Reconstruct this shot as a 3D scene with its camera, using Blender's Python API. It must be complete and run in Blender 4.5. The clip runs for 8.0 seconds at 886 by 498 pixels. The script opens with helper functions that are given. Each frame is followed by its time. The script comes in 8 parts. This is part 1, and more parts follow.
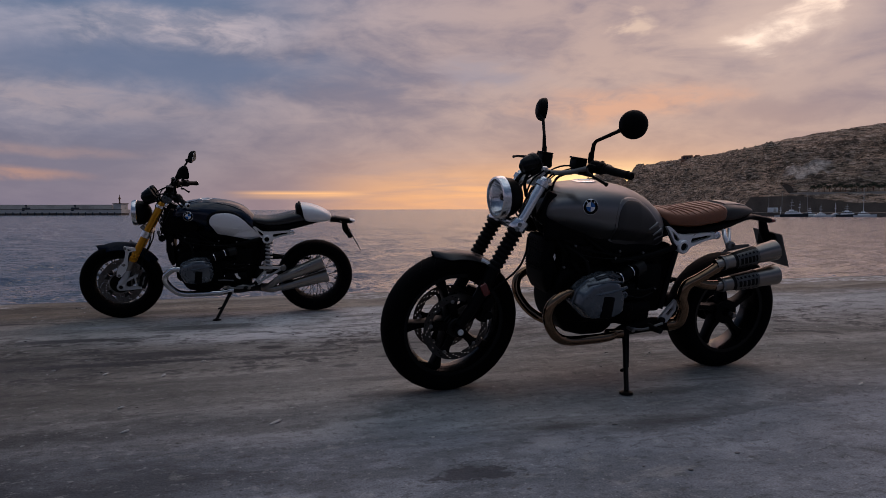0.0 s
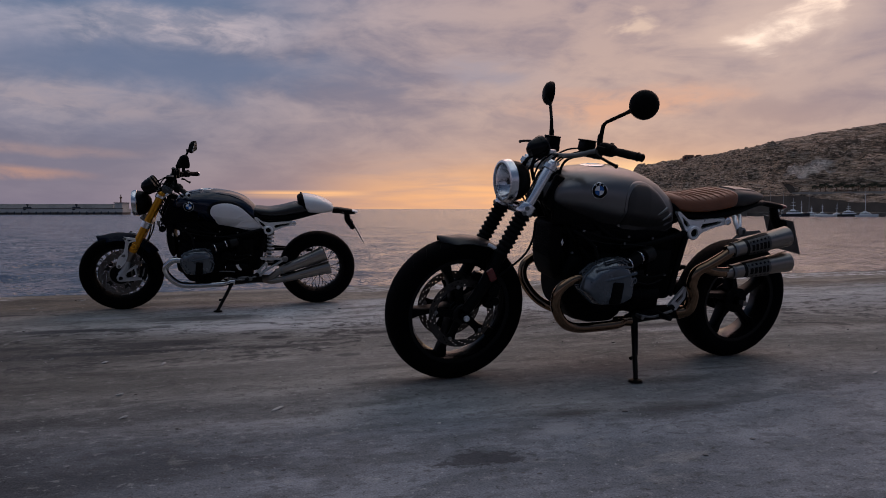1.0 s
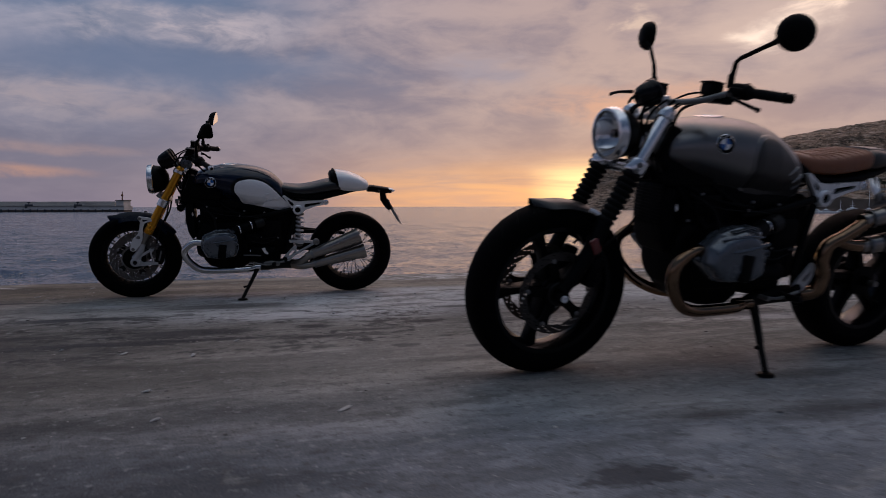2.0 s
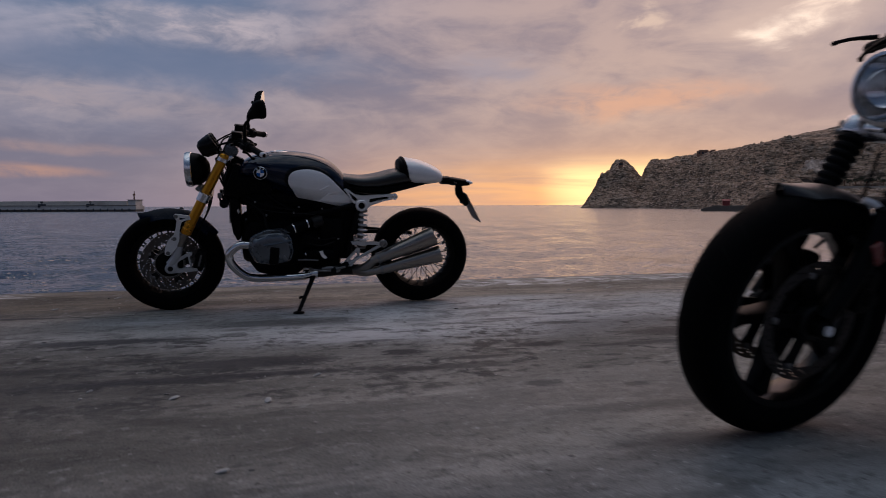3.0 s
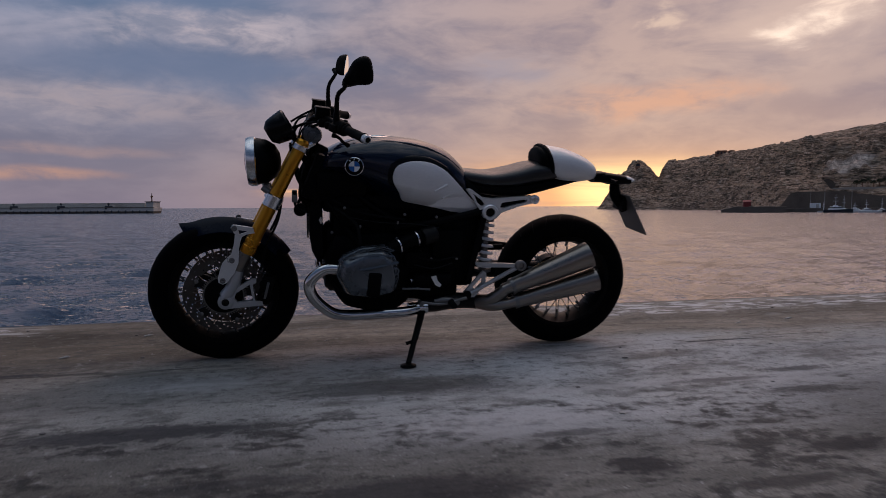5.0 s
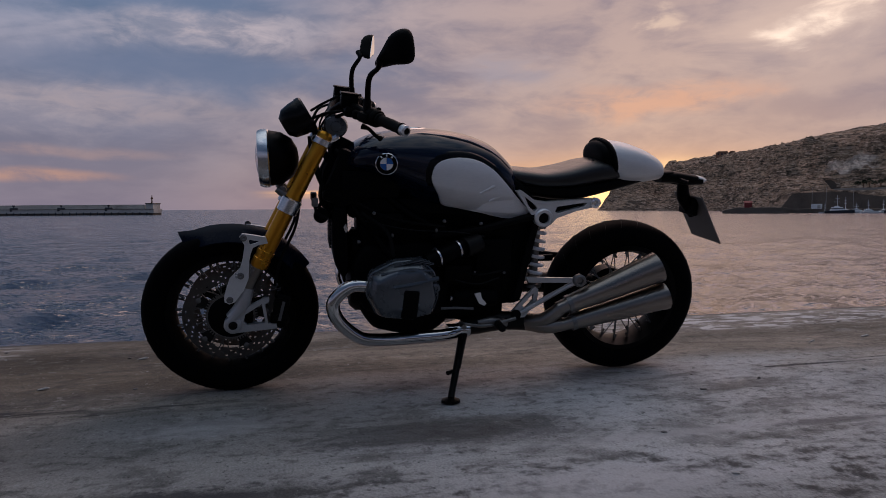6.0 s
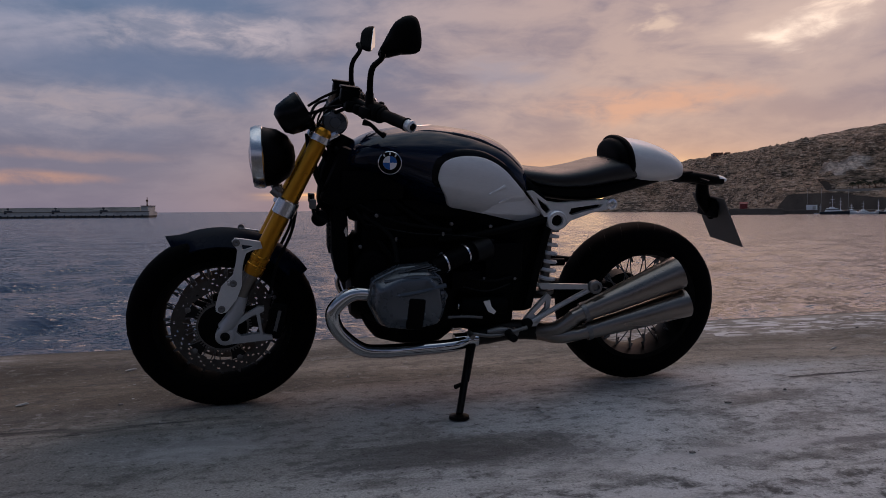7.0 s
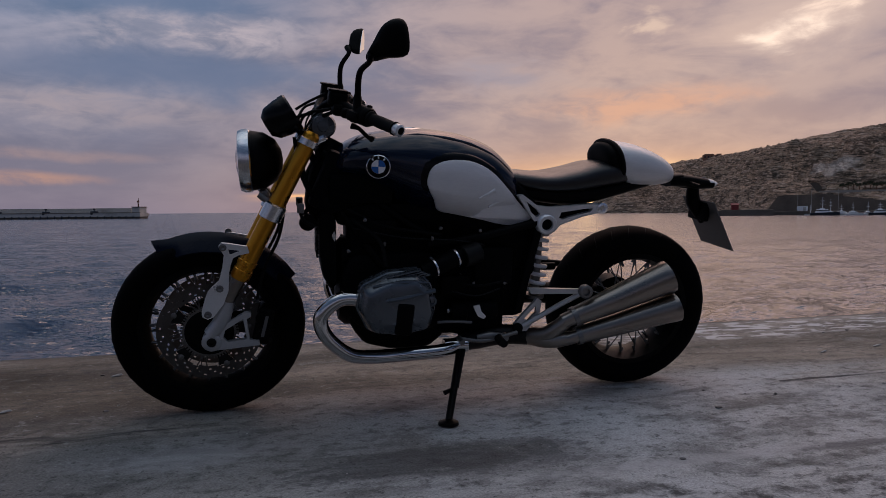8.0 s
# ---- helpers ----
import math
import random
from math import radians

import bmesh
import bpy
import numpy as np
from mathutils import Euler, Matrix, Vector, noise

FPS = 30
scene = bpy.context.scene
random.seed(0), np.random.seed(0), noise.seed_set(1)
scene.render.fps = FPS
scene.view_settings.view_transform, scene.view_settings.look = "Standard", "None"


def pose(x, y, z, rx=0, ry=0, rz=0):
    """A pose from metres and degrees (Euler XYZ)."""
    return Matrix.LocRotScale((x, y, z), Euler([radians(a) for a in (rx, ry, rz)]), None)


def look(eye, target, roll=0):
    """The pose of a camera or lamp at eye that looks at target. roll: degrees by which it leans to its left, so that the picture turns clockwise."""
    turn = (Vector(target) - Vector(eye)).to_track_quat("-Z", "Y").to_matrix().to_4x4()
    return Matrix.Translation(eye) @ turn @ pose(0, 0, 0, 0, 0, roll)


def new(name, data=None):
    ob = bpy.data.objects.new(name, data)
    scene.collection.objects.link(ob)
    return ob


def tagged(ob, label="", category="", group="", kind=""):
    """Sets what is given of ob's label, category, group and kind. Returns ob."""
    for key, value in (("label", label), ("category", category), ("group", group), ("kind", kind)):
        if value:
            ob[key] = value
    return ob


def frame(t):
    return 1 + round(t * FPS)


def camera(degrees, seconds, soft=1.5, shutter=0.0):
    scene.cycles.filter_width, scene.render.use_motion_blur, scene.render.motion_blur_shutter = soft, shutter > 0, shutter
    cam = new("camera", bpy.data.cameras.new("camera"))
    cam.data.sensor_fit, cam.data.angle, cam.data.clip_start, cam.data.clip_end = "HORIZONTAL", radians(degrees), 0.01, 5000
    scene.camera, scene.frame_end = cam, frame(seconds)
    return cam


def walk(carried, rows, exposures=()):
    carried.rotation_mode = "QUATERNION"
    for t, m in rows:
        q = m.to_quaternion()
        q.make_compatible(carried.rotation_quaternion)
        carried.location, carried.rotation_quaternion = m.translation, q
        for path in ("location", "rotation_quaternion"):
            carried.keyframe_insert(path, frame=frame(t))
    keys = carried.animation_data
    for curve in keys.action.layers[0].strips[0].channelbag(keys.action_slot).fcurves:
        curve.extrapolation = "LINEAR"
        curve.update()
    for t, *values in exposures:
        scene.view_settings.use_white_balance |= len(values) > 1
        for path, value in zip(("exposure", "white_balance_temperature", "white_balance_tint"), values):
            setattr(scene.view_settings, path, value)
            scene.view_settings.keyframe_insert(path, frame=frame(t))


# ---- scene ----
# ---- camera ----
cam = camera(66.0, 8.0, soft=0.6, shutter=0.5)
PATH = [
    (0, (-0.037, 0.995, 0.848), (0.483, 2.923, 0.731), -0.1),
    (0.5, (-0.04, 1.008, 0.817), (0.48, 2.936, 0.699), -0.1),
    (1, (-0.041, 1.058, 0.778), (0.476, 2.986, 0.66), -0.05),
    (1.5, (-0.104, 1.234, 0.694), (0.412, 3.163, 0.566), -0.05),
    (2, (-0.23, 1.638, 0.634), (0.284, 3.567, 0.509), -0.1),
    (2.2, (-0.283, 1.822, 0.625), (0.229, 3.751, 0.493), -0.15),
    (3.5, (-0.621, 2.896, 0.603), (-0.152, 4.837, 0.477), -0.2),
    (4, (-0.713, 3.232, 0.592), (-0.253, 5.174, 0.465), -0.25),
    (4.5, (-0.769, 3.511, 0.616), (-0.316, 5.455, 0.49), -0.3),
    (5, (-0.817, 3.796, 0.636), (-0.372, 5.742, 0.512), -0.3),
    (6.5, (-0.887, 4.372, 0.65), (-0.44, 6.318, 0.532), -0.45),
    (7, (-0.879, 4.411, 0.65), (-0.423, 6.355, 0.535), -0.5),
    (7.5, (-0.873, 4.426, 0.652), (-0.409, 6.368, 0.54), -0.5),
    (8, (-0.864, 4.427, 0.66), (-0.387, 6.366, 0.548), -0.5),
]
walk(cam, [(t, look(eye, target, roll)) for t, eye, target, roll in PATH])

# ---- sky and sun ----
SUN_AZ, SUN_EL = 30.0, 4.0
DOME = 2.4  # how much brighter the cloud is overhead than low down


def heading(az, el):
    a, e = radians(az), radians(el)
    return Vector((math.sin(a) * math.cos(e), math.cos(a) * math.cos(e), math.sin(e)))


class Nodes:
    """Short hand for wiring shader nodes."""

    def __init__(self, tree):
        self.tree = tree
        tree.nodes.clear()

    def add(self, kind, **settings):
        node = self.tree.nodes.new(kind)
        for key, value in settings.items():
            if key == "operation":
                node.operation = value
            elif key == "blend_type":
                node.blend_type = value
            elif key == "data_type":
                node.data_type = value
        return node

    def link(self, a, b):
        self.tree.links.new(a, b)

    def put(self, socket, value):
        if isinstance(value, bpy.types.NodeSocket):
            self.tree.links.new(value, socket)
        else:
            socket.default_value = value

    def math(self, op, a, b=0.0, c=0.0, clamp=False):
        n = self.tree.nodes.new("ShaderNodeMath")
        n.operation, n.use_clamp = op, clamp
        for i, v in enumerate((a, b, c)):
            self.put(n.inputs[i], v)
        return n.outputs[0]

    def step(self, x, lo, hi, to_lo=0.0, to_hi=1.0):
        n = self.tree.nodes.new("ShaderNodeMapRange")
        n.interpolation_type = "SMOOTHSTEP"
        for i, v in enumerate((x, lo, hi, to_lo, to_hi)):
            self.put(n.inputs[i], v)
        return n.outputs[0]

    def mix(self, fac, a, b, how="MIX"):
        n = self.tree.nodes.new("ShaderNodeMix")
        n.data_type, n.blend_type = "RGBA", how
        n.clamp_factor = True
        self.put(n.inputs[0], fac)
        for i, v in ((6, a), (7, b)):
            self.put(n.inputs[i], v if isinstance(v, bpy.types.NodeSocket) else (*v, 1.0))
        return n.outputs[2]

    def noise(self, vec, scale, detail=4.0, rough=0.55, warp=0.0):
        n = self.tree.nodes.new("ShaderNodeTexNoise")
        self.put(n.inputs["Vector"], vec)
        n.inputs["Scale"].default_value, n.inputs["Detail"].default_value = scale, detail
        n.inputs["Roughness"].default_value, n.inputs["Distortion"].default_value = rough, warp
        return n.outputs[0]

    def vec(self, op, a, b=(0, 0, 0)):
        n = self.tree.nodes.new("ShaderNodeVectorMath")
        n.operation = op
        self.put(n.inputs[0], a)
        self.put(n.inputs[1], b)
        return n.outputs["Value"] if op == "DOT_PRODUCT" else n.outputs[0]

    def xyz(self, x, y, z):
        n = self.tree.nodes.new("ShaderNodeCombineXYZ")
        for i, v in enumerate((x, y, z)):
            self.put(n.inputs[i], v)
        return n.outputs[0]

    def split(self, v):
        n = self.tree.nodes.new("ShaderNodeSeparateXYZ")
        self.put(n.inputs[0], v)
        return n.outputs


def make_sky():
    world = bpy.data.worlds.new("evening_sky")
    scene.world = world
    world.use_nodes = True
    k = Nodes(world.node_tree)
    d = k.add("ShaderNodeTexCoord").outputs["Generated"]
    x, y, z = k.split(d)
    up = k.math("MAXIMUM", z, 0.0)
    az = k.math("ARCTAN2", x, y)
    # flat bars and billows of cloud
    tilt = k.add("ShaderNodeMapping")
    k.link(d, tilt.inputs[0])
    tilt.inputs["Rotation"].default_value = (0, radians(-3), 0)
    tilt.inputs["Scale"].default_value = (1.0, 1.0, 2.9)
    tilt.inputs["Location"].default_value = (0.35, 0.2, 0.13)
    p = tilt.outputs[0]
    big = k.noise(p, 2.3, 3.0, 0.5, 0.3)
    mid = k.noise(p, 6.0, 7.0, 0.56, 0.55)
    fine = k.noise(p, 17.0, 7.0, 0.60, 0.5)
    cover = k.math("ADD", k.math("MULTIPLY", big, 0.42), k.math("ADD", k.math("MULTIPLY", mid, 0.40), k.math("MULTIPLY", fine, 0.18)))
    light = k.step(cover, 0.40, 0.60)
    warm = k.step(k.vec("DOT_PRODUCT", d, tuple(heading(SUN_AZ + 10, 2))), 0.60, 0.985)
    level = k.math("DIVIDE", k.vec("DOT_PRODUCT", d, tuple(heading(SUN_AZ + 10, 0))), k.math("SQRT", k.math("ADD", k.math("ADD", k.math("MULTIPLY", x, x), k.math("MULTIPLY", y, y)), 1e-4)))
    aloft = k.math("MULTIPLY", k.step(level, 0.55, 0.985), k.step(up, 0.72, 0.95, 1.0, 0.0))
    lift = k.step(up, 0.30, 0.45)
    warm = k.math("ADD", k.math("MULTIPLY", warm, k.math("SUBTRACT", 1.0, lift)), k.math("MULTIPLY", aloft, lift))
    high = k.step(up, 0.10, 0.26)
    cool_col = k.mix(light, k.mix(high, (0.160, 0.170, 0.235), (0.108, 0.152, 0.226)), k.mix(high, (0.305, 0.280, 0.325), (0.385, 0.365, 0.415)))
    warm_col = k.mix(light, (0.265, 0.215, 0.250), (0.520, 0.375, 0.325))
    col = k.mix(warm, cool_col, warm_col)
    # cloud forms: pale wisps over blue-grey bars to the west, salmon bars near the sun
    swell = k.noise(k.vec("MULTIPLY", d, (1.0, 1.0, 1.8)), 7.0, 6.0, 0.58, 0.4)
    az_deg = k.math("ADD", k.math("MULTIPLY", az, 57.3), k.math("MULTIPLY", k.math("SUBTRACT", mid, 0.5), 11.0))
    el_deg = k.math("ADD", k.math("MULTIPLY", up, 57.3), k.math("MULTIPLY", k.math("SUBTRACT", swell, 0.5), 4.5))
    tuft = k.step(k.math("ADD", k.math("MULTIPLY", fine, 0.5), k.math("MULTIPLY", swell, 0.5)), 0.40, 0.58, 0.25, 1.0)

    def cloud_form(under, a0, e0, wide, tall, slope, colour, amount, broken=True, calm=False):
        da = k.math("SUBTRACT", k.math("MULTIPLY", az, 57.3) if calm else az_deg, a0)
        e1 = k.math("ADD", k.math("MULTIPLY", up, 57.3), k.math("MULTIPLY", k.math("SUBTRACT", swell, 0.5), 1.2)) if calm else el_deg
        de = k.math("SUBTRACT", k.math("SUBTRACT", e1, e0), k.math("MULTIPLY", da, slope))
        da, de = k.math("DIVIDE", da, wide), k.math("DIVIDE", de, tall)
        q = k.math("SQRT", k.math("ADD", k.math("MULTIPLY", da, da), k.math("MULTIPLY", de, de)))
        q = k.math("MULTIPLY", k.step(q, 0.25, 1.25, 1.0, 0.0), amount)
        return k.mix(k.math("MULTIPLY", q, tuft) if broken else q, under, colour)

    col = cloud_form(col, -12, 16.5, 20, 4.0, 0.0, (0.150, 0.205, 0.305), 0.75, False)
    col = cloud_form(col, -6, 10.6, 18, 2.2, 0.02, (0.140, 0.180, 0.270), 0.90, False)
    col = cloud_form(col, -14, 5.6, 9, 0.9, 0.0, (0.190, 0.205, 0.280), 0.35, False)
    col = cloud_form(col, -19, 7.2, 9, 2.4, 0.0, (0.430, 0.365, 0.370), 0.75)
    col = cloud_form(col, -12, 7.9, 12, 1.2, -0.02, (0.420, 0.335, 0.330), 0.6)
    col = cloud_form(col, -5.0, 13.6, 10.5, 1.5, 0.06, (0.520, 0.440, 0.440), 1.0)
    col = cloud_form(col, 19, 11.0, 6, 1.5, -0.05, (0.290, 0.285, 0.350), 0.55)
    col = cloud_form(col, 31, 8.4, 10, 1.5, 0.02, (0.700, 0.365, 0.245), 0.80)
    col = cloud_form(col, 42, 7.3, 6.5, 1.4, 0.10, (0.330, 0.245, 0.255), 0.75, False)
    # rosier towards the horizon
    low = k.step(up, 0.015, 0.16, 1.0, 0.0)
    rose = k.mix(warm, (0.255, 0.205, 0.240), (0.480, 0.295, 0.245))
    col = k.mix(k.math("MULTIPLY", low, 0.60), col, rose)
    # the glow where the sun goes down, broken by bars of cloud
    bars = k.noise(k.vec("MULTIPLY", d, (3.0, 3.0, 42.0)), 1.0, 5.0, 0.55, 0.5)
    near_sun = k.step(k.vec("DOT_PRODUCT", d, tuple(heading(SUN_AZ - 7, 1.0))), 0.93, 0.995)
    glow = k.math("MULTIPLY", near_sun, k.step(up, 0.005, 0.095, 1.0, 0.0))
    glow = k.math("MULTIPLY", glow, k.step(bars, 0.32, 0.60, 0.35, 1.0))
    col = k.mix(k.math("MULTIPLY", glow, 0.9), col, (1.00, 0.500, 0.215))
    core = k.math("MULTIPLY", k.step(k.vec("DOT_PRODUCT", d, tuple(heading(SUN_AZ - 1.5, 2.2))), 0.9925, 0.9995), k.math("MULTIPLY", k.step(bars, 0.35, 0.6, 0.35, 1.0), k.step(up, 0.035, 0.075, 1.0, 0.0)))
    col = k.mix(core, col, (1.45, 0.98, 0.44))
    # a thin bar of orange low over the open sea
    bar = k.math("MULTIPLY", k.step(k.math("ABSOLUTE", k.math("SUBTRACT", az, radians(3.5))), 0.03, 0.12, 1.0, 0.0),
                 k.step(k.math("ABSOLUTE", k.math("SUBTRACT", up, 0.020)), 0.001, 0.008, 1.0, 0.0))
    col = k.mix(k.math("MULTIPLY", bar, k.step(bars, 0.35, 0.55, 0.3, 1.0)), col, (1.15, 0.60, 0.25))
    col = cloud_form(col, -16.5, 4.3, 9, 0.5, -0.01, (0.54, 0.33, 0.26), 0.35, True, True)
    col = cloud_form(col, -18.0, 2.6, 6, 0.55, 0.0, (0.72, 0.36, 0.21), 0.5, True, True)
    # breaks in the deck high over the hill
    col = cloud_form(col, 40.5, 13.5, 8.5, 3.6, 0.1, (0.72, 0.52, 0.41), 0.8, False)
    col = cloud_form(col, 40.2, 12.4, 3.4, 1.3, 0.12, (1.30, 1.00, 0.74), 1.0)
    col = cloud_form(col, 42.6, 14.6, 2.6, 1.6, 0.6, (1.25, 0.93, 0.68), 1.0)
    col = cloud_form(col, 31.0, 14.4, 1.2, 0.7, 0.0, (0.80, 0.58, 0.43), 0.8)
    # the deck is brightest overhead and towards the sun; night comes up behind, opposite the sun
    west = k.step(y, -0.45, 0.35, 0.70, 1.0)
    dome = k.step(up, 0.34, 0.96, 1.0, DOME)
    col = k.mix(1.0, col, k.xyz(*[k.math("MULTIPLY", k.math("MAXIMUM", west, k.step(up, 0.45, 0.85, 0.0, 1.0)), dome)] * 3), "MULTIPLY")
    col = k.mix(k.step(y, 0.05, -0.5), col, k.mix(1.0, col, (0.78, 0.84, 0.94), "MULTIPLY"))
    away = k.math("MULTIPLY", k.step(level, 0.90, 0.45), k.math("MULTIPLY", k.step(up, 0.26, 0.38), k.step(up, 0.70, 0.90, 1.0, 0.0)))
    col = k.mix(away, col, k.mix(1.0, col, (0.26, 0.34, 0.47), "MULTIPLY"))
    air = k.add("ShaderNodeTexSky")
    air.sky_type, air.sun_disc = "NISHITA", False
    air.sun_elevation, air.sun_rotation = radians(SUN_EL), radians(SUN_AZ)
    clear = k.add("ShaderNodeBackground")
    k.link(air.outputs[0], clear.inputs[0])
    clear.inputs[1].default_value = 0.006
    col = k.mix(1.0, col, k.mix(k.step(up, 0.30, 0.60), (0.965, 0.985, 1.10), k.mix(k.math("MULTIPLY", aloft, aloft), (0.97, 1.02, 0.95), (3.60, 3.15, 2.85))), "MULTIPLY")
    cloud = k.add("ShaderNodeBackground")
    k.link(col, cloud.inputs[0])
    cloud.inputs[1].default_value = 0.92
    both = k.add("ShaderNodeAddShader")
    k.link(clear.outputs[0], both.inputs[0])
    k.link(cloud.outputs[0], both.inputs[1])
    out = k.add("ShaderNodeOutputWorld")
    k.link(both.outputs[0], out.inputs[0])


make_sky()
sun = new("sun", bpy.data.lights.new("sun", "SUN"))
sun.data.energy, sun.data.angle, sun.data.color = 0.12, radians(45), (1.0, 0.66, 0.40)
sun.matrix_world = look(heading(SUN_AZ, SUN_EL + 3) * 50, (0, 0, 0))
scene.view_settings.exposure = 0.0


# ---- materials ----
EDGE, SEA = 7.92, -1.6


def polar(az, r, z=0.0):
    return Vector((-0.6 + r * math.sin(radians(az)), 3.0 + r * math.cos(radians(az)), z))


def material(name, colour, rough=0.5, metal=0.0, vary=0.12, grain=40.0, bump=0.0, spec=0.5, coat=0.0, dirt=0.0, dirt_col=(0.10, 0.085, 0.07), stretch=(1, 1, 1)):
    """A painted, metal, rubber or leather surface with fine grain, larger blotches and dust."""
    m = bpy.data.materials.new(name)
    m.use_nodes = True
    k = Nodes(m.node_tree)
    at = k.add("ShaderNodeTexCoord").outputs["Object"]
    at = k.vec("MULTIPLY", at, stretch)
    fine, blot = k.noise(at, grain * 4, 4.0), k.noise(at, grain * 0.22, 4.0, 0.6)
    shade = k.math("ADD", k.math("MULTIPLY", k.math("SUBTRACT", fine, 0.5), vary), k.math("MULTIPLY", k.math("SUBTRACT", blot, 0.5), vary * 1.4))
    body = k.mix(1.0, colour, k.xyz(*[k.math("ADD", shade, 1.0)] * 3), "MULTIPLY")
    if dirt:
        body = k.mix(k.math("MULTIPLY", k.step(blot, 0.45, 0.75), dirt), body, dirt_col)
    s = k.add("ShaderNodeBsdfPrincipled")
    k.link(body, s.inputs["Base Color"])
    k.put(s.inputs["Roughness"], k.math("ADD", k.math("MULTIPLY", k.math("SUBTRACT", blot, 0.5), 0.25), rough, clamp=True))
    s.inputs["Metallic"].default_value, s.inputs["Specular IOR Level"].default_value = metal, spec
    s.inputs["Coat Weight"].default_value, s.inputs["Coat Roughness"].default_value = coat, 0.06
    if bump:
        b = k.add("ShaderNodeBump")
        b.inputs["Strength"].default_value, b.inputs["Distance"].default_value = bump, 0.002
        k.link(fine, b.inputs["Height"])
        k.link(b.outputs[0], s.inputs["Normal"])
    out = k.add("ShaderNodeOutputMaterial")
    k.link(s.outputs[0], out.inputs[0])
    return m


M = {}
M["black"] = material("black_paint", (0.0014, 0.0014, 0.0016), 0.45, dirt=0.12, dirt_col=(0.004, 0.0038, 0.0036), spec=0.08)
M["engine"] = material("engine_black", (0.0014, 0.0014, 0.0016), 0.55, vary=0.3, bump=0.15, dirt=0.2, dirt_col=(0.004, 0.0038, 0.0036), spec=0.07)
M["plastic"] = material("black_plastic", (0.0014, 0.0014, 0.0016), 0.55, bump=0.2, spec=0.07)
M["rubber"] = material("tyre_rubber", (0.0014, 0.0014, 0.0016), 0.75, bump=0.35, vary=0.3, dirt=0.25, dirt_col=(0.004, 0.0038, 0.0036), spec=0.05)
M["satin_black"] = material("satin_black_paint", (0.012, 0.012, 0.0125), 0.34, bump=0.1, spec=0.4, vary=0.2)
M["gaiter"] = material("gaiter_rubber", (0.004, 0.004, 0.0042), 0.7, bump=0.2, spec=0.12)
M["chrome"] = material("chrome", (0.62, 0.615, 0.61), 0.05, 1.0, vary=0.10)
M["alu"] = material("cast_aluminium", (0.82, 0.82, 0.825), 0.32, 0.60, bump=0.12, vary=0.15, grain=60)
M["cast"] = material("grey_cast_aluminium", (0.47, 0.47, 0.475), 0.40, 0.55, bump=0.12, vary=0.2, grain=60)
M["steel"] = material("brushed_steel", (0.26, 0.232, 0.205), 0.31, 1.0, vary=0.25, grain=50, stretch=(0.15, 1, 1))
M["satin"] = material("satin_aluminium", (0.80, 0.80, 0.81), 0.22, 0.95, vary=0.12, grain=60)
M["gloss_black"] = material("gloss_black_paint", (0.003, 0.003, 0.0035), 0.20, spec=0.16)
M["dull_steel"] = material("dull_steel", (0.20, 0.195, 0.19), 0.45, 0.9, vary=0.3)
M["disc"] = material("brake_disc_steel", (0.155, 0.145, 0.135), 0.40, 0.75, vary=0.3)
M["disc_dark"] = material("dark_disc_steel", (0.095, 0.088, 0.082), 0.42, 0.75, vary=0.3)
# near-black steel: shade under and between parts is put into its colour
M["steel_dark"] = material("darkened_steel", (0.008, 0.0075, 0.007), 0.5, 0.6, vary=0.3)
M["bronze"] = material("heat_tinted_steel", (0.215, 0.135, 0.082), 0.12, 1.0, vary=0.7, grain=18)
M["gold"] = material("gold_anodised", (0.62, 0.27, 0.022), 0.30, 0.85, vary=0.1, grain=70)
M["navy"] = material("dark_blue_gloss_paint", (0.0022, 0.0060, 0.019), 0.09, 0.0, vary=0.05, spec=0.42, grain=12)
# tank blue darkened and dulled so the mudguard mirrors less sky
M["navy_guard"] = material("dark_blue_dulled_paint", (0.0016, 0.0042, 0.013), 0.30, 0.0, vary=0.1, spec=0.10)
# tank blue made lighter, to paint the bright line on the crease
M["navy_highlight"] = material("dark_blue_highlight", (0.010, 0.016, 0.032), 0.18, 0.0, vary=0.1, spec=0.6)
M["granite"] = material("matt_grey_metallic_paint", (0.190, 0.183, 0.178), 0.34, 0.80, vary=0.04, grain=90)
M["granite_dark"] = material("matt_dark_grey_paint", (0.042, 0.039, 0.037), 0.44, 0.35, vary=0.15, grain=90)
M["panel"] = material("brushed_aluminium_panel", (0.84, 0.825, 0.815), 0.36, 0.20, vary=0.14, grain=55, stretch=(0.2, 1, 1))
M["leather"] = material("black_leather", (0.008, 0.008, 0.009), 0.32, spec=0.55, bump=0.5, vary=0.25, grain=80)
M["brown"] = material("brown_leather", (0.225, 0.078, 0.034), 0.44, bump=0.5, vary=0.4, grain=60)
M["head"] = material("grey_cylinder_cover", (0.115, 0.130, 0.145), 0.25, 0.65, vary=0.08, bump=0.08)
M["blue"] = material("blue_enamel", (0.01, 0.12, 0.42), 0.2, coat=0.5)
M["white"] = material("white_enamel", (0.90, 0.90, 0.90), 0.25, coat=0.5)
M["red"] = material("red_reflector", (0.13, 0.012, 0.008), 0.25, coat=0.5)
M["amber"] = material("amber_lens", (0.5, 0.15, 0.02), 0.2, coat=0.6)
M["plate"] = material("plate_grey", (0.11, 0.105, 0.10), 0.5, vary=0.25)
M["plate_ink"] = material("plate_ink", (0.02, 0.02, 0.02), 0.5)
M["spring"] = material("spring_white", (0.78, 0.78, 0.78), 0.4, 0.1)


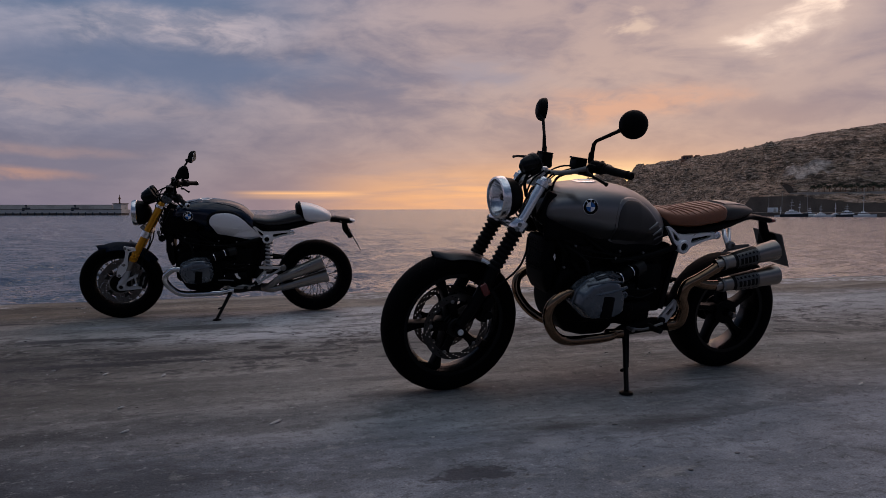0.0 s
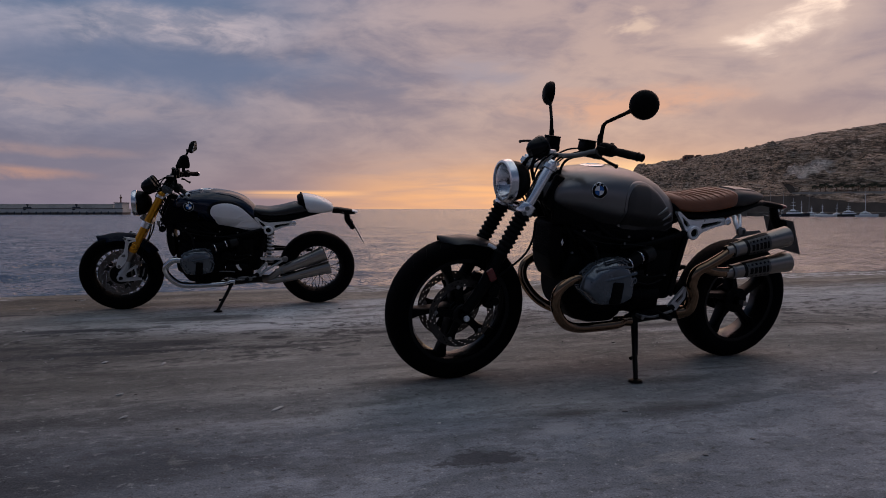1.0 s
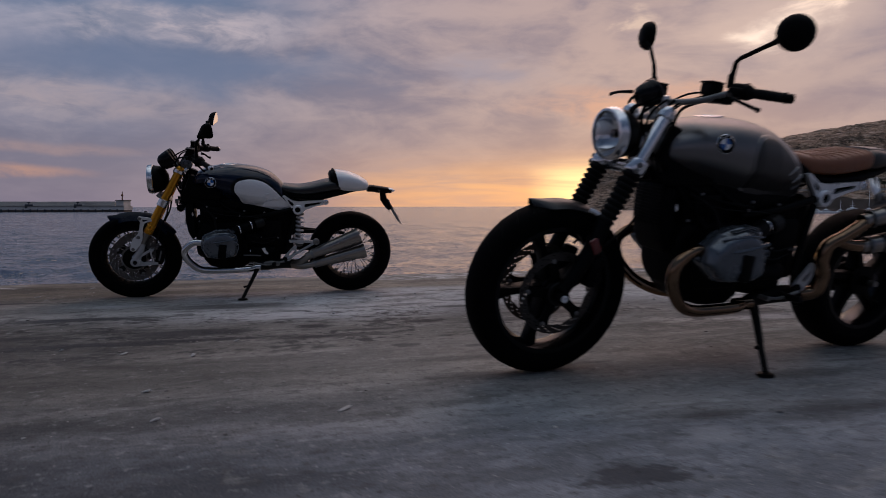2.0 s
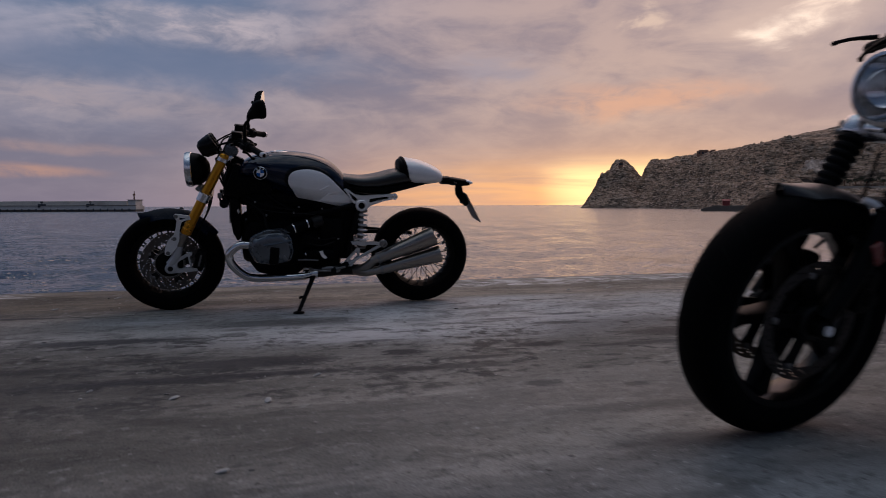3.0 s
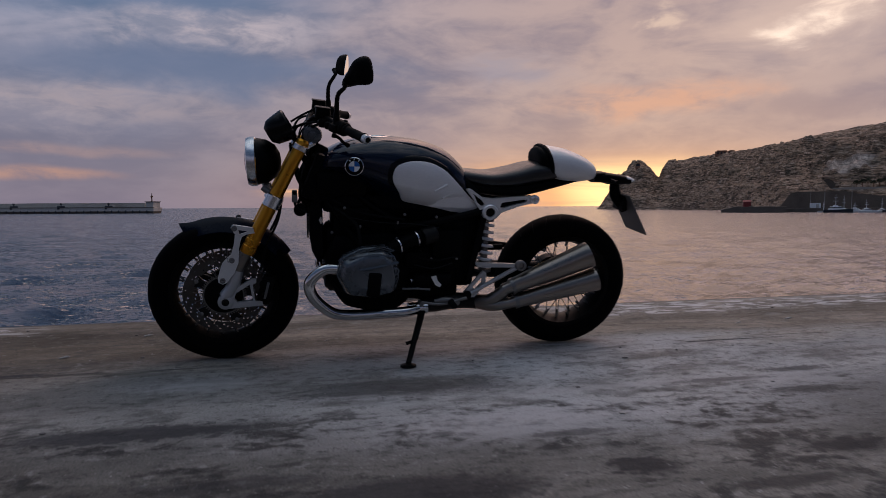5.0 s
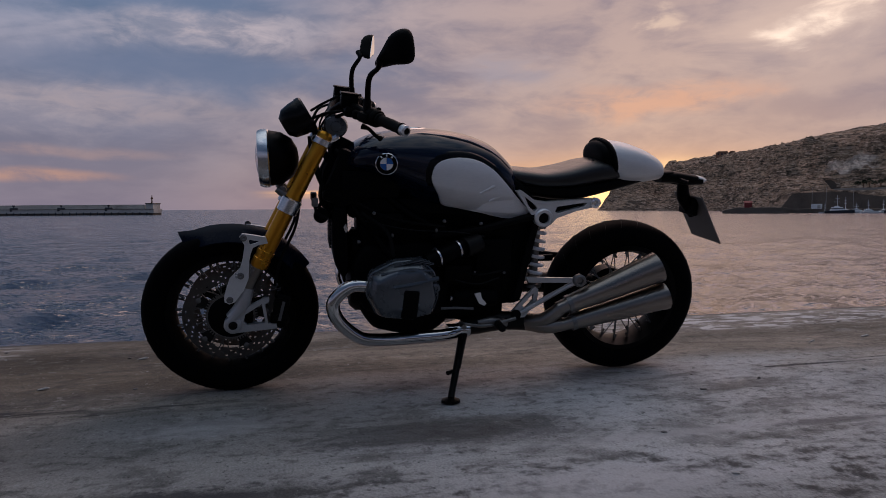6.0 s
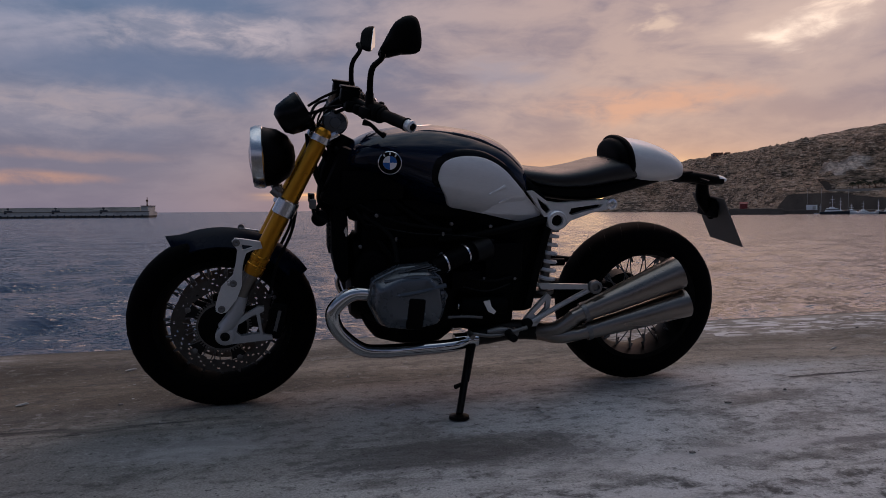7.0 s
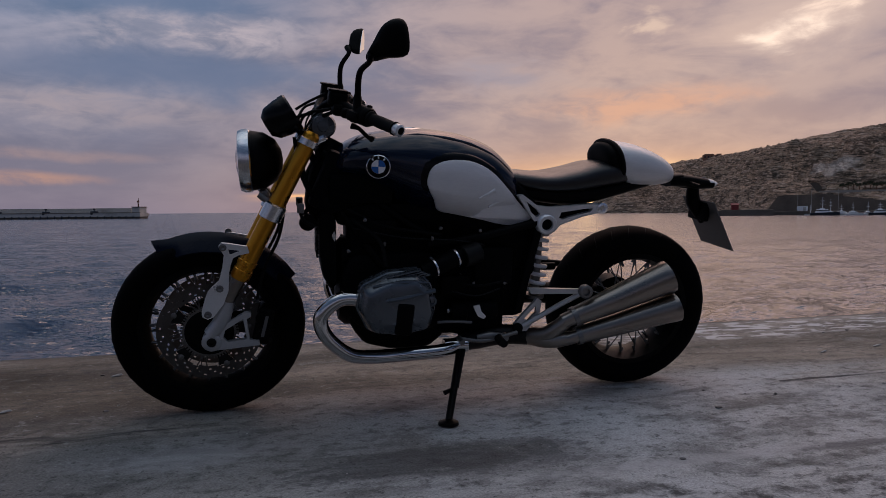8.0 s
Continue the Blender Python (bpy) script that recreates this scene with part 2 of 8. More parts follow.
def glass_like(name, tint, rough):
    m = bpy.data.materials.new(name)
    m.use_nodes = True
    k = Nodes(m.node_tree)
    s = k.add("ShaderNodeBsdfPrincipled")
    s.inputs["Base Color"].default_value = (*tint, 1)
    s.inputs["Roughness"].default_value, s.inputs["IOR"].default_value = rough, 1.45
    s.inputs["Transmission Weight"].default_value = 1.0
    k.link(s.outputs[0], k.add("ShaderNodeOutputMaterial").inputs[0])
    return m


M["glass"] = glass_like("lamp_glass", (0.95, 0.97, 1.0), 0.03)
M["mirror"] = material("mirror_glass", (0.85, 0.85, 0.86), 0.02, 1.0, vary=0.0)


GROUND_TONE = 1.20


def ground_material():
    m = bpy.data.materials.new("quay_concrete")
    m.use_nodes = True
    k = Nodes(m.node_tree)
    at = k.add("ShaderNodeNewGeometry").outputs["Position"]
    x, y, z = k.split(at)
    broad = k.noise(k.vec("MULTIPLY", at, (0.45, 1.0, 1.0)), 0.8, 3.0, 0.5, 0.4)
    blot = k.noise(k.vec("MULTIPLY", at, (0.55, 1.0, 1.0)), 2.6, 5.0, 0.60, 0.5)
    drag = k.noise(k.vec("MULTIPLY", at, (0.22, 1.0, 1.0)), 3.4, 6.0, 0.62, 0.6)
    spot = k.noise(k.vec("MULTIPLY", at, (0.62, 1.0, 1.0)), 8.5, 6.0, 0.66, 0.4)
    fleck = k.noise(k.vec("MULTIPLY", at, (0.75, 1.0, 1.0)), 24.0, 6.0, 0.70, 0.3)
    pit = k.noise(at, 42.0, 5.0, 0.65)
    grit = k.noise(at, 150.0, 4.0, 0.6)
    wob = k.math("ADD", y, k.math("ADD", k.math("MULTIPLY", k.math("SUBTRACT", blot, 0.5), 0.55), k.math("MULTIPLY", k.math("SUBTRACT", broad, 0.5), 0.8)))
    # lanes along the quay: blue-grey slab, brown-grey crust, pale cement smear, brown coping
    ramp = k.add("ShaderNodeValToRGB")
    k.link(k.math("DIVIDE", wob, 8.0, clamp=True), ramp.inputs[0])
    stops = ((0.0, (0.156, 0.166, 0.190)), (0.42, (0.178, 0.183, 0.196)), (0.52, (0.212, 0.200, 0.182)), (0.60, (0.200, 0.185, 0.166)),
             (0.68, (0.205, 0.194, 0.180)), (0.735, (0.270, 0.260, 0.252)), (0.80, (0.300, 0.290, 0.280)), (0.835, (0.240, 0.215, 0.188)), (0.87, (0.225, 0.190, 0.155)), (1.0, (0.215, 0.188, 0.162)))
    while len(ramp.color_ramp.elements) < len(stops):
        ramp.color_ramp.elements.new(0.5)
    for e, (pos, c) in zip(ramp.color_ramp.elements, stops):
        e.position, e.color = pos, (*c, 1)
    col = ramp.outputs[0]
    lanes = k.noise(k.vec("MULTIPLY", k.xyz(x, k.math("SUBTRACT", wob, k.math("MULTIPLY", x, 0.03)), z), (0.07, 1.0, 1.0)), 2.6, 4.0, 0.6, 0.3)
    col = k.mix(1.0, col, k.xyz(*[k.math("MULTIPLY", k.math("MULTIPLY", k.step(blot, 0.32, 0.68, 0.80, 1.20), k.step(drag, 0.34, 0.66, 0.86, 1.14)), k.step(lanes, 0.36, 0.64, 0.70, 1.28))] * 3), "MULTIPLY")
    # pale cement smears, strongest beyond the second motorcycle
    pale_zone = k.math("MULTIPLY", k.math("MULTIPLY", k.step(x, -1.3, 0.0, 0.25, 1.0), k.step(x, 0.7, 1.7, 1.0, 0.40)), k.math("MULTIPLY", k.step(wob, 5.25, 5.85), k.step(y, 6.70, 6.95, 1.0, 0.0)))
    low_spots = k.math("ADD", k.math("MULTIPLY", blot, 0.40), k.math("ADD", k.math("MULTIPLY", spot, 0.30), k.math("MULTIPLY", drag, 0.30)))
    col = k.mix(k.math("MULTIPLY", pale_zone, k.step(k.math("ADD", k.math("MULTIPLY", low_spots, 0.8), k.math("MULTIPLY", fleck, 0.2)), 0.55, 0.44, 0.25, 1.0)), col, (0.47, 0.462, 0.462))
    col = k.mix(k.math("MULTIPLY", k.step(low_spots, 0.44, 0.38), 0.45), col, (0.34, 0.325, 0.305))
    # dark ragged patches, thick in one lane
    lane = k.math("MULTIPLY", k.step(wob, 4.55, 5.0), k.step(wob, 5.75, 6.15, 1.0, 0.0))
    dark_zone = k.math("ADD", k.math("MULTIPLY", lane, 0.60), 0.34)
    crust = k.math("ADD", k.math("ADD", k.math("MULTIPLY", spot, 0.45), k.math("MULTIPLY", blot, 0.33)), k.math("MULTIPLY", fleck, 0.22))
    col = k.mix(k.math("MULTIPLY", k.step(crust, 0.49, 0.575), dark_zone), col, (0.052, 0.051, 0.052))
    col = k.mix(k.math("MULTIPLY", k.step(drag, 0.57, 0.63), 0.40), col, (0.075, 0.070, 0.065))
    # grain and pits
    col = k.mix(k.math("MULTIPLY", k.step(pit, 0.59, 0.66), 0.70), col, (0.070, 0.067, 0.066))
    col = k.mix(k.math("MULTIPLY", k.step(pit, 0.39, 0.32), 0.55), col, (0.44, 0.43, 0.42))
    col = k.mix(1.0, col, k.xyz(*[k.step(grit, 0.30, 0.70, 0.78, 1.25)] * 3), "MULTIPLY")
    # darker towards the open end of the quay, and more so nearer on that side
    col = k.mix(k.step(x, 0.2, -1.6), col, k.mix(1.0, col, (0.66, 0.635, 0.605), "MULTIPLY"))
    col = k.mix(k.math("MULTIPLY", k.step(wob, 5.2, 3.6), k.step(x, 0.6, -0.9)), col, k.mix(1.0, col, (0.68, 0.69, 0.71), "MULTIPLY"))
    # the broken joint between slab and coping
    joint = k.math("ABSOLUTE", k.math("SUBTRACT", k.math("ADD", y, k.math("MULTIPLY", k.math("SUBTRACT", drag, 0.5), 0.5)), 6.66))
    joint = k.math("MULTIPLY", k.step(joint, 0.004, 0.022, 1.0, 0.0), k.step(k.math("ADD", k.math("MULTIPLY", broad, 0.5), k.math("MULTIPLY", blot, 0.5)), 0.47, 0.56))
    col = k.mix(k.math("MULTIPLY", joint, 0.85), col, (0.035, 0.033, 0.032))
    col = k.mix(k.math("MULTIPLY", k.step(fleck, 0.55, 0.63), 0.45), col, (0.075, 0.072, 0.070))
    col = k.mix(k.math("MULTIPLY", k.step(fleck, 0.42, 0.34), 0.38), col, (0.36, 0.35, 0.335))
    col = k.mix(1.0, col, (GROUND_TONE * 0.945, GROUND_TONE * 0.985, GROUND_TONE * 1.0), "MULTIPLY")
    # smears of pale cement
    for cx, cy, rx, ry, deep in ((-0.15, 5.68, 0.42, 0.15, 0.55), (0.35, 5.98, 0.75, 0.035, 0.55), (0.95, 5.92, 0.24, 0.08, 0.5), (-1.10, 6.36, 0.28, 0.10, 0.35), (0.98, 3.25, 0.10, 0.08, 0.3), (2.55, 4.95, 0.30, 0.14, 0.35)):
        dx = k.math("DIVIDE", k.math("SUBTRACT", x, cx), rx)
        dy = k.math("DIVIDE", k.math("SUBTRACT", y, cy), ry)
        r = k.math("SQRT", k.math("ADD", k.math("MULTIPLY", dx, dx), k.math("MULTIPLY", dy, dy)))
        r = k.math("ADD", r, k.math("ADD", k.math("MULTIPLY", k.math("SUBTRACT", spot, 0.5), 1.6), k.math("MULTIPLY", k.math("SUBTRACT", fleck, 0.5), 0.8)))
        col = k.mix(k.math("MULTIPLY", k.step(r, 0.3, 1.3, 1.0, 0.0), deep), col, (0.52, 0.515, 0.525))
    # oil patches with ragged edges
    ragged = k.math("ADD", k.math("MULTIPLY", k.math("SUBTRACT", spot, 0.5), 2.4), k.math("MULTIPLY", k.math("SUBTRACT", fleck, 0.5), 2.6))
    for cx, cy, rx, ry, deep in ((-1.35, 3.35, 0.42, 0.10, 0.85), (0.62, 3.05, 0.14, 0.09, 0.8), (1.08, 3.40, 0.16, 0.05, 0.6), (0.60, 4.35, 0.30, 0.05, 0.5), (1.55, 3.35, 0.25, 0.09, 0.5), (2.45, 5.05, 0.45, 0.10, 0.7), (1.42, 5.42, 0.30, 0.10, 0.9), (-1.20, 5.83, 0.42, 0.07, 0.85), (-0.55, 5.25, 0.30, 0.11, 0.8), (0.03, 5.29, 0.11, 0.07, 0.9), (0.64, 5.29, 0.14, 0.06, 0.9),
                                 (0.10, 4.99, 0.38, 0.05, 0.7), (-0.70, 5.04, 0.80, 0.045, 0.8), (0.40, 4.67, 0.07, 0.05, 0.8), (0.95, 5.78, 0.20, 0.05, 0.75), (0.72, 5.97, 0.24, 0.03, 0.6), (-0.45, 6.14, 0.46, 0.12, 0.62), (-1.85, 6.66, 0.18, 0.02, 0.9), (1.22, 6.62, 0.30, 0.015, 0.9), (1.05, 5.20, 0.30, 0.04, 0.7),
                                 (-0.05, 5.55, 0.14, 0.03, 0.6), (0.70, 4.58, 0.07, 0.04, 0.8), (-1.50, 5.30, 0.35, 0.06, 0.6), (0.30, 5.12, 0.18, 0.03, 0.7), (1.10, 6.05, 0.16, 0.04, 0.7), (-0.95, 5.40, 0.25, 0.05, 0.6), (0.55, 4.05, 0.22, 0.07, 0.5), (1.75, 3.75, 0.30, 0.06, 0.5)):
        dx = k.math("DIVIDE", k.math("SUBTRACT", x, cx), rx)
        dy = k.math("DIVIDE", k.math("SUBTRACT", y, cy), ry)
        r = k.math("SQRT", k.math("ADD", k.math("MULTIPLY", dx, dx), k.math("MULTIPLY", dy, dy)))
        r = k.math("ADD", r, ragged)
        col = k.mix(k.math("MULTIPLY", k.step(r, 0.55, 1.10, 1.0, 0.0), deep), col, (0.046, 0.046, 0.050))
    # broad soft-edged areas, three darker and one paler
    for cx, cy, rx, ry, deep, tone in ((1.55, 5.55, 0.95, 0.42, 0.45, (0.10, 0.095, 0.09)), (-1.25, 4.85, 0.65, 0.45, 0.42, (0.06, 0.06, 0.062)), (-0.55, 6.35, 0.55, 0.22, 0.22, (0.10, 0.095, 0.09)), (0.45, 4.50, 0.80, 0.25, 0.20, (0.36, 0.345, 0.33))):
        dx = k.math("DIVIDE", k.math("SUBTRACT", x, cx), rx)
        dy = k.math("DIVIDE", k.math("SUBTRACT", y, cy), ry)
        r = k.math("ADD", k.math("SQRT", k.math("ADD", k.math("MULTIPLY", dx, dx), k.math("MULTIPLY", dy, dy))), k.math("MULTIPLY", k.math("SUBTRACT", blot, 0.5), 1.5))
        col = k.mix(k.math("MULTIPLY", k.step(r, 0.3, 1.4, 1.0, 0.0), deep), col, tone)
    # flaked white paint and salt on the coping
    flake = k.noise(k.vec("MULTIPLY", at, (0.75, 2.0, 1.0)), 7.5, 4.0, 0.6, 0.2)
    band = k.math("MULTIPLY", k.step(k.math("ADD", y, k.math("MULTIPLY", k.math("SUBTRACT", blot, 0.5), 0.5)), 7.34, 7.50), k.step(y, 7.80, 7.86, 1.0, 0.0))
    side = k.math("ADD", k.step(x, 0.5, 1.1), k.math("MULTIPLY", k.step(x, -2.4, -1.9, 1.0, 0.0), k.step(y, 7.50, 7.62)), clamp=True)
    col = k.mix(k.math("MULTIPLY", k.math("MULTIPLY", band, side), k.step(flake, 0.49, 0.56, 0.05, 0.85)), col, (0.70, 0.69, 0.69))
    col = k.mix(k.step(y, 7.83, 7.88), col, (0.11, 0.105, 0.10))
    wet = k.math("MULTIPLY", k.step(blot, 0.35, 0.6), 0.18)
    s = k.add("ShaderNodeBsdfPrincipled")
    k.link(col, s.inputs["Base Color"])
    k.put(s.inputs["Roughness"], k.math("SUBTRACT", 0.82, wet))
    s.inputs["Specular IOR Level"].default_value = 0.05
    height = k.math("ADD", k.math("MULTIPLY", pit, 0.6), k.math("ADD", k.math("MULTIPLY", grit, 0.25), k.math("MULTIPLY", spot, 1.1)))
    b = k.add("ShaderNodeBump")
    b.inputs["Strength"].default_value, b.inputs["Distance"].default_value = 0.75, 0.012
    k.link(height, b.inputs["Height"])
    k.link(b.outputs[0], s.inputs["Normal"])
    k.link(s.outputs[0], k.add("ShaderNodeOutputMaterial").inputs[0])
    return m


def water_material():
    m = bpy.data.materials.new("sea_water")
    m.use_nodes = True
    k = Nodes(m.node_tree)
    at = k.add("ShaderNodeNewGeometry").outputs["Position"]
    slope = None
    for stretch, scale, steep in (((0.40, 1.0, 1.0), 0.55, 0.7), ((0.45, 1.0, 1.0), 2.2, 1.5), ((0.6, 1.0, 1.0), 9.0, 3.3)):
        n = k.add("ShaderNodeTexNoise")
        k.link(k.vec("MULTIPLY", at, stretch), n.inputs["Vector"])
        n.inputs["Scale"].default_value, n.inputs["Detail"].default_value, n.inputs["Roughness"].default_value = scale, 3.0, 0.6
        v = k.vec("MULTIPLY", k.vec("SUBTRACT", n.outputs["Color"], (0.5, 0.5, 0.5)), (steep, steep, 0.0))
        slope = v if slope is None else k.vec("ADD", slope, v)
    facing = k.vec("NORMALIZE", k.vec("ADD", slope, (0.0, 0.0, 1.0)))
    s = k.add("ShaderNodeBsdfPrincipled")
    s.inputs["Base Color"].default_value = (0.012, 0.030, 0.062, 1)
    s.inputs["Roughness"].default_value, s.inputs["IOR"].default_value = 0.18, 2.2
    k.link(facing, s.inputs["Normal"])
    k.link(s.outputs[0], k.add("ShaderNodeOutputMaterial").inputs[0])
    return m


def rock_material():
    m = bpy.data.materials.new("hill_rock")
    m.use_nodes = True
    k = Nodes(m.node_tree)
    g = k.add("ShaderNodeNewGeometry")
    at = g.outputs["Position"]
    rx, ry, rz = k.split(at)
    flat = k.vec("MULTIPLY", k.xyz(rx, ry, k.math("ADD", rz, k.math("MULTIPLY", rx, 0.05))), (0.45, 0.45, 2.3))
    n1, n2, n3 = k.noise(flat, 0.035, 5.0, 0.6, 0.6), k.noise(flat, 0.16, 6.0, 0.65, 0.4), k.noise(flat, 0.6, 5.0, 0.7)
    n4 = k.noise(at, 1.7, 4.0, 0.7)
    col = k.mix(k.step(n1, 0.35, 0.65), (0.300, 0.205, 0.145), (0.520, 0.365, 0.262))
    col = k.mix(k.math("MULTIPLY", k.step(n2, 0.46, 0.60), 0.85), col, (0.120, 0.088, 0.068))
    col = k.mix(k.math("MULTIPLY", k.step(n3, 0.53, 0.59), 0.85), col, (0.64, 0.50, 0.40))
    col = k.mix(k.math("MULTIPLY", k.step(n3, 0.47, 0.41), 0.9), col, (0.055, 0.048, 0.038))
    col = k.mix(k.math("MULTIPLY", k.step(n4, 0.54, 0.62), 0.7), col, (0.07, 0.060, 0.050))
    col = k.mix(k.math("MULTIPLY", k.step(n4, 0.42, 0.36), 0.55), col, (0.66, 0.54, 0.45))
    # a bare quarried face of pale stone
    qx, qy, qz = k.split(k.vec("SUBTRACT", at, tuple(polar(43.4, 293, SEA + 16.5))))
    face = k.math("ADD", k.math("ADD", k.math("MULTIPLY", qx, qx), k.math("MULTIPLY", qy, qy)), k.math("MULTIPLY", k.math("MULTIPLY", qz, qz), 1.8))
    face = k.math("ADD", k.math("SQRT", face), k.math("MULTIPLY", k.math("SUBTRACT", n2, 0.5), 14.0))
    streak = k.noise(k.vec("MULTIPLY", at, (1.0, 1.0, 0.08)), 0.7, 3.0, 0.6)
    pale = k.mix(k.step(streak, 0.38, 0.60), (0.40, 0.34, 0.30), (0.78, 0.69, 0.62))
    col = k.mix(k.math("MULTIPLY", k.step(face, 6.0, 9.0, 1.0, 0.0), 0.88), col, pale)
    s = k.add("ShaderNodeBsdfPrincipled")
    k.link(col, s.inputs["Base Color"])
    s.inputs["Roughness"].default_value, s.inputs["Specular IOR Level"].default_value = 0.95, 0.15
    b = k.add("ShaderNodeBump")
    b.inputs["Strength"].default_value, b.inputs["Distance"].default_value = 1.0, 3.4
    k.link(k.math("ADD", k.math("MULTIPLY", n2, 1.2), k.math("MULTIPLY", n3, 0.7)), b.inputs["Height"])
    k.link(b.outputs[0], s.inputs["Normal"])
    k.link(s.outputs[0], k.add("ShaderNodeOutputMaterial").inputs[0])
    return m


M["ground"], M["water"], M["rock"] = ground_material(), water_material(), rock_material()
M["wall"] = material("harbour_concrete", (0.62, 0.59, 0.55), 0.85, grain=0.8, vary=0.35, dirt=0.5)
M["dark_wall"] = material("dark_quay_stone", (0.150, 0.122, 0.100), 0.9, grain=0.9, vary=0.9)
M["parapet"] = material("weathered_concrete", (0.46, 0.44, 0.41), 0.9, grain=0.5, vary=0.5, dirt=0.6)
M["road"] = material("pale_road", (0.36, 0.33, 0.30), 0.85, grain=0.8)
M["boat_white"] = material("boat_white_paint", (0.90, 0.90, 0.89), 0.3, grain=3)
M["boat_dark"] = material("boat_dark_paint", (0.03, 0.035, 0.045), 0.45, grain=3)
M["house_wall"] = material("house_stone", (0.30, 0.165, 0.115), 0.9, grain=0.8, vary=0.4)
M["hut_red"] = material("hut_red_paint", (0.22, 0.028, 0.03), 0.6, grain=2)
M["rust"] = material("rusty_steel", (0.16, 0.07, 0.04), 0.8, grain=3)
M["leaf"] = material("dark_foliage", (0.035, 0.045, 0.022), 0.8, grain=2, vary=0.5)
M["stone"] = material("loose_stone", (0.16, 0.15, 0.145), 0.85, grain=30, vary=0.5)
M["litter"] = material("pale_litter", (0.42, 0.405, 0.385), 0.8, grain=25, vary=0.3)


# ---- mesh helpers ----
def mesh_object(name, bm, mat, parent=None, label="", sharp=38.0):
    data = bpy.data.meshes.new(name)
    bmesh.ops.recalc_face_normals(bm, faces=bm.faces[:])
    for f in bm.faces:
        f.smooth = True
    bm.to_mesh(data)
    bm.free()
    data.set_sharp_from_angle(angle=radians(sharp))
    data.materials.append(mat)
    ob = new(name, data)
    if parent is not None:
        ob.parent = parent
    return tagged(ob, label)


def part(name, bm, mat, parent, label=""):
    return mesh_object(name, bm, mat, parent, label)


def box(bm, cx, cy, cz, sx, sy, sz, bevel=0.0, rot=None, seg=2):
    """A box with rounded edges, centred, of full size sx, sy, sz."""
    made = bmesh.ops.create_cube(bm, size=1.0)["verts"]
    bmesh.ops.scale(bm, vec=(sx, sy, sz), verts=made)
    if bevel:
        edges = list({e for v in made for e in v.link_edges})
        made = bmesh.ops.bevel(bm, geom=edges, offset=bevel, segments=seg, profile=0.5, affect="EDGES")["verts"]
    m = Matrix.Translation((cx, cy, cz)) @ (rot if rot is not None else Matrix())
    bmesh.ops.transform(bm, matrix=m, verts=list(made))
    return bm


def frame_to(direction, up=(0, 0, 1)):
    """Two unit vectors square to a direction."""
    d = Vector(direction).normalized()
    u = Vector(up)
    if abs(d.dot(u)) > 0.95:
        u = Vector((1, 0, 0))
    a = d.cross(u).normalized()
    return a, a.cross(d).normalized()


def rings(bm, loops, closed=True, caps=True):
    """Skin a list of vertex loops."""
    vs = [[bm.verts.new(p) for p in loop] for loop in loops]
    n = len(vs[0])
    for a, b in zip(vs, vs[1:]):
        for i in range(n if closed else n - 1):
            j = (i + 1) % n
            try:
                bm.faces.new((a[i], a[j], b[j], b[i]))
            except ValueError:
                pass
    if caps and closed:
        for loop in (vs[0], vs[-1]):
            try:
                bm.faces.new(loop)
            except ValueError:
                pass
    return vs


def spline(points, per=6, closed=False):
    """A smooth line through points (Catmull-Rom)."""
    pts = [Vector(p) for p in points]
    n, out = len(pts), []
    for i in range(n if closed else n - 1):
        p0 = pts[i - 1] if closed or i else pts[0] * 2 - pts[1]
        p1, p2 = pts[i], pts[(i + 1) % n]
        p3 = pts[(i + 2) % n] if closed or i + 2 < n else p2 * 2 - p1
        for s in range(per):
            t = s / per
            out.append(0.5 * ((2 * p1) + (p2 - p0) * t + (2 * p0 - 5 * p1 + 4 * p2 - p3) * t * t + (3 * p1 - p0 - 3 * p2 + p3) * t ** 3))
    if not closed:
        out.append(pts[-1])
    return out


def tube(bm, points, radius, n=12, per=6, smooth=True):
    """A round pipe along points; radius may be a list, one for each point."""
    line = spline(points, per) if smooth and len(points) > 2 else [Vector(p) for p in points]
    m = len(line)
    if isinstance(radius, (list, tuple)):
        radii = [float(np.interp(i / (m - 1) * (len(radius) - 1), range(len(radius)), radius)) for i in range(m)]
    else:
        radii = [radius] * m
    loops, a = [], None
    for i, p in enumerate(line):
        d = (line[min(i + 1, m - 1)] - line[max(i - 1, 0)]).normalized()
        if a is None:
            a, b = frame_to(d)
        else:
            a = (a - d * a.dot(d)).normalized()
            b = a.cross(d).normalized()
        loops.append([p + (a * math.cos(2 * math.pi * j / n) + b * math.sin(2 * math.pi * j / n)) * radii[i] for j in range(n)])
    rings(bm, loops)
    return bm


def lathe(bm, centre, axis, profile, n=32, up=(0, 0, 1), caps=False):
    """Turn a profile of (radius, along) pairs about an axis."""
    c, d = Vector(centre), Vector(axis).normalized()
    a, b = frame_to(d, up)
    loops = [[c + d * h + (a * math.cos(2 * math.pi * j / n) + b * math.sin(2 * math.pi * j / n)) * max(r, 1e-4) for j in range(n)] for r, h in profile]
    rings(bm, loops, caps=caps)
    return bm


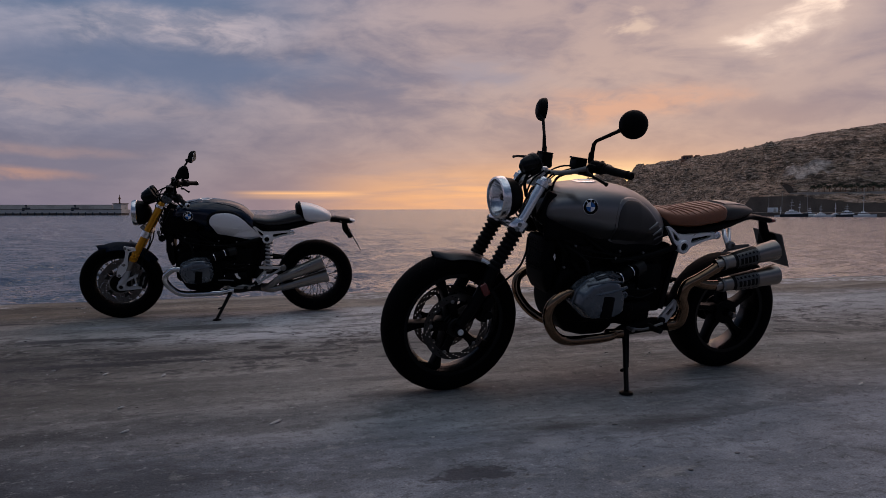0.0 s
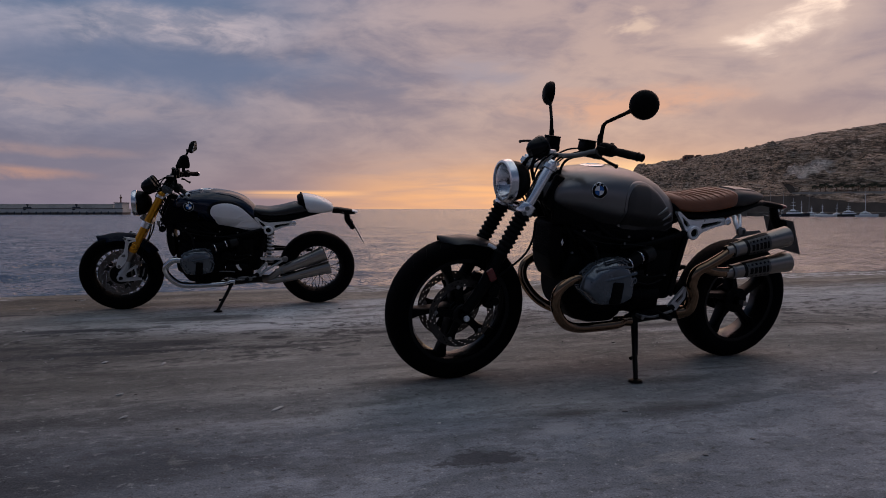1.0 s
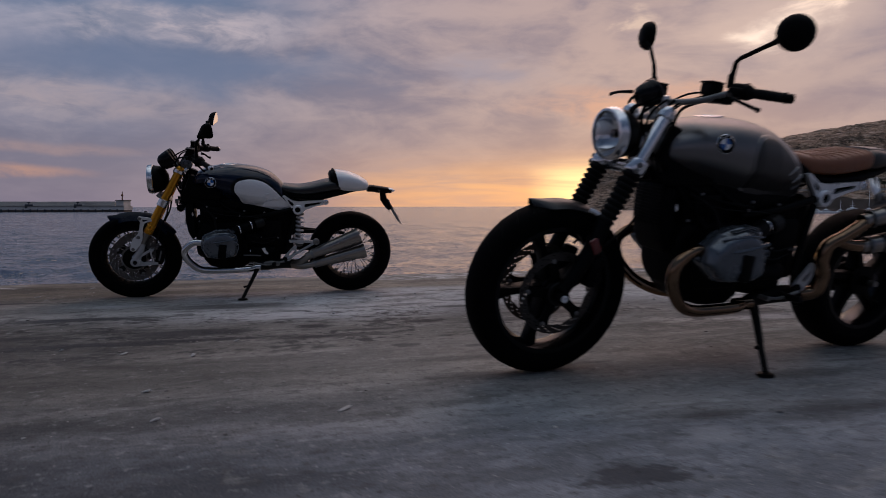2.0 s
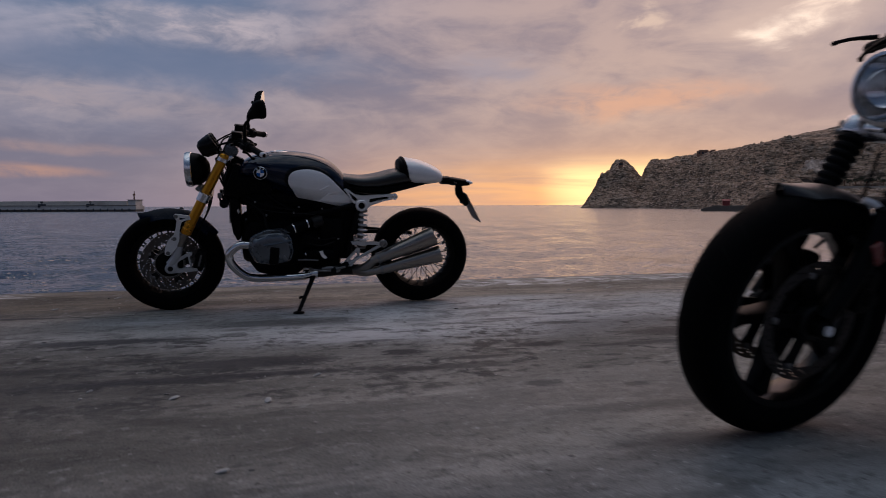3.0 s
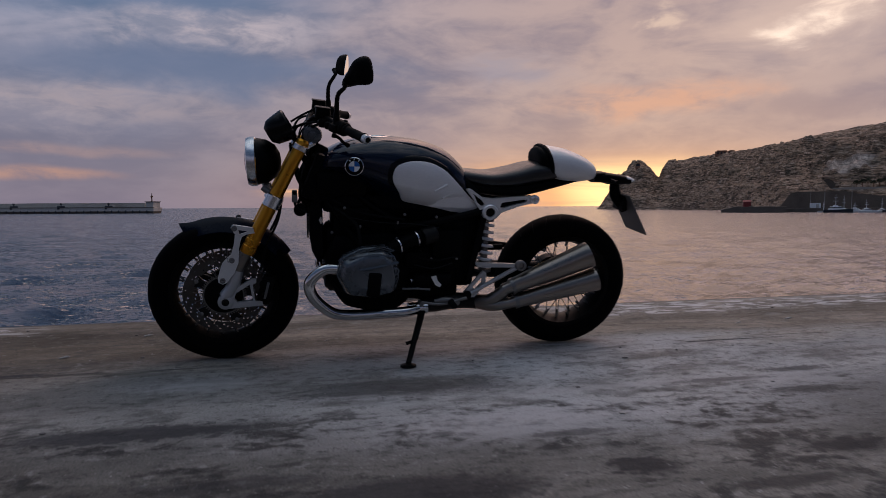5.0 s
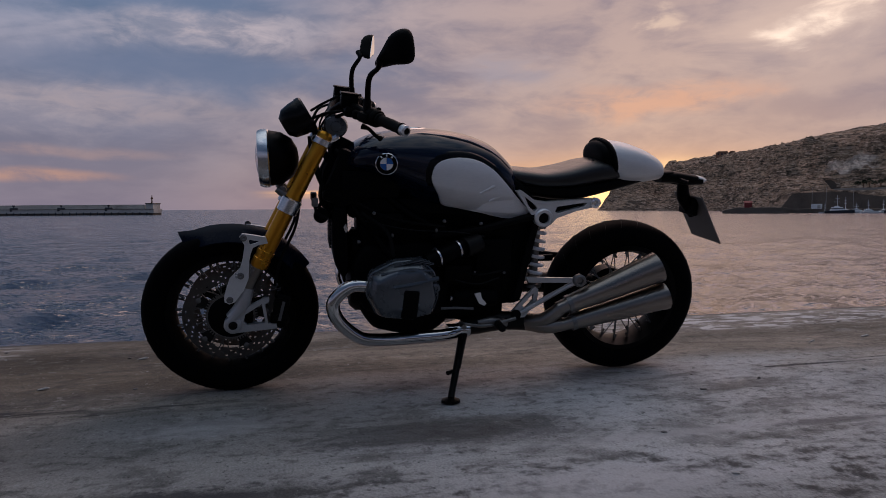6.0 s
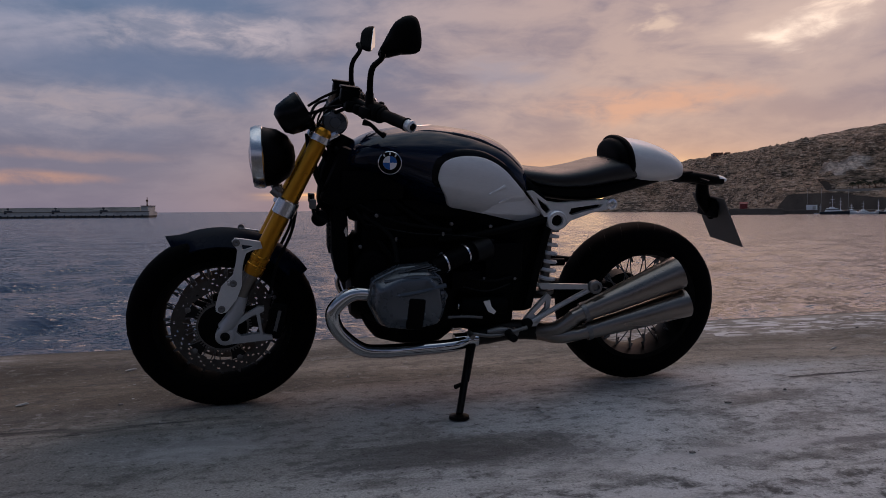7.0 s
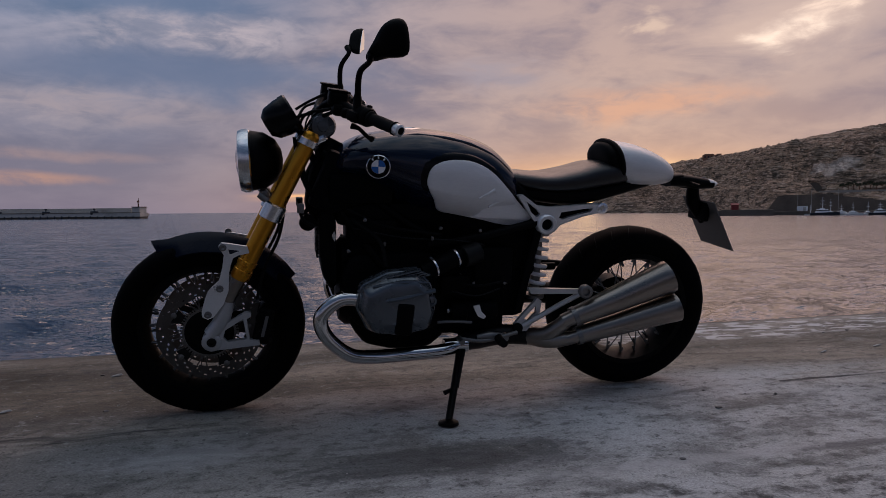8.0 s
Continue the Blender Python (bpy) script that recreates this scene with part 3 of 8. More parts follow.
def plate(bm, outline, thick, place, holes=(), bevel=0.0):
    """A flat plate with holes: outline in (a, b), given depth and put in place by place(a, b, depth)."""
    tmp = bmesh.new()
    edges = []
    for loop in (outline, *holes):
        vs = [tmp.verts.new((p[0], p[1], 0)) for p in loop]
        edges += [tmp.edges.new((vs[i], vs[(i + 1) % len(vs)])) for i in range(len(vs))]
    bmesh.ops.triangle_fill(tmp, edges=edges, use_beauty=True, use_dissolve=False)
    made = bmesh.ops.extrude_face_region(tmp, geom=tmp.faces[:])["geom"]
    bmesh.ops.translate(tmp, vec=(0, 0, thick), verts=[v for v in made if isinstance(v, bmesh.types.BMVert)])
    pts = {v: bm.verts.new(place(*v.co)) for v in tmp.verts}
    for f in tmp.faces:
        try:
            bm.faces.new([pts[v] for v in f.verts])
        except ValueError:
            pass
    tmp.free()
    return bm


def arc(cx, cy, r, a0, a1, n):
    return [(cx + r * math.cos(radians(a0 + (a1 - a0) * i / n)), cy + r * math.sin(radians(a0 + (a1 - a0) * i / n))) for i in range(n + 1)]


def circle(cx, cy, r, n=16):
    return arc(cx, cy, r, 0, 360, n)[:-1]


# ---- ground, sea, hill and harbour ----


def make_quay():
    bm = bmesh.new()
    prof = [(-80.0, -4.0), (-80.0, 0.0)] + [(y, 0.0) for y in (-20, 0, 2, 4, 5, 6, 7)] + [(EDGE - 0.05, 0.0)] + [(EDGE - 0.05 + 0.05 * math.sin(radians(a)), -0.05 + 0.05 * math.cos(radians(a))) for a in (30, 60, 90)] + [(EDGE, -4.0)]
    xs = [-220, -60, -20, -8] + [-4 + 0.25 * i for i in range(57)] + [14, 25, 60, 220]
    loops = []
    for x in xs:
        worn = 0.018 * noise.noise(Vector((x * 1.7, 3.1, 0))) + 0.012 * noise.noise(Vector((x * 5.3, 8.1, 0)))
        loops.append([(x, y + (worn if y > EDGE - 0.06 else 0.0), z) for y, z in prof])
    rings(bm, loops)
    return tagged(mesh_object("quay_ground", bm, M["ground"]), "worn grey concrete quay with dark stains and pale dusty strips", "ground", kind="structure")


def make_sea():
    """One sheet to the horizon, with real waves near by."""
    rows = np.concatenate(([3.0], 5.0 * 1.0125 ** np.arange(0, 551)))
    cols = np.radians(np.concatenate((np.linspace(-89, -24, 24)[:-1], np.linspace(-24, 56, 420), np.linspace(56, 89, 14)[1:])))
    r, a = np.meshgrid(rows, cols, indexing="ij")
    x, y = -0.6 + r * np.sin(a), 3.0 + r * np.cos(a)
    z = np.full_like(x, SEA)
    rng = np.random.RandomState(4)
    for i in range(40):
        wave = 0.45 * 1.065 ** i * rng.uniform(0.9, 1.1)
        way = rng.normal(math.radians(-65), 0.55)
        keep = np.clip((wave / (r * 0.0125) - 2.0) / 3.0, 0, 1)
        z += keep * 0.0080 * wave ** 0.55 * np.sin((x * math.cos(way) + y * math.sin(way)) * 2 * math.pi / wave + rng.uniform(0, 6.28))
    n, m = x.shape
    idx = np.arange(n * m).reshape(n, m)
    faces = np.stack((idx[:-1, :-1], idx[:-1, 1:], idx[1:, 1:], idx[1:, :-1]), -1).reshape(-1, 4)[:, ::-1]
    data = bpy.data.meshes.new("sea_water")
    data.from_pydata(np.stack((x, y, z), -1).reshape(-1, 3).tolist(), [], faces.tolist())
    data.polygons.foreach_set("use_smooth", [True] * len(data.polygons))
    data.materials.append(M["water"])
    return tagged(new("sea_water", data), "rippled blue-grey sea reflecting the sunset sky", "sea", kind="structure")


RIDGE = ((25.5, -0.3), (25.9, 0.1), (26.6, 0.95), (27.1, 2.0), (27.35, 2.15), (27.7, 2.5), (28.2, 3.0), (28.6, 3.45), (29.0, 3.4), (29.7, 2.75), (30.3, 1.95), (30.6, 2.8), (31.1, 3.4), (33.0, 3.75), (35.0, 3.95), (37.8, 4.35), (40.5, 4.9), (44.0, 5.48), (47.0, 5.82), (56, 6.7), (70, 6.0))


def ridge_angle(az):
    return float(np.interp(az, [a for a, _ in RIDGE], [e for _, e in RIDGE]))


def shore(az):
    return float(np.interp(az, (25, 31, 35, 39, 70), (430, 395, 330, 262, 240)))


def make_hill():
    bm = bmesh.new()
    loops = []
    n_az, n_d = 330, 90
    for i in range(n_az + 1):
        az = 25.5 + (70 - 25.5) * (i / n_az) ** 1.25
        r0, deep = shore(az), 150 if az > 31 else 60 + 90 * max(0, (az - 25.5) / 5.5)
        tall = math.tan(radians(ridge_angle(az))) * (r0 + deep * 0.8) + 2.2
        loop = []
        for j in range(n_d + 1):
            s = j / n_d
            r = r0 + deep * 1.6 * s
            q = polar(az, r)
            rise = min(1.0, s / 0.5)
            h = tall * (0.30 * min(1, rise * 6) ** 0.8 * min(1.0, 0.5 + rise) + 0.70 * rise ** 1.1) if s < 0.5 else tall * (1.0 - 0.5 * ((s - 0.5) / 0.5) ** 1.5)
            rough = noise.fractal(q * 0.03, 1.0, 2.0, 5) * 5.0 + (0.5 - abs(noise.fractal(q * 0.085 + Vector((7, 3, 1)), 0.9, 2.1, 5))) * 6.5 + noise.fractal(q * 0.35, 0.8, 2.0, 4) * 2.4
            ledge = 1.0 - (0.85 if az > 32 else 0.55) * (abs(s - 0.5) < 0.125)
            tier = 4.2 + 1.4 * noise.noise(q * 0.012)
            part_up = (h + 0.035 * q.x) / tier
            step = part_up - math.floor(part_up)
            h += tier * 0.55 * (min(1.0, max(0.0, (step - 0.55) / 0.35)) - step) * min(1.0, rise * 4) * min(1.0, tall / 20.0) * (s < 0.47)
            h += rough * min(1.0, rise * 3) * min(1.0, tall / 14.0) * ledge - 2.5 * (s < 0.01)
            bench = min(1.0, max(0.0, (az - 41.6) / 0.7)) * min(1.0, max(0.0, (r - 264) / 4.0)) * min(1.0, max(0.0, (286 - r) / 5.0))
            h += (7.7 - h) * bench
            loop.append((q.x, q.y, SEA + h))
        loops.append(loop)
    rings(bm, loops, closed=False)
    return tagged(mesh_object("hill", bm, M["rock"], sharp=80), "brown rocky headland with broken cliffs and a lone crag", "hill", kind="structure")


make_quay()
make_sea()
make_hill()


def make_breakwater():
    """The long pier with its parapet, row of dark fenders and beacon."""
    a, b = Vector((-57, 324, 0)), Vector((-330, 392, 0))
    d = (b - a).normalized()
    side = Vector((d.y, -d.x, 0))
    root = new("breakwater")
    root.matrix_world = Matrix.Translation((a.x, a.y, SEA))
    length = (b - a).length

    def at(s, w, z):
        return d * s + side * w + Vector((0, 0, z))

    for name, w0, w1, z0, z1, s0, mat in (("quay_wall", -1.5, 7, 0.9, 2.5, 0.0, M["wall"]), ("base", -1.1, 7, -2.0, 0.95, 0.3, M["dark_wall"]), ("parapet", 2.0, 5, 2.5, 4.6, 5.5, M["parapet"]), ("kerb", -1.7, -0.9, 2.45, 2.7, 0.0, M["dark_wall"]), ("end_block", -1.0, 6, 2.5, 4.9, 0.4, M["wall"])):
        bm = bmesh.new()
        s1 = length if name != "end_block" else 3.6
        cuts = 40 if name != "end_block" else 2
        rings(bm, [[at(s0 + (s1 - s0) * i / cuts, w, z + 0.10 * noise.noise(Vector((i * 0.7, z, w)))) for w, z in ((w0, z0), (w1, z0), (w1, z1), (w0, z1))] for i in range(cuts + 1)])
        part(name, bm, mat, root)
    bm = bmesh.new()
    rings(bm, [[at(0.0 + p[0], p[1], 4.9 + h) for p in ((0.1, -1.3), (0.1, 6.2), (3.9, 6.2), (3.9, -1.3))] for h in (0.0, 0.3)])
    part("capping", bm, M["dark_wall"], root)
    fender = None
    for i in range(60):
        if fender is None:
            bm = bmesh.new()
            box(bm, 0, 0, 0, 0.55, 0.5, 1.5, 0.08)
            fender = part("fender", bm, M["boat_dark"], root, "black rubber fender")
            ob = fender
        else:
            ob = new("fender", fender.data)
            ob.parent = root
        ob.location = at(3.0 + i * 3.1, -1.35, 0.55)
    bm = bmesh.new()
    tube(bm, [at(2.2, 2, 5.1), at(2.2, 2, 7.2), at(2.1, 2, 8.9)], [0.30, 0.22, 0.12], 10, smooth=False)
    lathe(bm, at(2.2, 2, 7.0), (0, 0, 1), [(0.0, 0), (0.5, 0), (0.5, 0.5), (0.3, 0.7), (0.0, 0.7)], 12)
    part("beacon_mast", bm, M["rust"], root, "rusty red beacon mast")
    for s in (20, 41, 62, 83, 104):
        bm = bmesh.new()
        box(bm, *at(s, -1.0, 2.6), 3.2, 0.8, 1.6, 0.25)
        tube(bm, [at(s, -1.0, 3.0), at(s, -1.0, 4.1)], 0.22, 8)
        box(bm, *at(s, -1.0, 4.2), 1.0, 0.6, 0.7, 0.15)
        part("bollard", bm, M["boat_dark"], root)
    return tagged(root, "long pale concrete breakwater with dark fenders and beacon", "breakwater", kind="structure")


make_breakwater()


def make_terrace():
    root = new("harbour_terrace")
    root.matrix_world = Matrix.Translation(polar(40, 236, SEA))
    inv = root.matrix_world.translation

    def prism(name, rows, mat, label="", base=0.0):
        """rows: azimuth, near distance, far distance, top height."""
        bm = bmesh.new()
        rings(bm, [[(*(polar(az, r) - inv).xy, z) for r, z in ((r0, base if base else -2.0), (r1, base if base else -2.0), (r1, top), (r0, top))] for az, r0, r1, top in rows])
        return part(name, bm, mat, root, label)

    prism("jetty", [(34.9 + 0.3 * i, 224 - i * 0.2, 250, 1.5 + 0.35 * noise.noise(Vector((i * 0.8, 0, 0))) + (0.25 if i > 2 else -0.4 * (2 - i))) for i in range(16)], M["dark_wall"], "low dark stone jetty")
    prism("retaining_wall", [(39.0, 246, 275, 1.8), (39.7, 246, 275, 6.0), (40.2, 246, 275, 6.3), (43.2, 244, 275, 6.4), (44.0, 244, 275, 5.6), (46.5, 244, 275, 4.2), (55, 244, 275, 3.4)], M["dark_wall"], "dark sloping harbour wall")
    prism("harbour_quay", [(39.3, 232, 248, 1.2), (47, 228, 246, 1.2), (60, 226, 246, 1.2)], M["dark_wall"])
    prism("road", [(42.4, 268, 281, 7.9), (44, 268, 281, 8.1), (46, 268, 281, 8.0), (60, 268, 281, 8.1)], M["road"], "pale harbour road", 7.2)
    return tagged(root, "dark stone harbour wall and jetty below the hill", "harbour wall", kind="structure")


make_terrace()


def make_boat(az, r, length, hull_mat, cabin, mast, turn, label):
    root = new("boat")
    root.matrix_world = Matrix.Translation(polar(az, r, SEA)) @ Matrix.Rotation(radians(turn), 4, "Z")
    w, h = length * 0.15, length * 0.10
    bm = bmesh.new()
    loops = []
    for i in range(9):
        t = i / 8
        half = w * (1 - max(0, (t - 0.5) / 0.5) ** 2 * 0.97)
        sheer = h * (1 + 0.5 * t * t)
        x = -length / 2 + length * t
        loops.append([(x, half, sheer), (x, half * 0.8, 0.0), (x, half * 0.3, -h * 0.5), (x, -half * 0.3, -h * 0.5), (x, -half * 0.8, 0.0), (x, -half, sheer)])
    rings(bm, loops)
    part("hull", bm, hull_mat, root)
    if cabin:
        def house(name, x0, x1, half, z0, z1, mat, rake):
            bm = bmesh.new()
            rings(bm, [[(x0 - 0.03 * length, y, z0), (x0, y * 0.9, z1), (x1 - rake, y * 0.9, z1), (x1, y, z0)] for y in (-half, half)])
            return part(name, bm, mat, root)

        house("cabin", -length * 0.30, length * 0.26, w * 0.72, h, h * 1.75, M["boat_white"], length * 0.10)
        house("window", -length * 0.20, length * 0.15, w * 0.62, h * 1.75, h * 2.10, M["boat_dark"], length * 0.06)
        house("cabin_roof", -length * 0.26, length * 0.12, w * 0.68, h * 2.10, h * 2.30, M["boat_white"], length * 0.03)
        house("flybridge", -length * 0.16, length * 0.02, w * 0.45, h * 2.30, h * 2.85, M["boat_white"], length * 0.05)
    if mast:
        bm = bmesh.new()
        tube(bm, [(-length * 0.08, 0, h), (-length * 0.08, 0, h + mast)], [0.09, 0.03], 6)
        for z, q in ((0.55, 0.10), (0.75, 0.07)):
            tube(bm, [(-length * (0.08 + q), 0, h + mast * z), (-length * (0.08 - q), 0, h + mast * z)], 0.05, 6)
        part("mast", bm, M["boat_white"], root)
    return tagged(root, label, "boat", "boats in the harbour")


make_boat(42.75, 222, 7.4, M["boat_dark"], True, 4.5, -38, "dark-hulled fishing boat with white cabin")
make_boat(43.9, 224, 5.0, M["boat_white"], True, 2.5, -50, "white cabin boat moored at the quay")
make_boat(44.6, 223, 4.6, M["boat_white"], True, 3.2, -30, "white cabin boat moored at the quay")
make_boat(46.3, 225, 6.6, M["boat_dark"], True, 3.0, -45, "dark-hulled fishing boat with white cabin")
make_boat(41.9, 226, 3.6, M["boat_white"], False, 2.6, -60, "small open white boat at the quay")
make_boat(43.2, 227, 4.4, M["boat_white"], True, 4.2, -70, "white cabin boat moored at the quay")
make_boat(45.5, 226, 4.0, M["boat_white"], True, 3.6, -20, "white cabin boat moored at the quay")
make_boat(47.3, 222, 5.5, M["boat_white"], True, 7.5, -55, "white boat with a tall mast")


def make_hut():
    root = new("hut")
    root.matrix_world = Matrix.Translation(polar(36.7, 232, SEA + 1.6)) @ Matrix.Rotation(radians(-30), 4, "Z")
    bm = bmesh.new()
    box(bm, 0, 0, 0.8, 2.1, 1.8, 1.8, 0.06)
    part("wall", bm, M["hut_red"], root)
    bm = bmesh.new()
    rings(bm, [[(x, -1.1, 1.65), (x, 0, 2.2), (x, 1.1, 1.65)] for x in (-1.2, 1.2)])
    part("roof", bm, M["hut_red"], root)
    return tagged(root, "small red-painted hut on the jetty", "hut")


make_hut()


def make_house(az, r, z, sx, sz):
    root = new("house")
    root.matrix_world = Matrix.Translation(polar(az, r, z)) @ Matrix.Rotation(radians(-az), 4, "Z")
    bm = bmesh.new()
    box(bm, 0, 0, sz / 2 - 1, sx, 5, sz + 2, 0.05)
    part("wall", bm, M["house_wall"], root)
    bm = bmesh.new()
    box(bm, 0.4, 0, sz + 0.25, sx * 0.8, 5.6, 0.5, 0.05)
    part("roof", bm, M["house_wall"], root)
    for i in (-1, 0, 1):
        bm = bmesh.new()
        box(bm, i * sx * 0.27, -2.5, sz * 0.5, 0.9, 0.12, 1.1)
        part("window", bm, M["boat_dark"], root)
    return tagged(root, "low reddish-brown stone house on the hill's ridge", "house")


make_house(34.9, 330 + 150 * 0.8, math.tan(radians(3.92)) * 448, 7.0, 2.4)
make_house(35.6, 322 + 150 * 0.8, math.tan(radians(3.94)) * 440, 3.5, 2.2)
make_house(28.7, 412 + 48, math.tan(radians(3.25)) * 455, 2.6, 1.6)


def make_pole(az, r, z, tall):
    root = new("harbour_pole")
    root.matrix_world = Matrix.Translation(polar(az, r, z))
    bm = bmesh.new()
    tube(bm, [(0, 0, -0.5), (0, 0, tall)], [0.07, 0.04], 6)
    part("post", bm, M["parapet"], root)
    bm = bmesh.new()
    box(bm, 0.3, 0, tall, 0.9, 0.25, 0.12, 0.03)
    part("lamp_head", bm, M["boat_dark"], root)
    return tagged(root, "thin pale lamp post on the harbour quay", "lamp post", "harbour poles")


for az in (41.0, 41.9, 43.6):
    make_pole(az, 236, SEA + 1.2, 6.5)


def make_container():
    root = new("container")
    root.matrix_world = Matrix.Translation(polar(41.3, 231, SEA + 1.2)) @ Matrix.Rotation(radians(-42), 4, "Z")
    part("body", box(bmesh.new(), 0, 0, 0.75, 2.9, 1.6, 1.4, 0.05), M["boat_white"], root)
    part("roof", box(bmesh.new(), 0, 0, 1.5, 3.0, 1.7, 0.10, 0.03), M["wall"], root)
    part("door", box(bmesh.new(), 0.6, -0.81, 0.70, 0.8, 0.04, 1.1, 0.01), M["wall"], root)
    return tagged(root, "small white storage container on the harbour quay", "container")


make_container()


def make_tunnel():
    """A stone arch and the dark passage behind it."""
    root = new("tunnel_mouth")
    root.matrix_world = Matrix.Translation(polar(42.05, 279, SEA + 7.6)) @ Matrix.Rotation(radians(-42), 4, "Z")
    hole = [(2.6, 0.0)] + arc(0, 1.1, 2.6, 0, 180, 12) + [(-2.6, 0.0)]
    outer = [(3.6, -1.0), (3.8, 2.0), (2.2, 4.2), (-1.5, 4.4), (-3.6, 2.4), (-4.4, -1.0)]
    bm = bmesh.new()
    plate(bm, outer, 0.8, lambda a, c, e: (a, e, c), [hole])
    part("arch", bm, M["rock"], root, "rough stone arch")
    bm = bmesh.new()
    rings(bm, [[(a, e, c) for a, c in hole] for e in (0.3, 30.0)])
    part("passage", bm, M["dark_wall"], root)
    return tagged(root, "dark tunnel mouth in the rock above the road", "tunnel")


make_tunnel()


def make_tree(az, r, z, size):
    rnd = random.Random(int(az * 100))
    root = new("tree")
    root.matrix_world = Matrix.Translation(polar(az, r, z))
    bm = bmesh.new()
    tube(bm, [(0, 0, -1.0), (0.05, 0, size * 0.5), (0, 0.05, size * 0.8)], [0.16, 0.10, 0.05], 6)
    for i in range(4):
        a = i * 1.6
        tube(bm, [(0, 0, size * 0.5), (math.cos(a) * size * 0.3, math.sin(a) * size * 0.3, size * 0.8)], [0.06, 0.03], 5)
    part("trunk", bm, M["rust"], root)
    bm = bmesh.new()
    for i in range(140):
        a, e, q = rnd.uniform(0, 6.3), rnd.uniform(-0.6, 1.5), size * 0.42 * rnd.uniform(0.4, 1.0)
        c = Vector((q * math.cos(a) * math.cos(e), q * math.sin(a) * math.cos(e), size * 0.8 + q * 0.7 * math.sin(e)))
        t = Vector((rnd.uniform(-1, 1), rnd.uniform(-1, 1), rnd.uniform(-1, 1))).normalized() * 0.22
        u = t.cross(Vector((rnd.uniform(-1, 1), 0.3, 1))).normalized() * 0.16
        bm.faces.new([bm.verts.new(c + v) for v in (t, u, -t, -u)])
    part("crown", bm, M["leaf"], root)
    return tagged(root, "small dark tree beside the harbour road", "tree", "roadside trees")


for i in range(14):
    make_tree(43.9 + i * 0.34, 279 + (i % 3), SEA + 7.9, 2.5 + 0.4 * ((i * 7) % 3))


TUCK, KNEE = 0.42, 0.28  # how far the tanks draw in below their waist, and where the crease lies


# ---- motorcycles: built upright, x forward, y to the rider's left, z up ----
class Moto:
    def __init__(self, label, spot, nose, lean, head, rake, steer, group, roll=0.0, long=1.0, bar_turn=0.0):
        self.root = new("motorcycle")
        turn = math.degrees(math.atan2(nose[1], nose[0]))
        self.root.matrix_world = Matrix.Translation((*spot, 0.002)) @ Matrix.Rotation(radians(turn), 4, "Z") @ Matrix.Rotation(radians(-lean), 4, "X") @ Matrix.Diagonal((long, 1, 1, 1))
        tagged(self.root, label, "motorcycle", group)
        axis = Vector((-math.sin(radians(rake)), 0, math.cos(radians(rake))))
        h = Vector(head)
        self.steer = Matrix.Translation(h) @ Matrix.Rotation(radians(steer), 4, axis) @ Matrix.Translation(-h)
        self.ground = math.tan(radians(lean))
        swing = Matrix.Translation(h) @ Matrix.Rotation(radians(bar_turn), 4, axis) @ Matrix.Translation(-h)
        self.bars = self.steer @ swing @ Matrix.Translation((0, 0.3, 1.0)) @ Matrix.Rotation(radians(-roll), 4, "X") @ Matrix.Translation((0, -0.3, -1.0))

    def put(self, name, bm, mat, parent=None, label="", turned=False):
        if turned:
            bm.transform(self.bars if turned == 2 else self.steer)
        return part(name, bm, M[mat], parent or self.root, label)

    def share(self, name, ob, m, parent):
        twin = new(name, ob.data)
        twin.parent = parent
        twin.matrix_basis = m
        return twin


def body(bm, sections, n=28, per=4, tuck=0.0):
    """A rounded shell lofted along x. Sections: x, bottom, top, half width, squareness."""
    line = spline([Vector(s) for s in sections], per)
    loops = []
    for x, lo, hi, half, ex in line:
        mid, h, loop = (lo + hi) / 2, max((hi - lo) / 2, 0.002), []
        for j in range(n):
            a = 2 * math.pi * (j + 0.5) / n
            c, s = math.cos(a), math.sin(a)
            wz = math.copysign(abs(s) ** (2 / ex), s)
            loop.append((x, max(half, 0.002) * math.copysign(abs(c) ** (2 / ex), c) * (1 - tuck * max(0.0, (-wz - KNEE) / (1 - KNEE))), mid + h * wz))
        loops.append(loop)
    rings(bm, loops)
    return bm


def side_of(sections, u, w, tuck=0.0):
    """Half width of such a shell at (u, w)."""
    ss = sorted(sections)
    xs = [s[0] for s in ss]
    lo, hi, half, ex = (float(np.interp(u, xs, [s[i] for s in ss])) for i in (1, 2, 3, 4))
    v = (w - (lo + hi) / 2) / ((hi - lo) / 2)
    q = min(0.999, abs(v))
    return half * (1 - q ** ex) ** (1 / ex) * (1 - tuck * max(0.0, (min(1.0, -v) - KNEE) / (1 - KNEE)))


def patch(bm, outline, sections, lift, side=1, least=0.0, tuck=0.0):
    """A panel that follows a shell's flank, standing proud of it by lift."""
    line = spline([(u, w, 0) for u, w in outline], 5, closed=True)
    c = sum(line, Vector()) / len(line)
    loops = []
    for s, up in ((1.0, -0.006), (0.985, lift), (0.95, lift + 0.001), (0.91, lift + 0.0015), (0.86, lift + 0.002), (0.80, lift + 0.002), (0.73, lift + 0.002), (0.66, lift + 0.002), (0.58, lift + 0.002), (0.5, lift + 0.002), (0.38, lift + 0.002), (0.25, lift + 0.002), (0.12, lift + 0.002), (0.02, lift + 0.002)):
        loop = []
        for p in line:
            q = c + (p - c) * s
            loop.append((q.x, side * max(least, side_of(sections, q.x, q.y, tuck) + up), q.y))
        loops.append(loop)
    rings(bm, loops)
    return bm


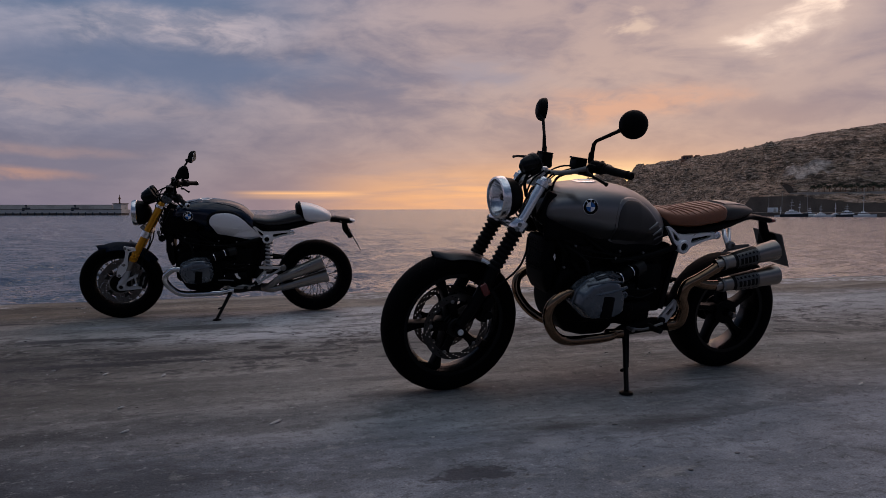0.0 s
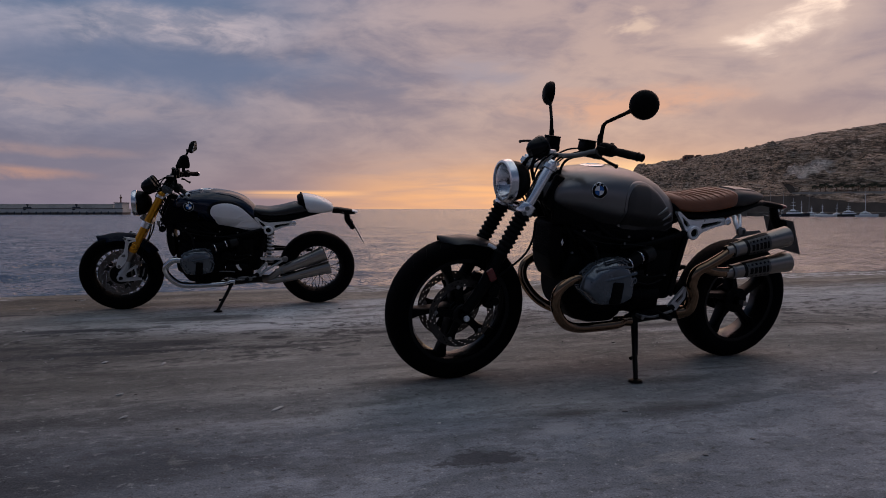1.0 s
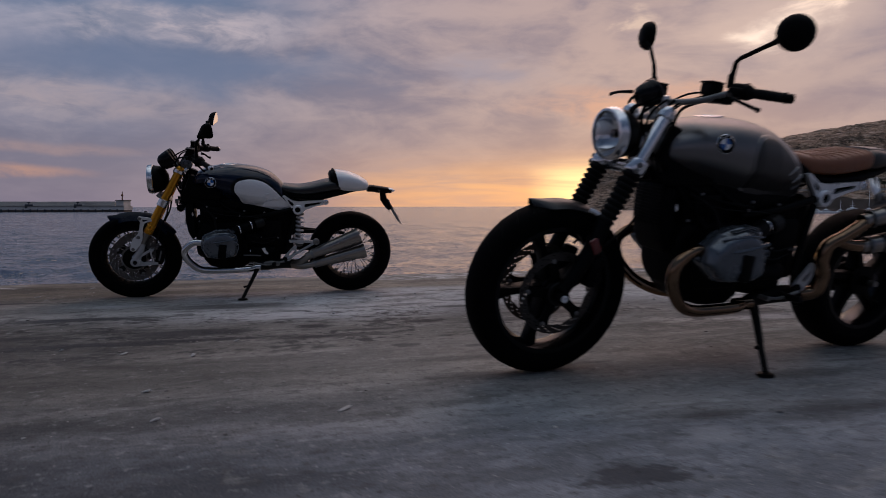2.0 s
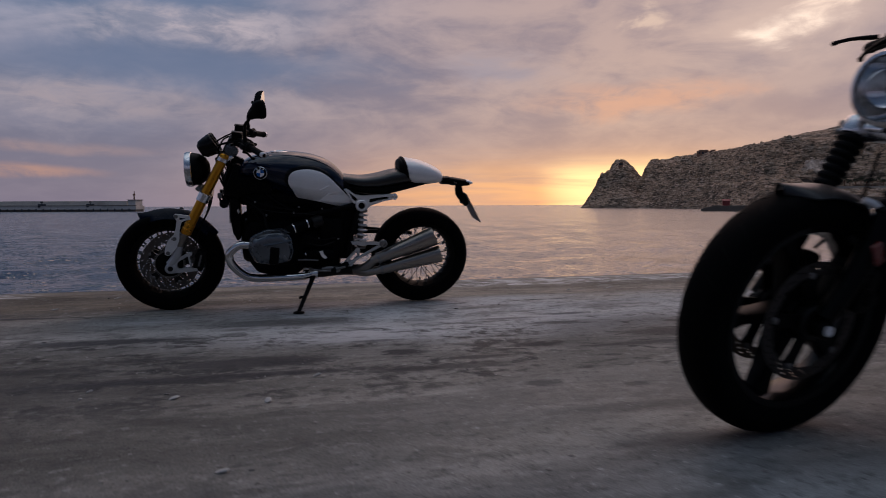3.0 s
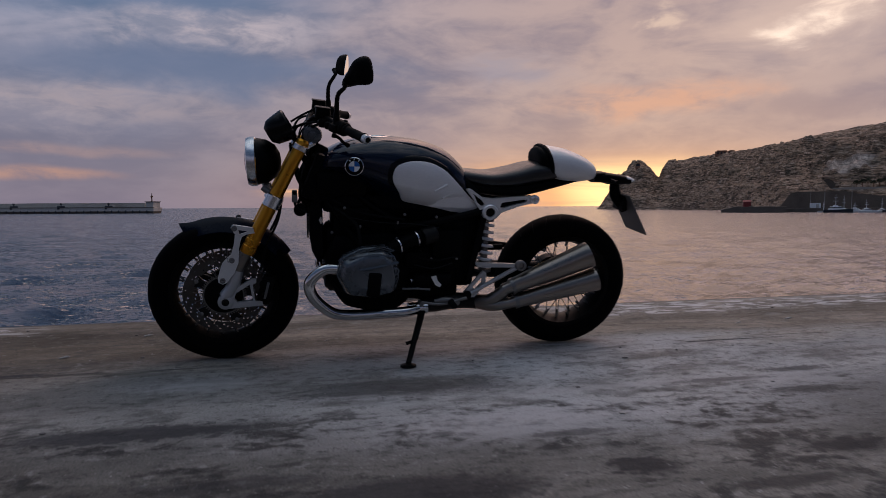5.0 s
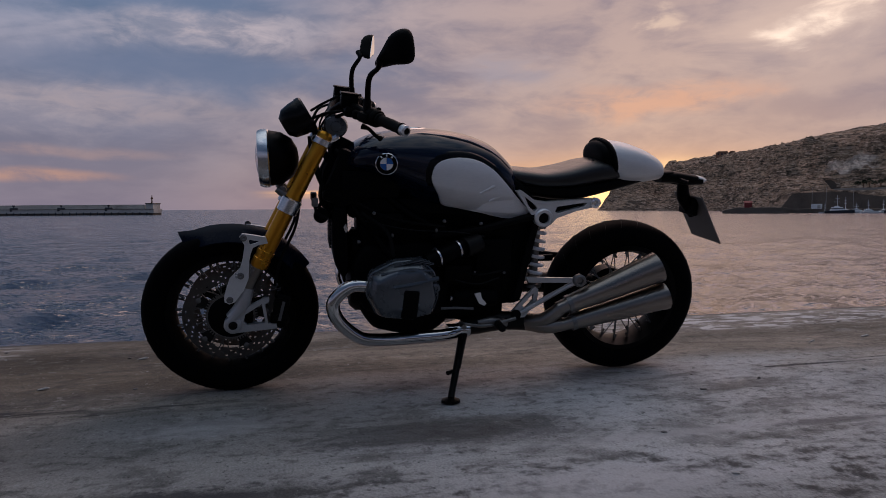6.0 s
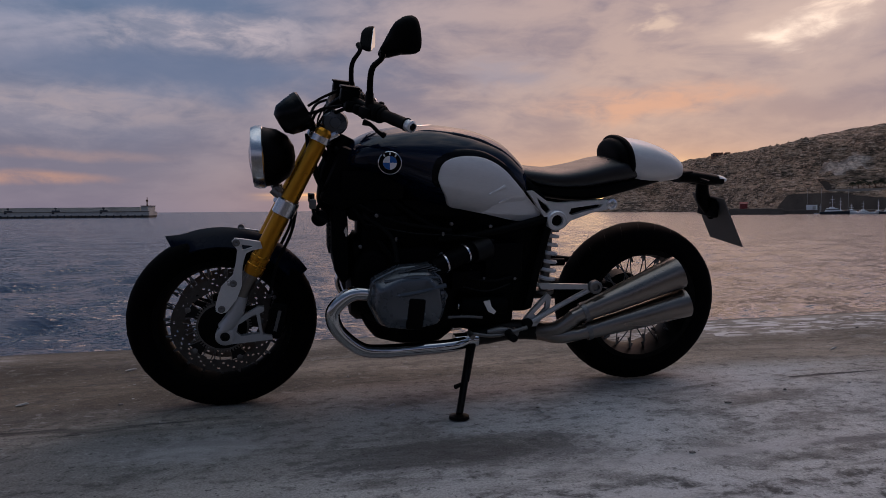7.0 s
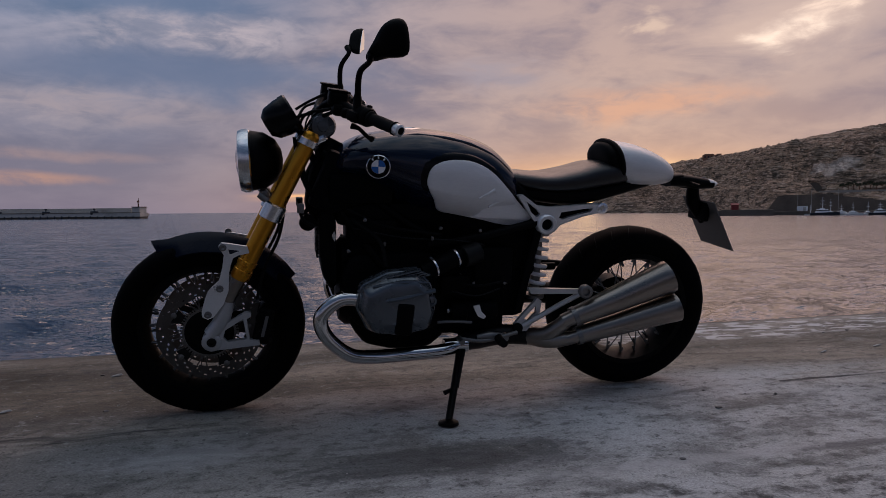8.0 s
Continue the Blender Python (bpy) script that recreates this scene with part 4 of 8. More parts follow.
def tyre(bm, c, R, width, rim):
    prof = [(rim - 0.004, -width * 0.36), (rim + 0.004, -width * 0.42)]
    rc = rim + (R - rim) * 0.42
    for i in range(15):
        a = radians(-92 + 184 * i / 14)
        prof.append((rc + (R - rc) * max(0.0, math.cos(a)) ** 0.72, width / 2 * math.copysign(abs(math.sin(a)) ** 0.92, math.sin(a))))
    prof += [(rim + 0.004, width * 0.42), (rim - 0.004, width * 0.36)]
    lathe(bm, (c[0], 0, c[1]), (0, 1, 0), prof, 72)
    return bm


def rim_ring(bm, c, rim, width):
    w = width
    prof = [(rim + 0.005, -w * 0.44), (rim + 0.006, -w * 0.40), (rim - 0.006, -w * 0.37), (rim - 0.016, -w * 0.16), (rim - 0.018, w * 0.16), (rim - 0.006, w * 0.37), (rim + 0.006, w * 0.40), (rim + 0.005, w * 0.44), (rim - 0.012, w * 0.42), (rim - 0.024, w * 0.2), (rim - 0.027, 0), (rim - 0.024, -w * 0.2), (rim - 0.012, -w * 0.42), (rim + 0.005, -w * 0.44)]
    lathe(bm, (c[0], 0, c[1]), (0, 1, 0), prof, 72)
    return bm


def drilled_disc(bm, c, l, outer, inner):
    """A brake disc with rows of real holes and a toothed inner edge."""
    n, bands = 120, 9
    radii = [inner + (outer - inner) * i / bands for i in range(bands + 1)]
    tmp = bmesh.new()
    vs = [[tmp.verts.new((c[0] + r * math.cos(2 * math.pi * j / n), l, c[1] + r * math.sin(2 * math.pi * j / n))) for j in range(n)] for r in radii]
    for i in range(bands):
        for j in range(n):
            row = {2: 0, 4: 2, 6: 4}.get(i)
            if row is not None and (j + row) % 6 == 0:
                continue
            if i == 0 and j % 12 < 3:
                continue
            tmp.faces.new((vs[i][j], vs[i][(j + 1) % n], vs[i + 1][(j + 1) % n], vs[i + 1][j]))
    bmesh.ops.solidify(tmp, geom=tmp.faces[:], thickness=0.0045)
    data = bpy.data.meshes.new("disc_work")
    tmp.to_mesh(data)
    tmp.free()
    bm.from_mesh(data)
    bpy.data.meshes.remove(data)
    return bm


def make_wheel(b, name, c, R, width, rim, cast, discs, disc_r, turned, hub_r, label, phase=12.0):
    turn = b.steer if turned else Matrix()
    bm = bmesh.new()
    lathe(bm, (c[0], 0, c[1]), (0, 1, 0), [(0.012, -0.085), (0.022, -0.085), (0.024, -0.055), (hub_r, -0.05), (hub_r, -0.04), (hub_r * 0.62, -0.03), (hub_r * 0.62, 0.03), (hub_r, 0.04), (hub_r, 0.05), (0.024, 0.055), (0.022, 0.085), (0.012, 0.085)], 28, caps=True)
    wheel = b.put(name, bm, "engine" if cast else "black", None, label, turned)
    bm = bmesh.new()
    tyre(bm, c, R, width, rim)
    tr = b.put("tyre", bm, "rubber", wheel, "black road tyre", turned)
    spin0 = (b.steer if turned else Matrix()) @ Matrix.Translation((c[0], 0, c[1]))
    first = None
    for i in range(28):
        for side in (-1, 1):
            m = spin0 @ Matrix.Rotation(radians(360 / 28 * (i + 0.25 * side)), 4, "Y") @ Matrix.Diagonal((1, side, 1, 1))
            if first is None:
                bm = bmesh.new()
                rc = rim + (R - rim) * 0.42
                pts = []
                for q in range(6):
                    a = radians(6 + 52 * q / 5)
                    rr = rc + (R - rc) * math.cos(a) ** 0.72 - 0.0002
                    th = 0.10 * q / 5
                    pts.append((math.sin(th) * rr, width / 2 * math.sin(a) ** 0.92, math.cos(th) * rr))
                tube(bm, pts, [0.0004, 0.0014, 0.0014, 0.0004], 5, 1, smooth=False)
                first = mesh_object("tread_groove", bm, M["plastic"], tr)
                first.matrix_basis = m
            else:
                b.share("tread_groove", first, m, tr)
    bm = bmesh.new()
    rim_ring(bm, c, rim, width)
    b.put("rim", bm, "gloss_black" if cast else "black", wheel, "black wheel rim", turned)
    spin = Matrix.Translation((c[0], 0, c[1]))
    if cast:
        bm = bmesh.new()
        loops = []
        for t in (0.0, 0.12, 0.4, 0.7, 0.9, 1.0):
            r = hub_r * 0.7 + (rim - 0.012 - hub_r * 0.7) * t
            half = 0.026 - 0.013 * math.sin(math.pi * t) ** 0.8 + 0.014 * max(0, t - 0.7)
            deep = 0.030 - 0.010 * t
            bend = 0.030 * t * t
            loops.append([(bend + half, -deep, r), (bend + half * 0.8, -deep * 1.25, r), (bend - half * 0.8, -deep * 1.25, r), (bend - half, -deep, r), (bend - half, deep, r), (bend - half * 0.8, deep * 1.25, r), (bend + half * 0.8, deep * 1.25, r), (bend + half, deep, r)])
        rings(bm, loops)
        first = mesh_object("wheel_spoke", bm, M["black"], wheel)
        first.matrix_basis = turn @ spin @ Matrix.Rotation(radians(phase), 4, "Y")
        for i in range(1, 5):
            b.share("wheel_spoke", first, turn @ spin @ Matrix.Rotation(radians(phase + 72 * i), 4, "Y"), wheel)
    else:
        for side in (-1, 1):
            for lead in (-1, 1):
                bm = bmesh.new()
                a = radians(24 * lead)
                tube(bm, [(math.sin(a) * hub_r * 0.95, side * 0.045, math.cos(a) * hub_r * 0.95), (0, side * width * 0.16, rim - 0.018)], 0.0021, 6)
                tube(bm, [(0, side * width * 0.16, rim - 0.020), (math.sin(a) * -0.012, side * width * 0.185, rim - 0.045)], 0.0042, 6)
                first = mesh_object("spoke", bm, M["dull_steel"], wheel)
                for i in range(10):
                    m = turn @ spin @ Matrix.Rotation(radians(36 * i + 9 * lead + 4.5 * side), 4, "Y")
                    if i == 0:
                        first.matrix_basis = m
                    else:
                        b.share("spoke", first, m, wheel)
    for l in discs:
        bm = bmesh.new()
        drilled_disc(bm, c, l, disc_r, disc_r * (0.78 if cast else 0.74))
        disc = b.put("brake_disc", bm, "disc_dark" if cast else "disc", wheel, "drilled steel brake disc", turned)
        inner = disc_r * (0.79 if cast else 0.75)
        bm = bmesh.new()
        turn_by = 90 - phase if cast else 30
        for i in range(5):
            a = radians(72 * i + turn_by)
            p = [Vector((c[0] + q * math.cos(a + da), l, c[1] + q * math.sin(a + da))) for q, da in ((0.045, -0.42), (inner * 0.8, -0.17), (inner, -0.20), (inner, 0.20), (inner * 0.8, 0.17), (0.045, 0.42))]
            rings(bm, [[q + Vector((0, d, 0)) for q in p] for d in (-0.0035, 0.0035)])
        lathe(bm, (c[0], l, c[1]), (0, 1, 0), [(0.03, -0.006), (0.050, -0.006), (0.050, 0.006), (0.03, 0.006)], 28, caps=False)
        carrier = b.put("disc_carrier", bm, "black" if cast else "steel_dark", wheel, "", turned)
        for i in range(5):
            a = radians(72 * i + turn_by)
            bm = lathe(bmesh.new(), (c[0] + inner * math.cos(a), l - 0.005, c[1] + inner * math.sin(a)), (0, 1, 0), [(0.0, 0), (0.009, 0), (0.009, 0.010), (0.005, 0.0115), (0.0, 0.0115)], 10)
            b.put("disc_rivet", bm, "dull_steel", carrier, "", turned)
        out = math.copysign(1.0, l)
        if cast:
            bm = lathe(bmesh.new(), (c[0], l, c[1]), (0, out, 0), [(0.026, 0.004), (0.046, 0.004), (0.046, 0.012), (0.042, 0.016), (0.026, 0.016)], 30)
            b.put("hub_cap", bm, "steel_dark", wheel, "dark steel hub ring", turned)
            continue
        bm = bmesh.new()
        n = 56
        for i in range(n):
            a = 2 * math.pi * i / n
            box(bm, c[0] + 0.083 * math.cos(a), l + out * 0.007, c[1] + 0.083 * math.sin(a), 0.010, 0.003, 0.004, rot=Matrix.Rotation(-a, 4, "Y"))
        lathe(bm, (c[0], l + out * 0.007, c[1]), (0, 1, 0), [(0.074, -0.0015), (0.080, -0.0015), (0.080, 0.0015), (0.074, 0.0015), (0.074, -0.0015)], 40)
        b.put("sensor_ring", bm, "disc", wheel, "", turned)
        bm = lathe(bmesh.new(), (c[0], l, c[1]), (0, out, 0), [(0.0, 0.004), (0.074, 0.004), (0.074, 0.009), (0.069, 0.011), (0.0, 0.012)], 36)
        b.put("hub_cap", bm, "black", wheel, "black round hub plate", turned)
    bm = bmesh.new()
    lathe(bm, (c[0], 0, c[1]), (0, 1, 0), [(0.0, -0.115), (0.013, -0.115), (0.013, 0.115), (0.0, 0.115)], 16)
    b.put("axle", bm, "dull_steel", wheel, "", turned)
    return wheel


def make_badge(b, parent, u, w, l, r, side, tilt, yaw):
    """A round enamel emblem: dark ring, blue and white quarters, bright rim."""
    m = Matrix.Translation((u, side * l, w)) @ Matrix.Rotation(radians(side * yaw), 4, "Z") @ Matrix.Rotation(radians(-side * tilt), 4, "X")
    ax = Vector((0, side, 0))

    def lay(name, mat, prof, n=32):
        bm = bmesh.new()
        lathe(bm, (0, 0, 0), ax, prof, n)
        bm.transform(m)
        return b.put(name, bm, mat, parent)

    e = b.put("emblem", lathe(bmesh.new(), m @ Vector((0, 0, 0)), m.to_3x3() @ ax, [(r, -0.006), (r, 0.004), (r * 0.93, 0.006), (r * 0.93, 0.002), (0.0, 0.002)], 32), "chrome", parent, "round blue and white enamel emblem")
    parent = e
    lay("emblem_ring", "black", [(r * 0.92, 0.002), (r * 0.92, 0.0045), (r * 0.60, 0.0045), (r * 0.60, 0.002)])
    for q in (-38, 0, 38):
        bm = bmesh.new()
        a = radians(90 + q)
        box(bm, r * 0.77 * math.cos(a), side * 0.005, r * 0.77 * math.sin(a), r * 0.13, 0.0015, r * 0.20, rot=Matrix.Rotation(radians(-q), 4, "Y"))
        bm.transform(m)
        b.put("emblem_mark", bm, "white", parent)
    for q in range(4):
        bm = bmesh.new()
        pts = [(0, 0)] + arc(0, 0, r * 0.58, 90 * q + 1, 90 * q + 89, 8)
        plate(bm, pts, 0.0035, lambda a, c, d: (a, side * (0.002 + d), c))
        bm.transform(m)
        b.put("emblem_quarter", bm, "blue" if q % 2 else "white", parent)


def make_mirror(b, base, bend, neck, centre, normal, shape, turned, label, angled=False):
    bm = bmesh.new()
    end = Vector(neck).lerp(Vector(centre), 0.45) - Vector(normal).normalized() * 0.02
    if angled:
        k = Vector(bend)
        tube(bm, [base, k.lerp(Vector(base), 0.55), k.lerp(Vector(base), 0.12), k.lerp(Vector(neck), 0.10), neck, end], [0.0105, 0.0095, 0.0085, 0.0075, 0.0080, 0.014], 10, 1, smooth=False)
    else:
        tube(bm, [base, bend, neck, end], [0.0095, 0.0085, 0.0075, 0.012], 10, 5)
    lathe(bm, base, (0, 0, 1), [(0.0, -0.02), (0.013, -0.02), (0.012, 0.02), (0.0085, 0.03)], 12)
    stem = b.put("mirror_stem", bm, "black", None, "", turned)
    n = Vector(normal).normalized()
    a, c = frame_to(n)
    ctr = Vector(centre)
    bm = bmesh.new()
    loops = []
    for s, d in ((1.0, 0.012), (1.03, 0.006), (1.0, -0.006), (0.86, -0.020), (0.55, -0.030), (0.1, -0.033)):
        loops.append([ctr + a * (p[0] * s) + c * (p[1] * s) + n * d for p in shape])
    rings(bm, loops)
    house = b.put("mirror_housing", bm, "plastic", stem, "black mirror housing", turned)
    bm = bmesh.new()
    rings(bm, [[ctr + a * (p[0] * 0.93) + c * (p[1] * 0.93) + n * d for p in shape] for d in (0.0105, 0.0135)])
    b.put("mirror_glass", bm, "mirror", stem, "mirror glass", turned)


def make_headlight(b, c, r, turned=True):
    """A round lamp looking forward: bowl, bright ring, reflector, glass."""
    c, f = Vector(c), Vector((1, 0, -0.04)).normalized()
    bm = bmesh.new()
    lathe(bm, c, f, [(r * 0.02, -r * 1.02), (r * 0.35, -r * 0.98), (r * 0.68, -r * 0.80), (r * 0.90, -r * 0.46), (r * 0.97, -r * 0.1), (r * 0.98, 0.0), (r * 0.94, 0.0), (r * 0.88, -r * 0.4), (r * 0.6, -r * 0.7), (r * 0.05, -r * 0.9)], 40)
    lamp = b.put("headlight", bm, "black", None, "round headlight with a bright trim ring", turned)
    bm = bmesh.new()
    lathe(bm, c, f, [(r * 0.99, -0.004), (r * 1.03, 0.0), (r * 1.03, 0.018), (r * 0.97, 0.032), (r * 0.88, 0.034), (r * 0.87, 0.024), (r * 0.96, 0.012), (r * 0.97, -0.004)], 40)
    b.put("trim_ring", bm, "satin", lamp, "satin metal trim ring", turned)
    bm = bmesh.new()
    lathe(bm, c, f, [(r * 0.88, 0.018), (r * 0.75, -0.012), (r * 0.45, -0.035), (r * 0.18, -0.046), (r * 0.17, -0.046), (0.002, -0.046)], 36)
    b.put("reflector", bm, "chrome", lamp, "", turned)
    bm = bmesh.new()
    lathe(bm, c, f, [(0.002, 0.005), (r * 0.16, 0.003), (r * 0.17, -0.03), (r * 0.12, -0.046)], 20)
    b.put("bulb_shield", bm, "black", lamp, "", turned)
    bm = bmesh.new()
    lathe(bm, c, f, [(r * 0.90, 0.024), (r * 0.6, 0.036), (r * 0.3, 0.042), (0.002, 0.044), (0.002, 0.041), (r * 0.3, 0.039), (r * 0.6, 0.033), (r * 0.90, 0.021)], 36)
    glass = b.put("lens", bm, "glass", lamp, "clear headlight glass", turned)
    glass.visible_shadow = False
    return lamp


def make_gauge(b, c, face, r, deep, turned=True, trim="satin"):
    c, f = Vector(c), Vector(face).normalized()
    bm = bmesh.new()
    lathe(bm, c, f, [(0.002, -deep), (r * 0.55, -deep * 0.97), (r * 0.86, -deep * 0.75), (r * 0.97, -deep * 0.35), (r, 0.0), (r * 0.97, 0.006), (r * 0.90, 0.002), (0.002, 0.0)], 30)
    g = b.put("instrument", bm, "gloss_black", None, "round instrument in a black cup", turned)
    bm = bmesh.new()
    lathe(bm, c, f, [(r * 1.02, -0.012), (r * 1.03, 0.004), (r * 0.95, 0.010), (r * 0.90, 0.004), (r * 0.98, -0.012)], 30)
    b.put("bezel", bm, trim, g, "thin metal bezel", turned)
    bm = bmesh.new()
    lathe(bm, c + f * 0.003, f, [(r * 0.9, 0.0), (r * 0.2, 0.001), (0.002, 0.001)], 30)
    b.put("dial", bm, "black", g, "", turned)
    return g


def rounded(outline, cut, n):
    """A polygon with its corners rounded off, as points (u, w, 0)."""
    out, m = [], len(outline)
    for i in range(m):
        p0, p1, p2 = (Vector((*outline[(i + k) % m], 0)) for k in (-1, 0, 1))
        a, c = p1.lerp(p0, cut), p1.lerp(p2, cut)
        for j in range(n + 1):
            t = j / n
            out.append(a * (1 - t) ** 2 + p1 * 2 * t * (1 - t) + c * t * t)
    return out


def make_cylinder(b, side, outline, l0, l1, cover):
    """One boxer cylinder: finned barrel and head with its ribbed cover."""
    c = sum((Vector((u, w, 0)) for u, w in outline), Vector()) / len(outline)
    line = rounded(outline, 0.17, 4)
    bm = bmesh.new()
    lathe(bm, (c.x, side * 0.06, c.y), (0, side, 0), [(0.065, 0), (0.065, l0 - 0.06)], 20)
    head = b.put("cylinder", bm, "engine", None, "black finned cylinder")
    for i in range(6):
        bm = bmesh.new()
        l = 0.10 + (l0 - 0.10) * i / 5
        rings(bm, [[(c.x + (p.x - c.x) * s, side * (l + d), c.y + (p.y - c.y) * s) for p in line[::2]] for d, s in ((0.0, 0.86), (0.001, 0.90), (0.004, 0.90), (0.005, 0.86))])
        b.put("cylinder_fin", bm, "engine", head)
    bm = bmesh.new()
    loops = []
    for l, s, drop in ((l0, 0.92, 0.0), (l0 + 0.006, 1.0, 0.0), (l0 + 0.030, 1.03, 0.0), (l1 - 0.052, 1.02, 0.0), (l1 - 0.049, 0.985, 0.0), (l1 - 0.034, 0.965, -0.001), (l1 - 0.010, 0.86, -0.007), (l1 - 0.004, 0.82, -0.009), (l1 - 0.001, 0.76, -0.011), (l1 + 0.003, 0.4, -0.013)):
        loops.append([(c.x + (p.x - c.x) * s, side * l, c.y + (p.y - c.y) * s + drop) for p in line])
    rings(bm, loops)
    cov = b.put("cylinder_cover", bm, cover, head, "blue-grey cast cylinder head cover")
    w, h = max(u for u, _ in outline) - min(u for u, _ in outline), max(v for _, v in outline) - min(v for _, v in outline)
    bm = bmesh.new()
    lm = l0 + (l1 - l0) * 0.5
    for k in range(4):
        box(bm, c.x - 0.01 - k * 0.012, side * lm, c.y + h * 0.475 - k * 0.006, 0.10, (l1 - l0) * 0.55 - k * 0.01, 0.004, 0.0015, Matrix.Rotation(radians(12), 4, "Y"))
    tube(bm, [(c.x + w * 0.42, side * (l1 - 0.018), c.y + h * 0.06), (c.x, side * (l1 + 0.001), c.y + h * 0.13), (c.x - w * 0.44, side * (l1 - 0.016), c.y + h * 0.22)], 0.008, 8)
    tube(bm, [(c.x + w * 0.44, side * (l1 - 0.030), c.y - h * 0.20), (c.x, side * (l1 - 0.001), c.y - h * 0.27), (c.x - w * 0.43, side * (l1 - 0.030), c.y - h * 0.18)], [0.004, 0.008, 0.004], 8)
    tube(bm, [(c.x + w * 0.34, side * (l1 - 0.020), c.y + h * 0.30), (c.x - w * 0.05, side * (l1 - 0.010), c.y + h * 0.37), (c.x - w * 0.36, side * (l1 - 0.022), c.y + h * 0.34)], [0.004, 0.008, 0.004], 8)
    b.put("cover_rib", bm, cover, head)
    # black block stands for a shaded hollow in the cover
    bm = bmesh.new()
    box(bm, c.x + w * 0.27, side * (l1 - 0.010), c.y - h * 0.07, w * 0.22, 0.012, h * 0.20, 0.005, Matrix.Rotation(radians(-8), 4, "Y"))
    b.put("recess_shade", bm, "engine", head)
    bm = bmesh.new()
    box(bm, c.x - w * 0.05, side * (l1 - 0.003), c.y - h * 0.20, w * 0.22, 0.024, h * 0.50, 0.008, Matrix.Rotation(radians(-6), 4, "Y"))
    b.put("cover_plate", bm, "black", head, "black plastic plug cover")
    for du, dw in ((0.36, -0.20), (-0.40, 0.05)):
        bm = bmesh.new()
        lathe(bm, (c.x + w * du, side * (l1 - 0.03), c.y + h * dw), (0, side, 0), [(0.018, 0), (0.016, 0.018), (0.009, 0.020), (0.008, 0.014), (0.001, 0.014)], 14)
        b.put("cover_bolt", bm, "head", head)
    return head


def casting(bm, outline, half, z):
    """A cast case: a rounded side outline given width, with softened rims."""
    line = rounded([(u, w + z) for u, w in outline], 0.22, 4)
    c = sum(line, Vector()) / len(line)
    rings(bm, [[(c.x + (p.x - c.x) * k, l, c.y + (p.y - c.y) * k) for p in line] for l, k in ((-half, 0.86), (-half + 0.008, 0.95), (-half + 0.022, 1.0), (half - 0.022, 1.0), (half - 0.008, 0.95), (half, 0.86))])
    return bm


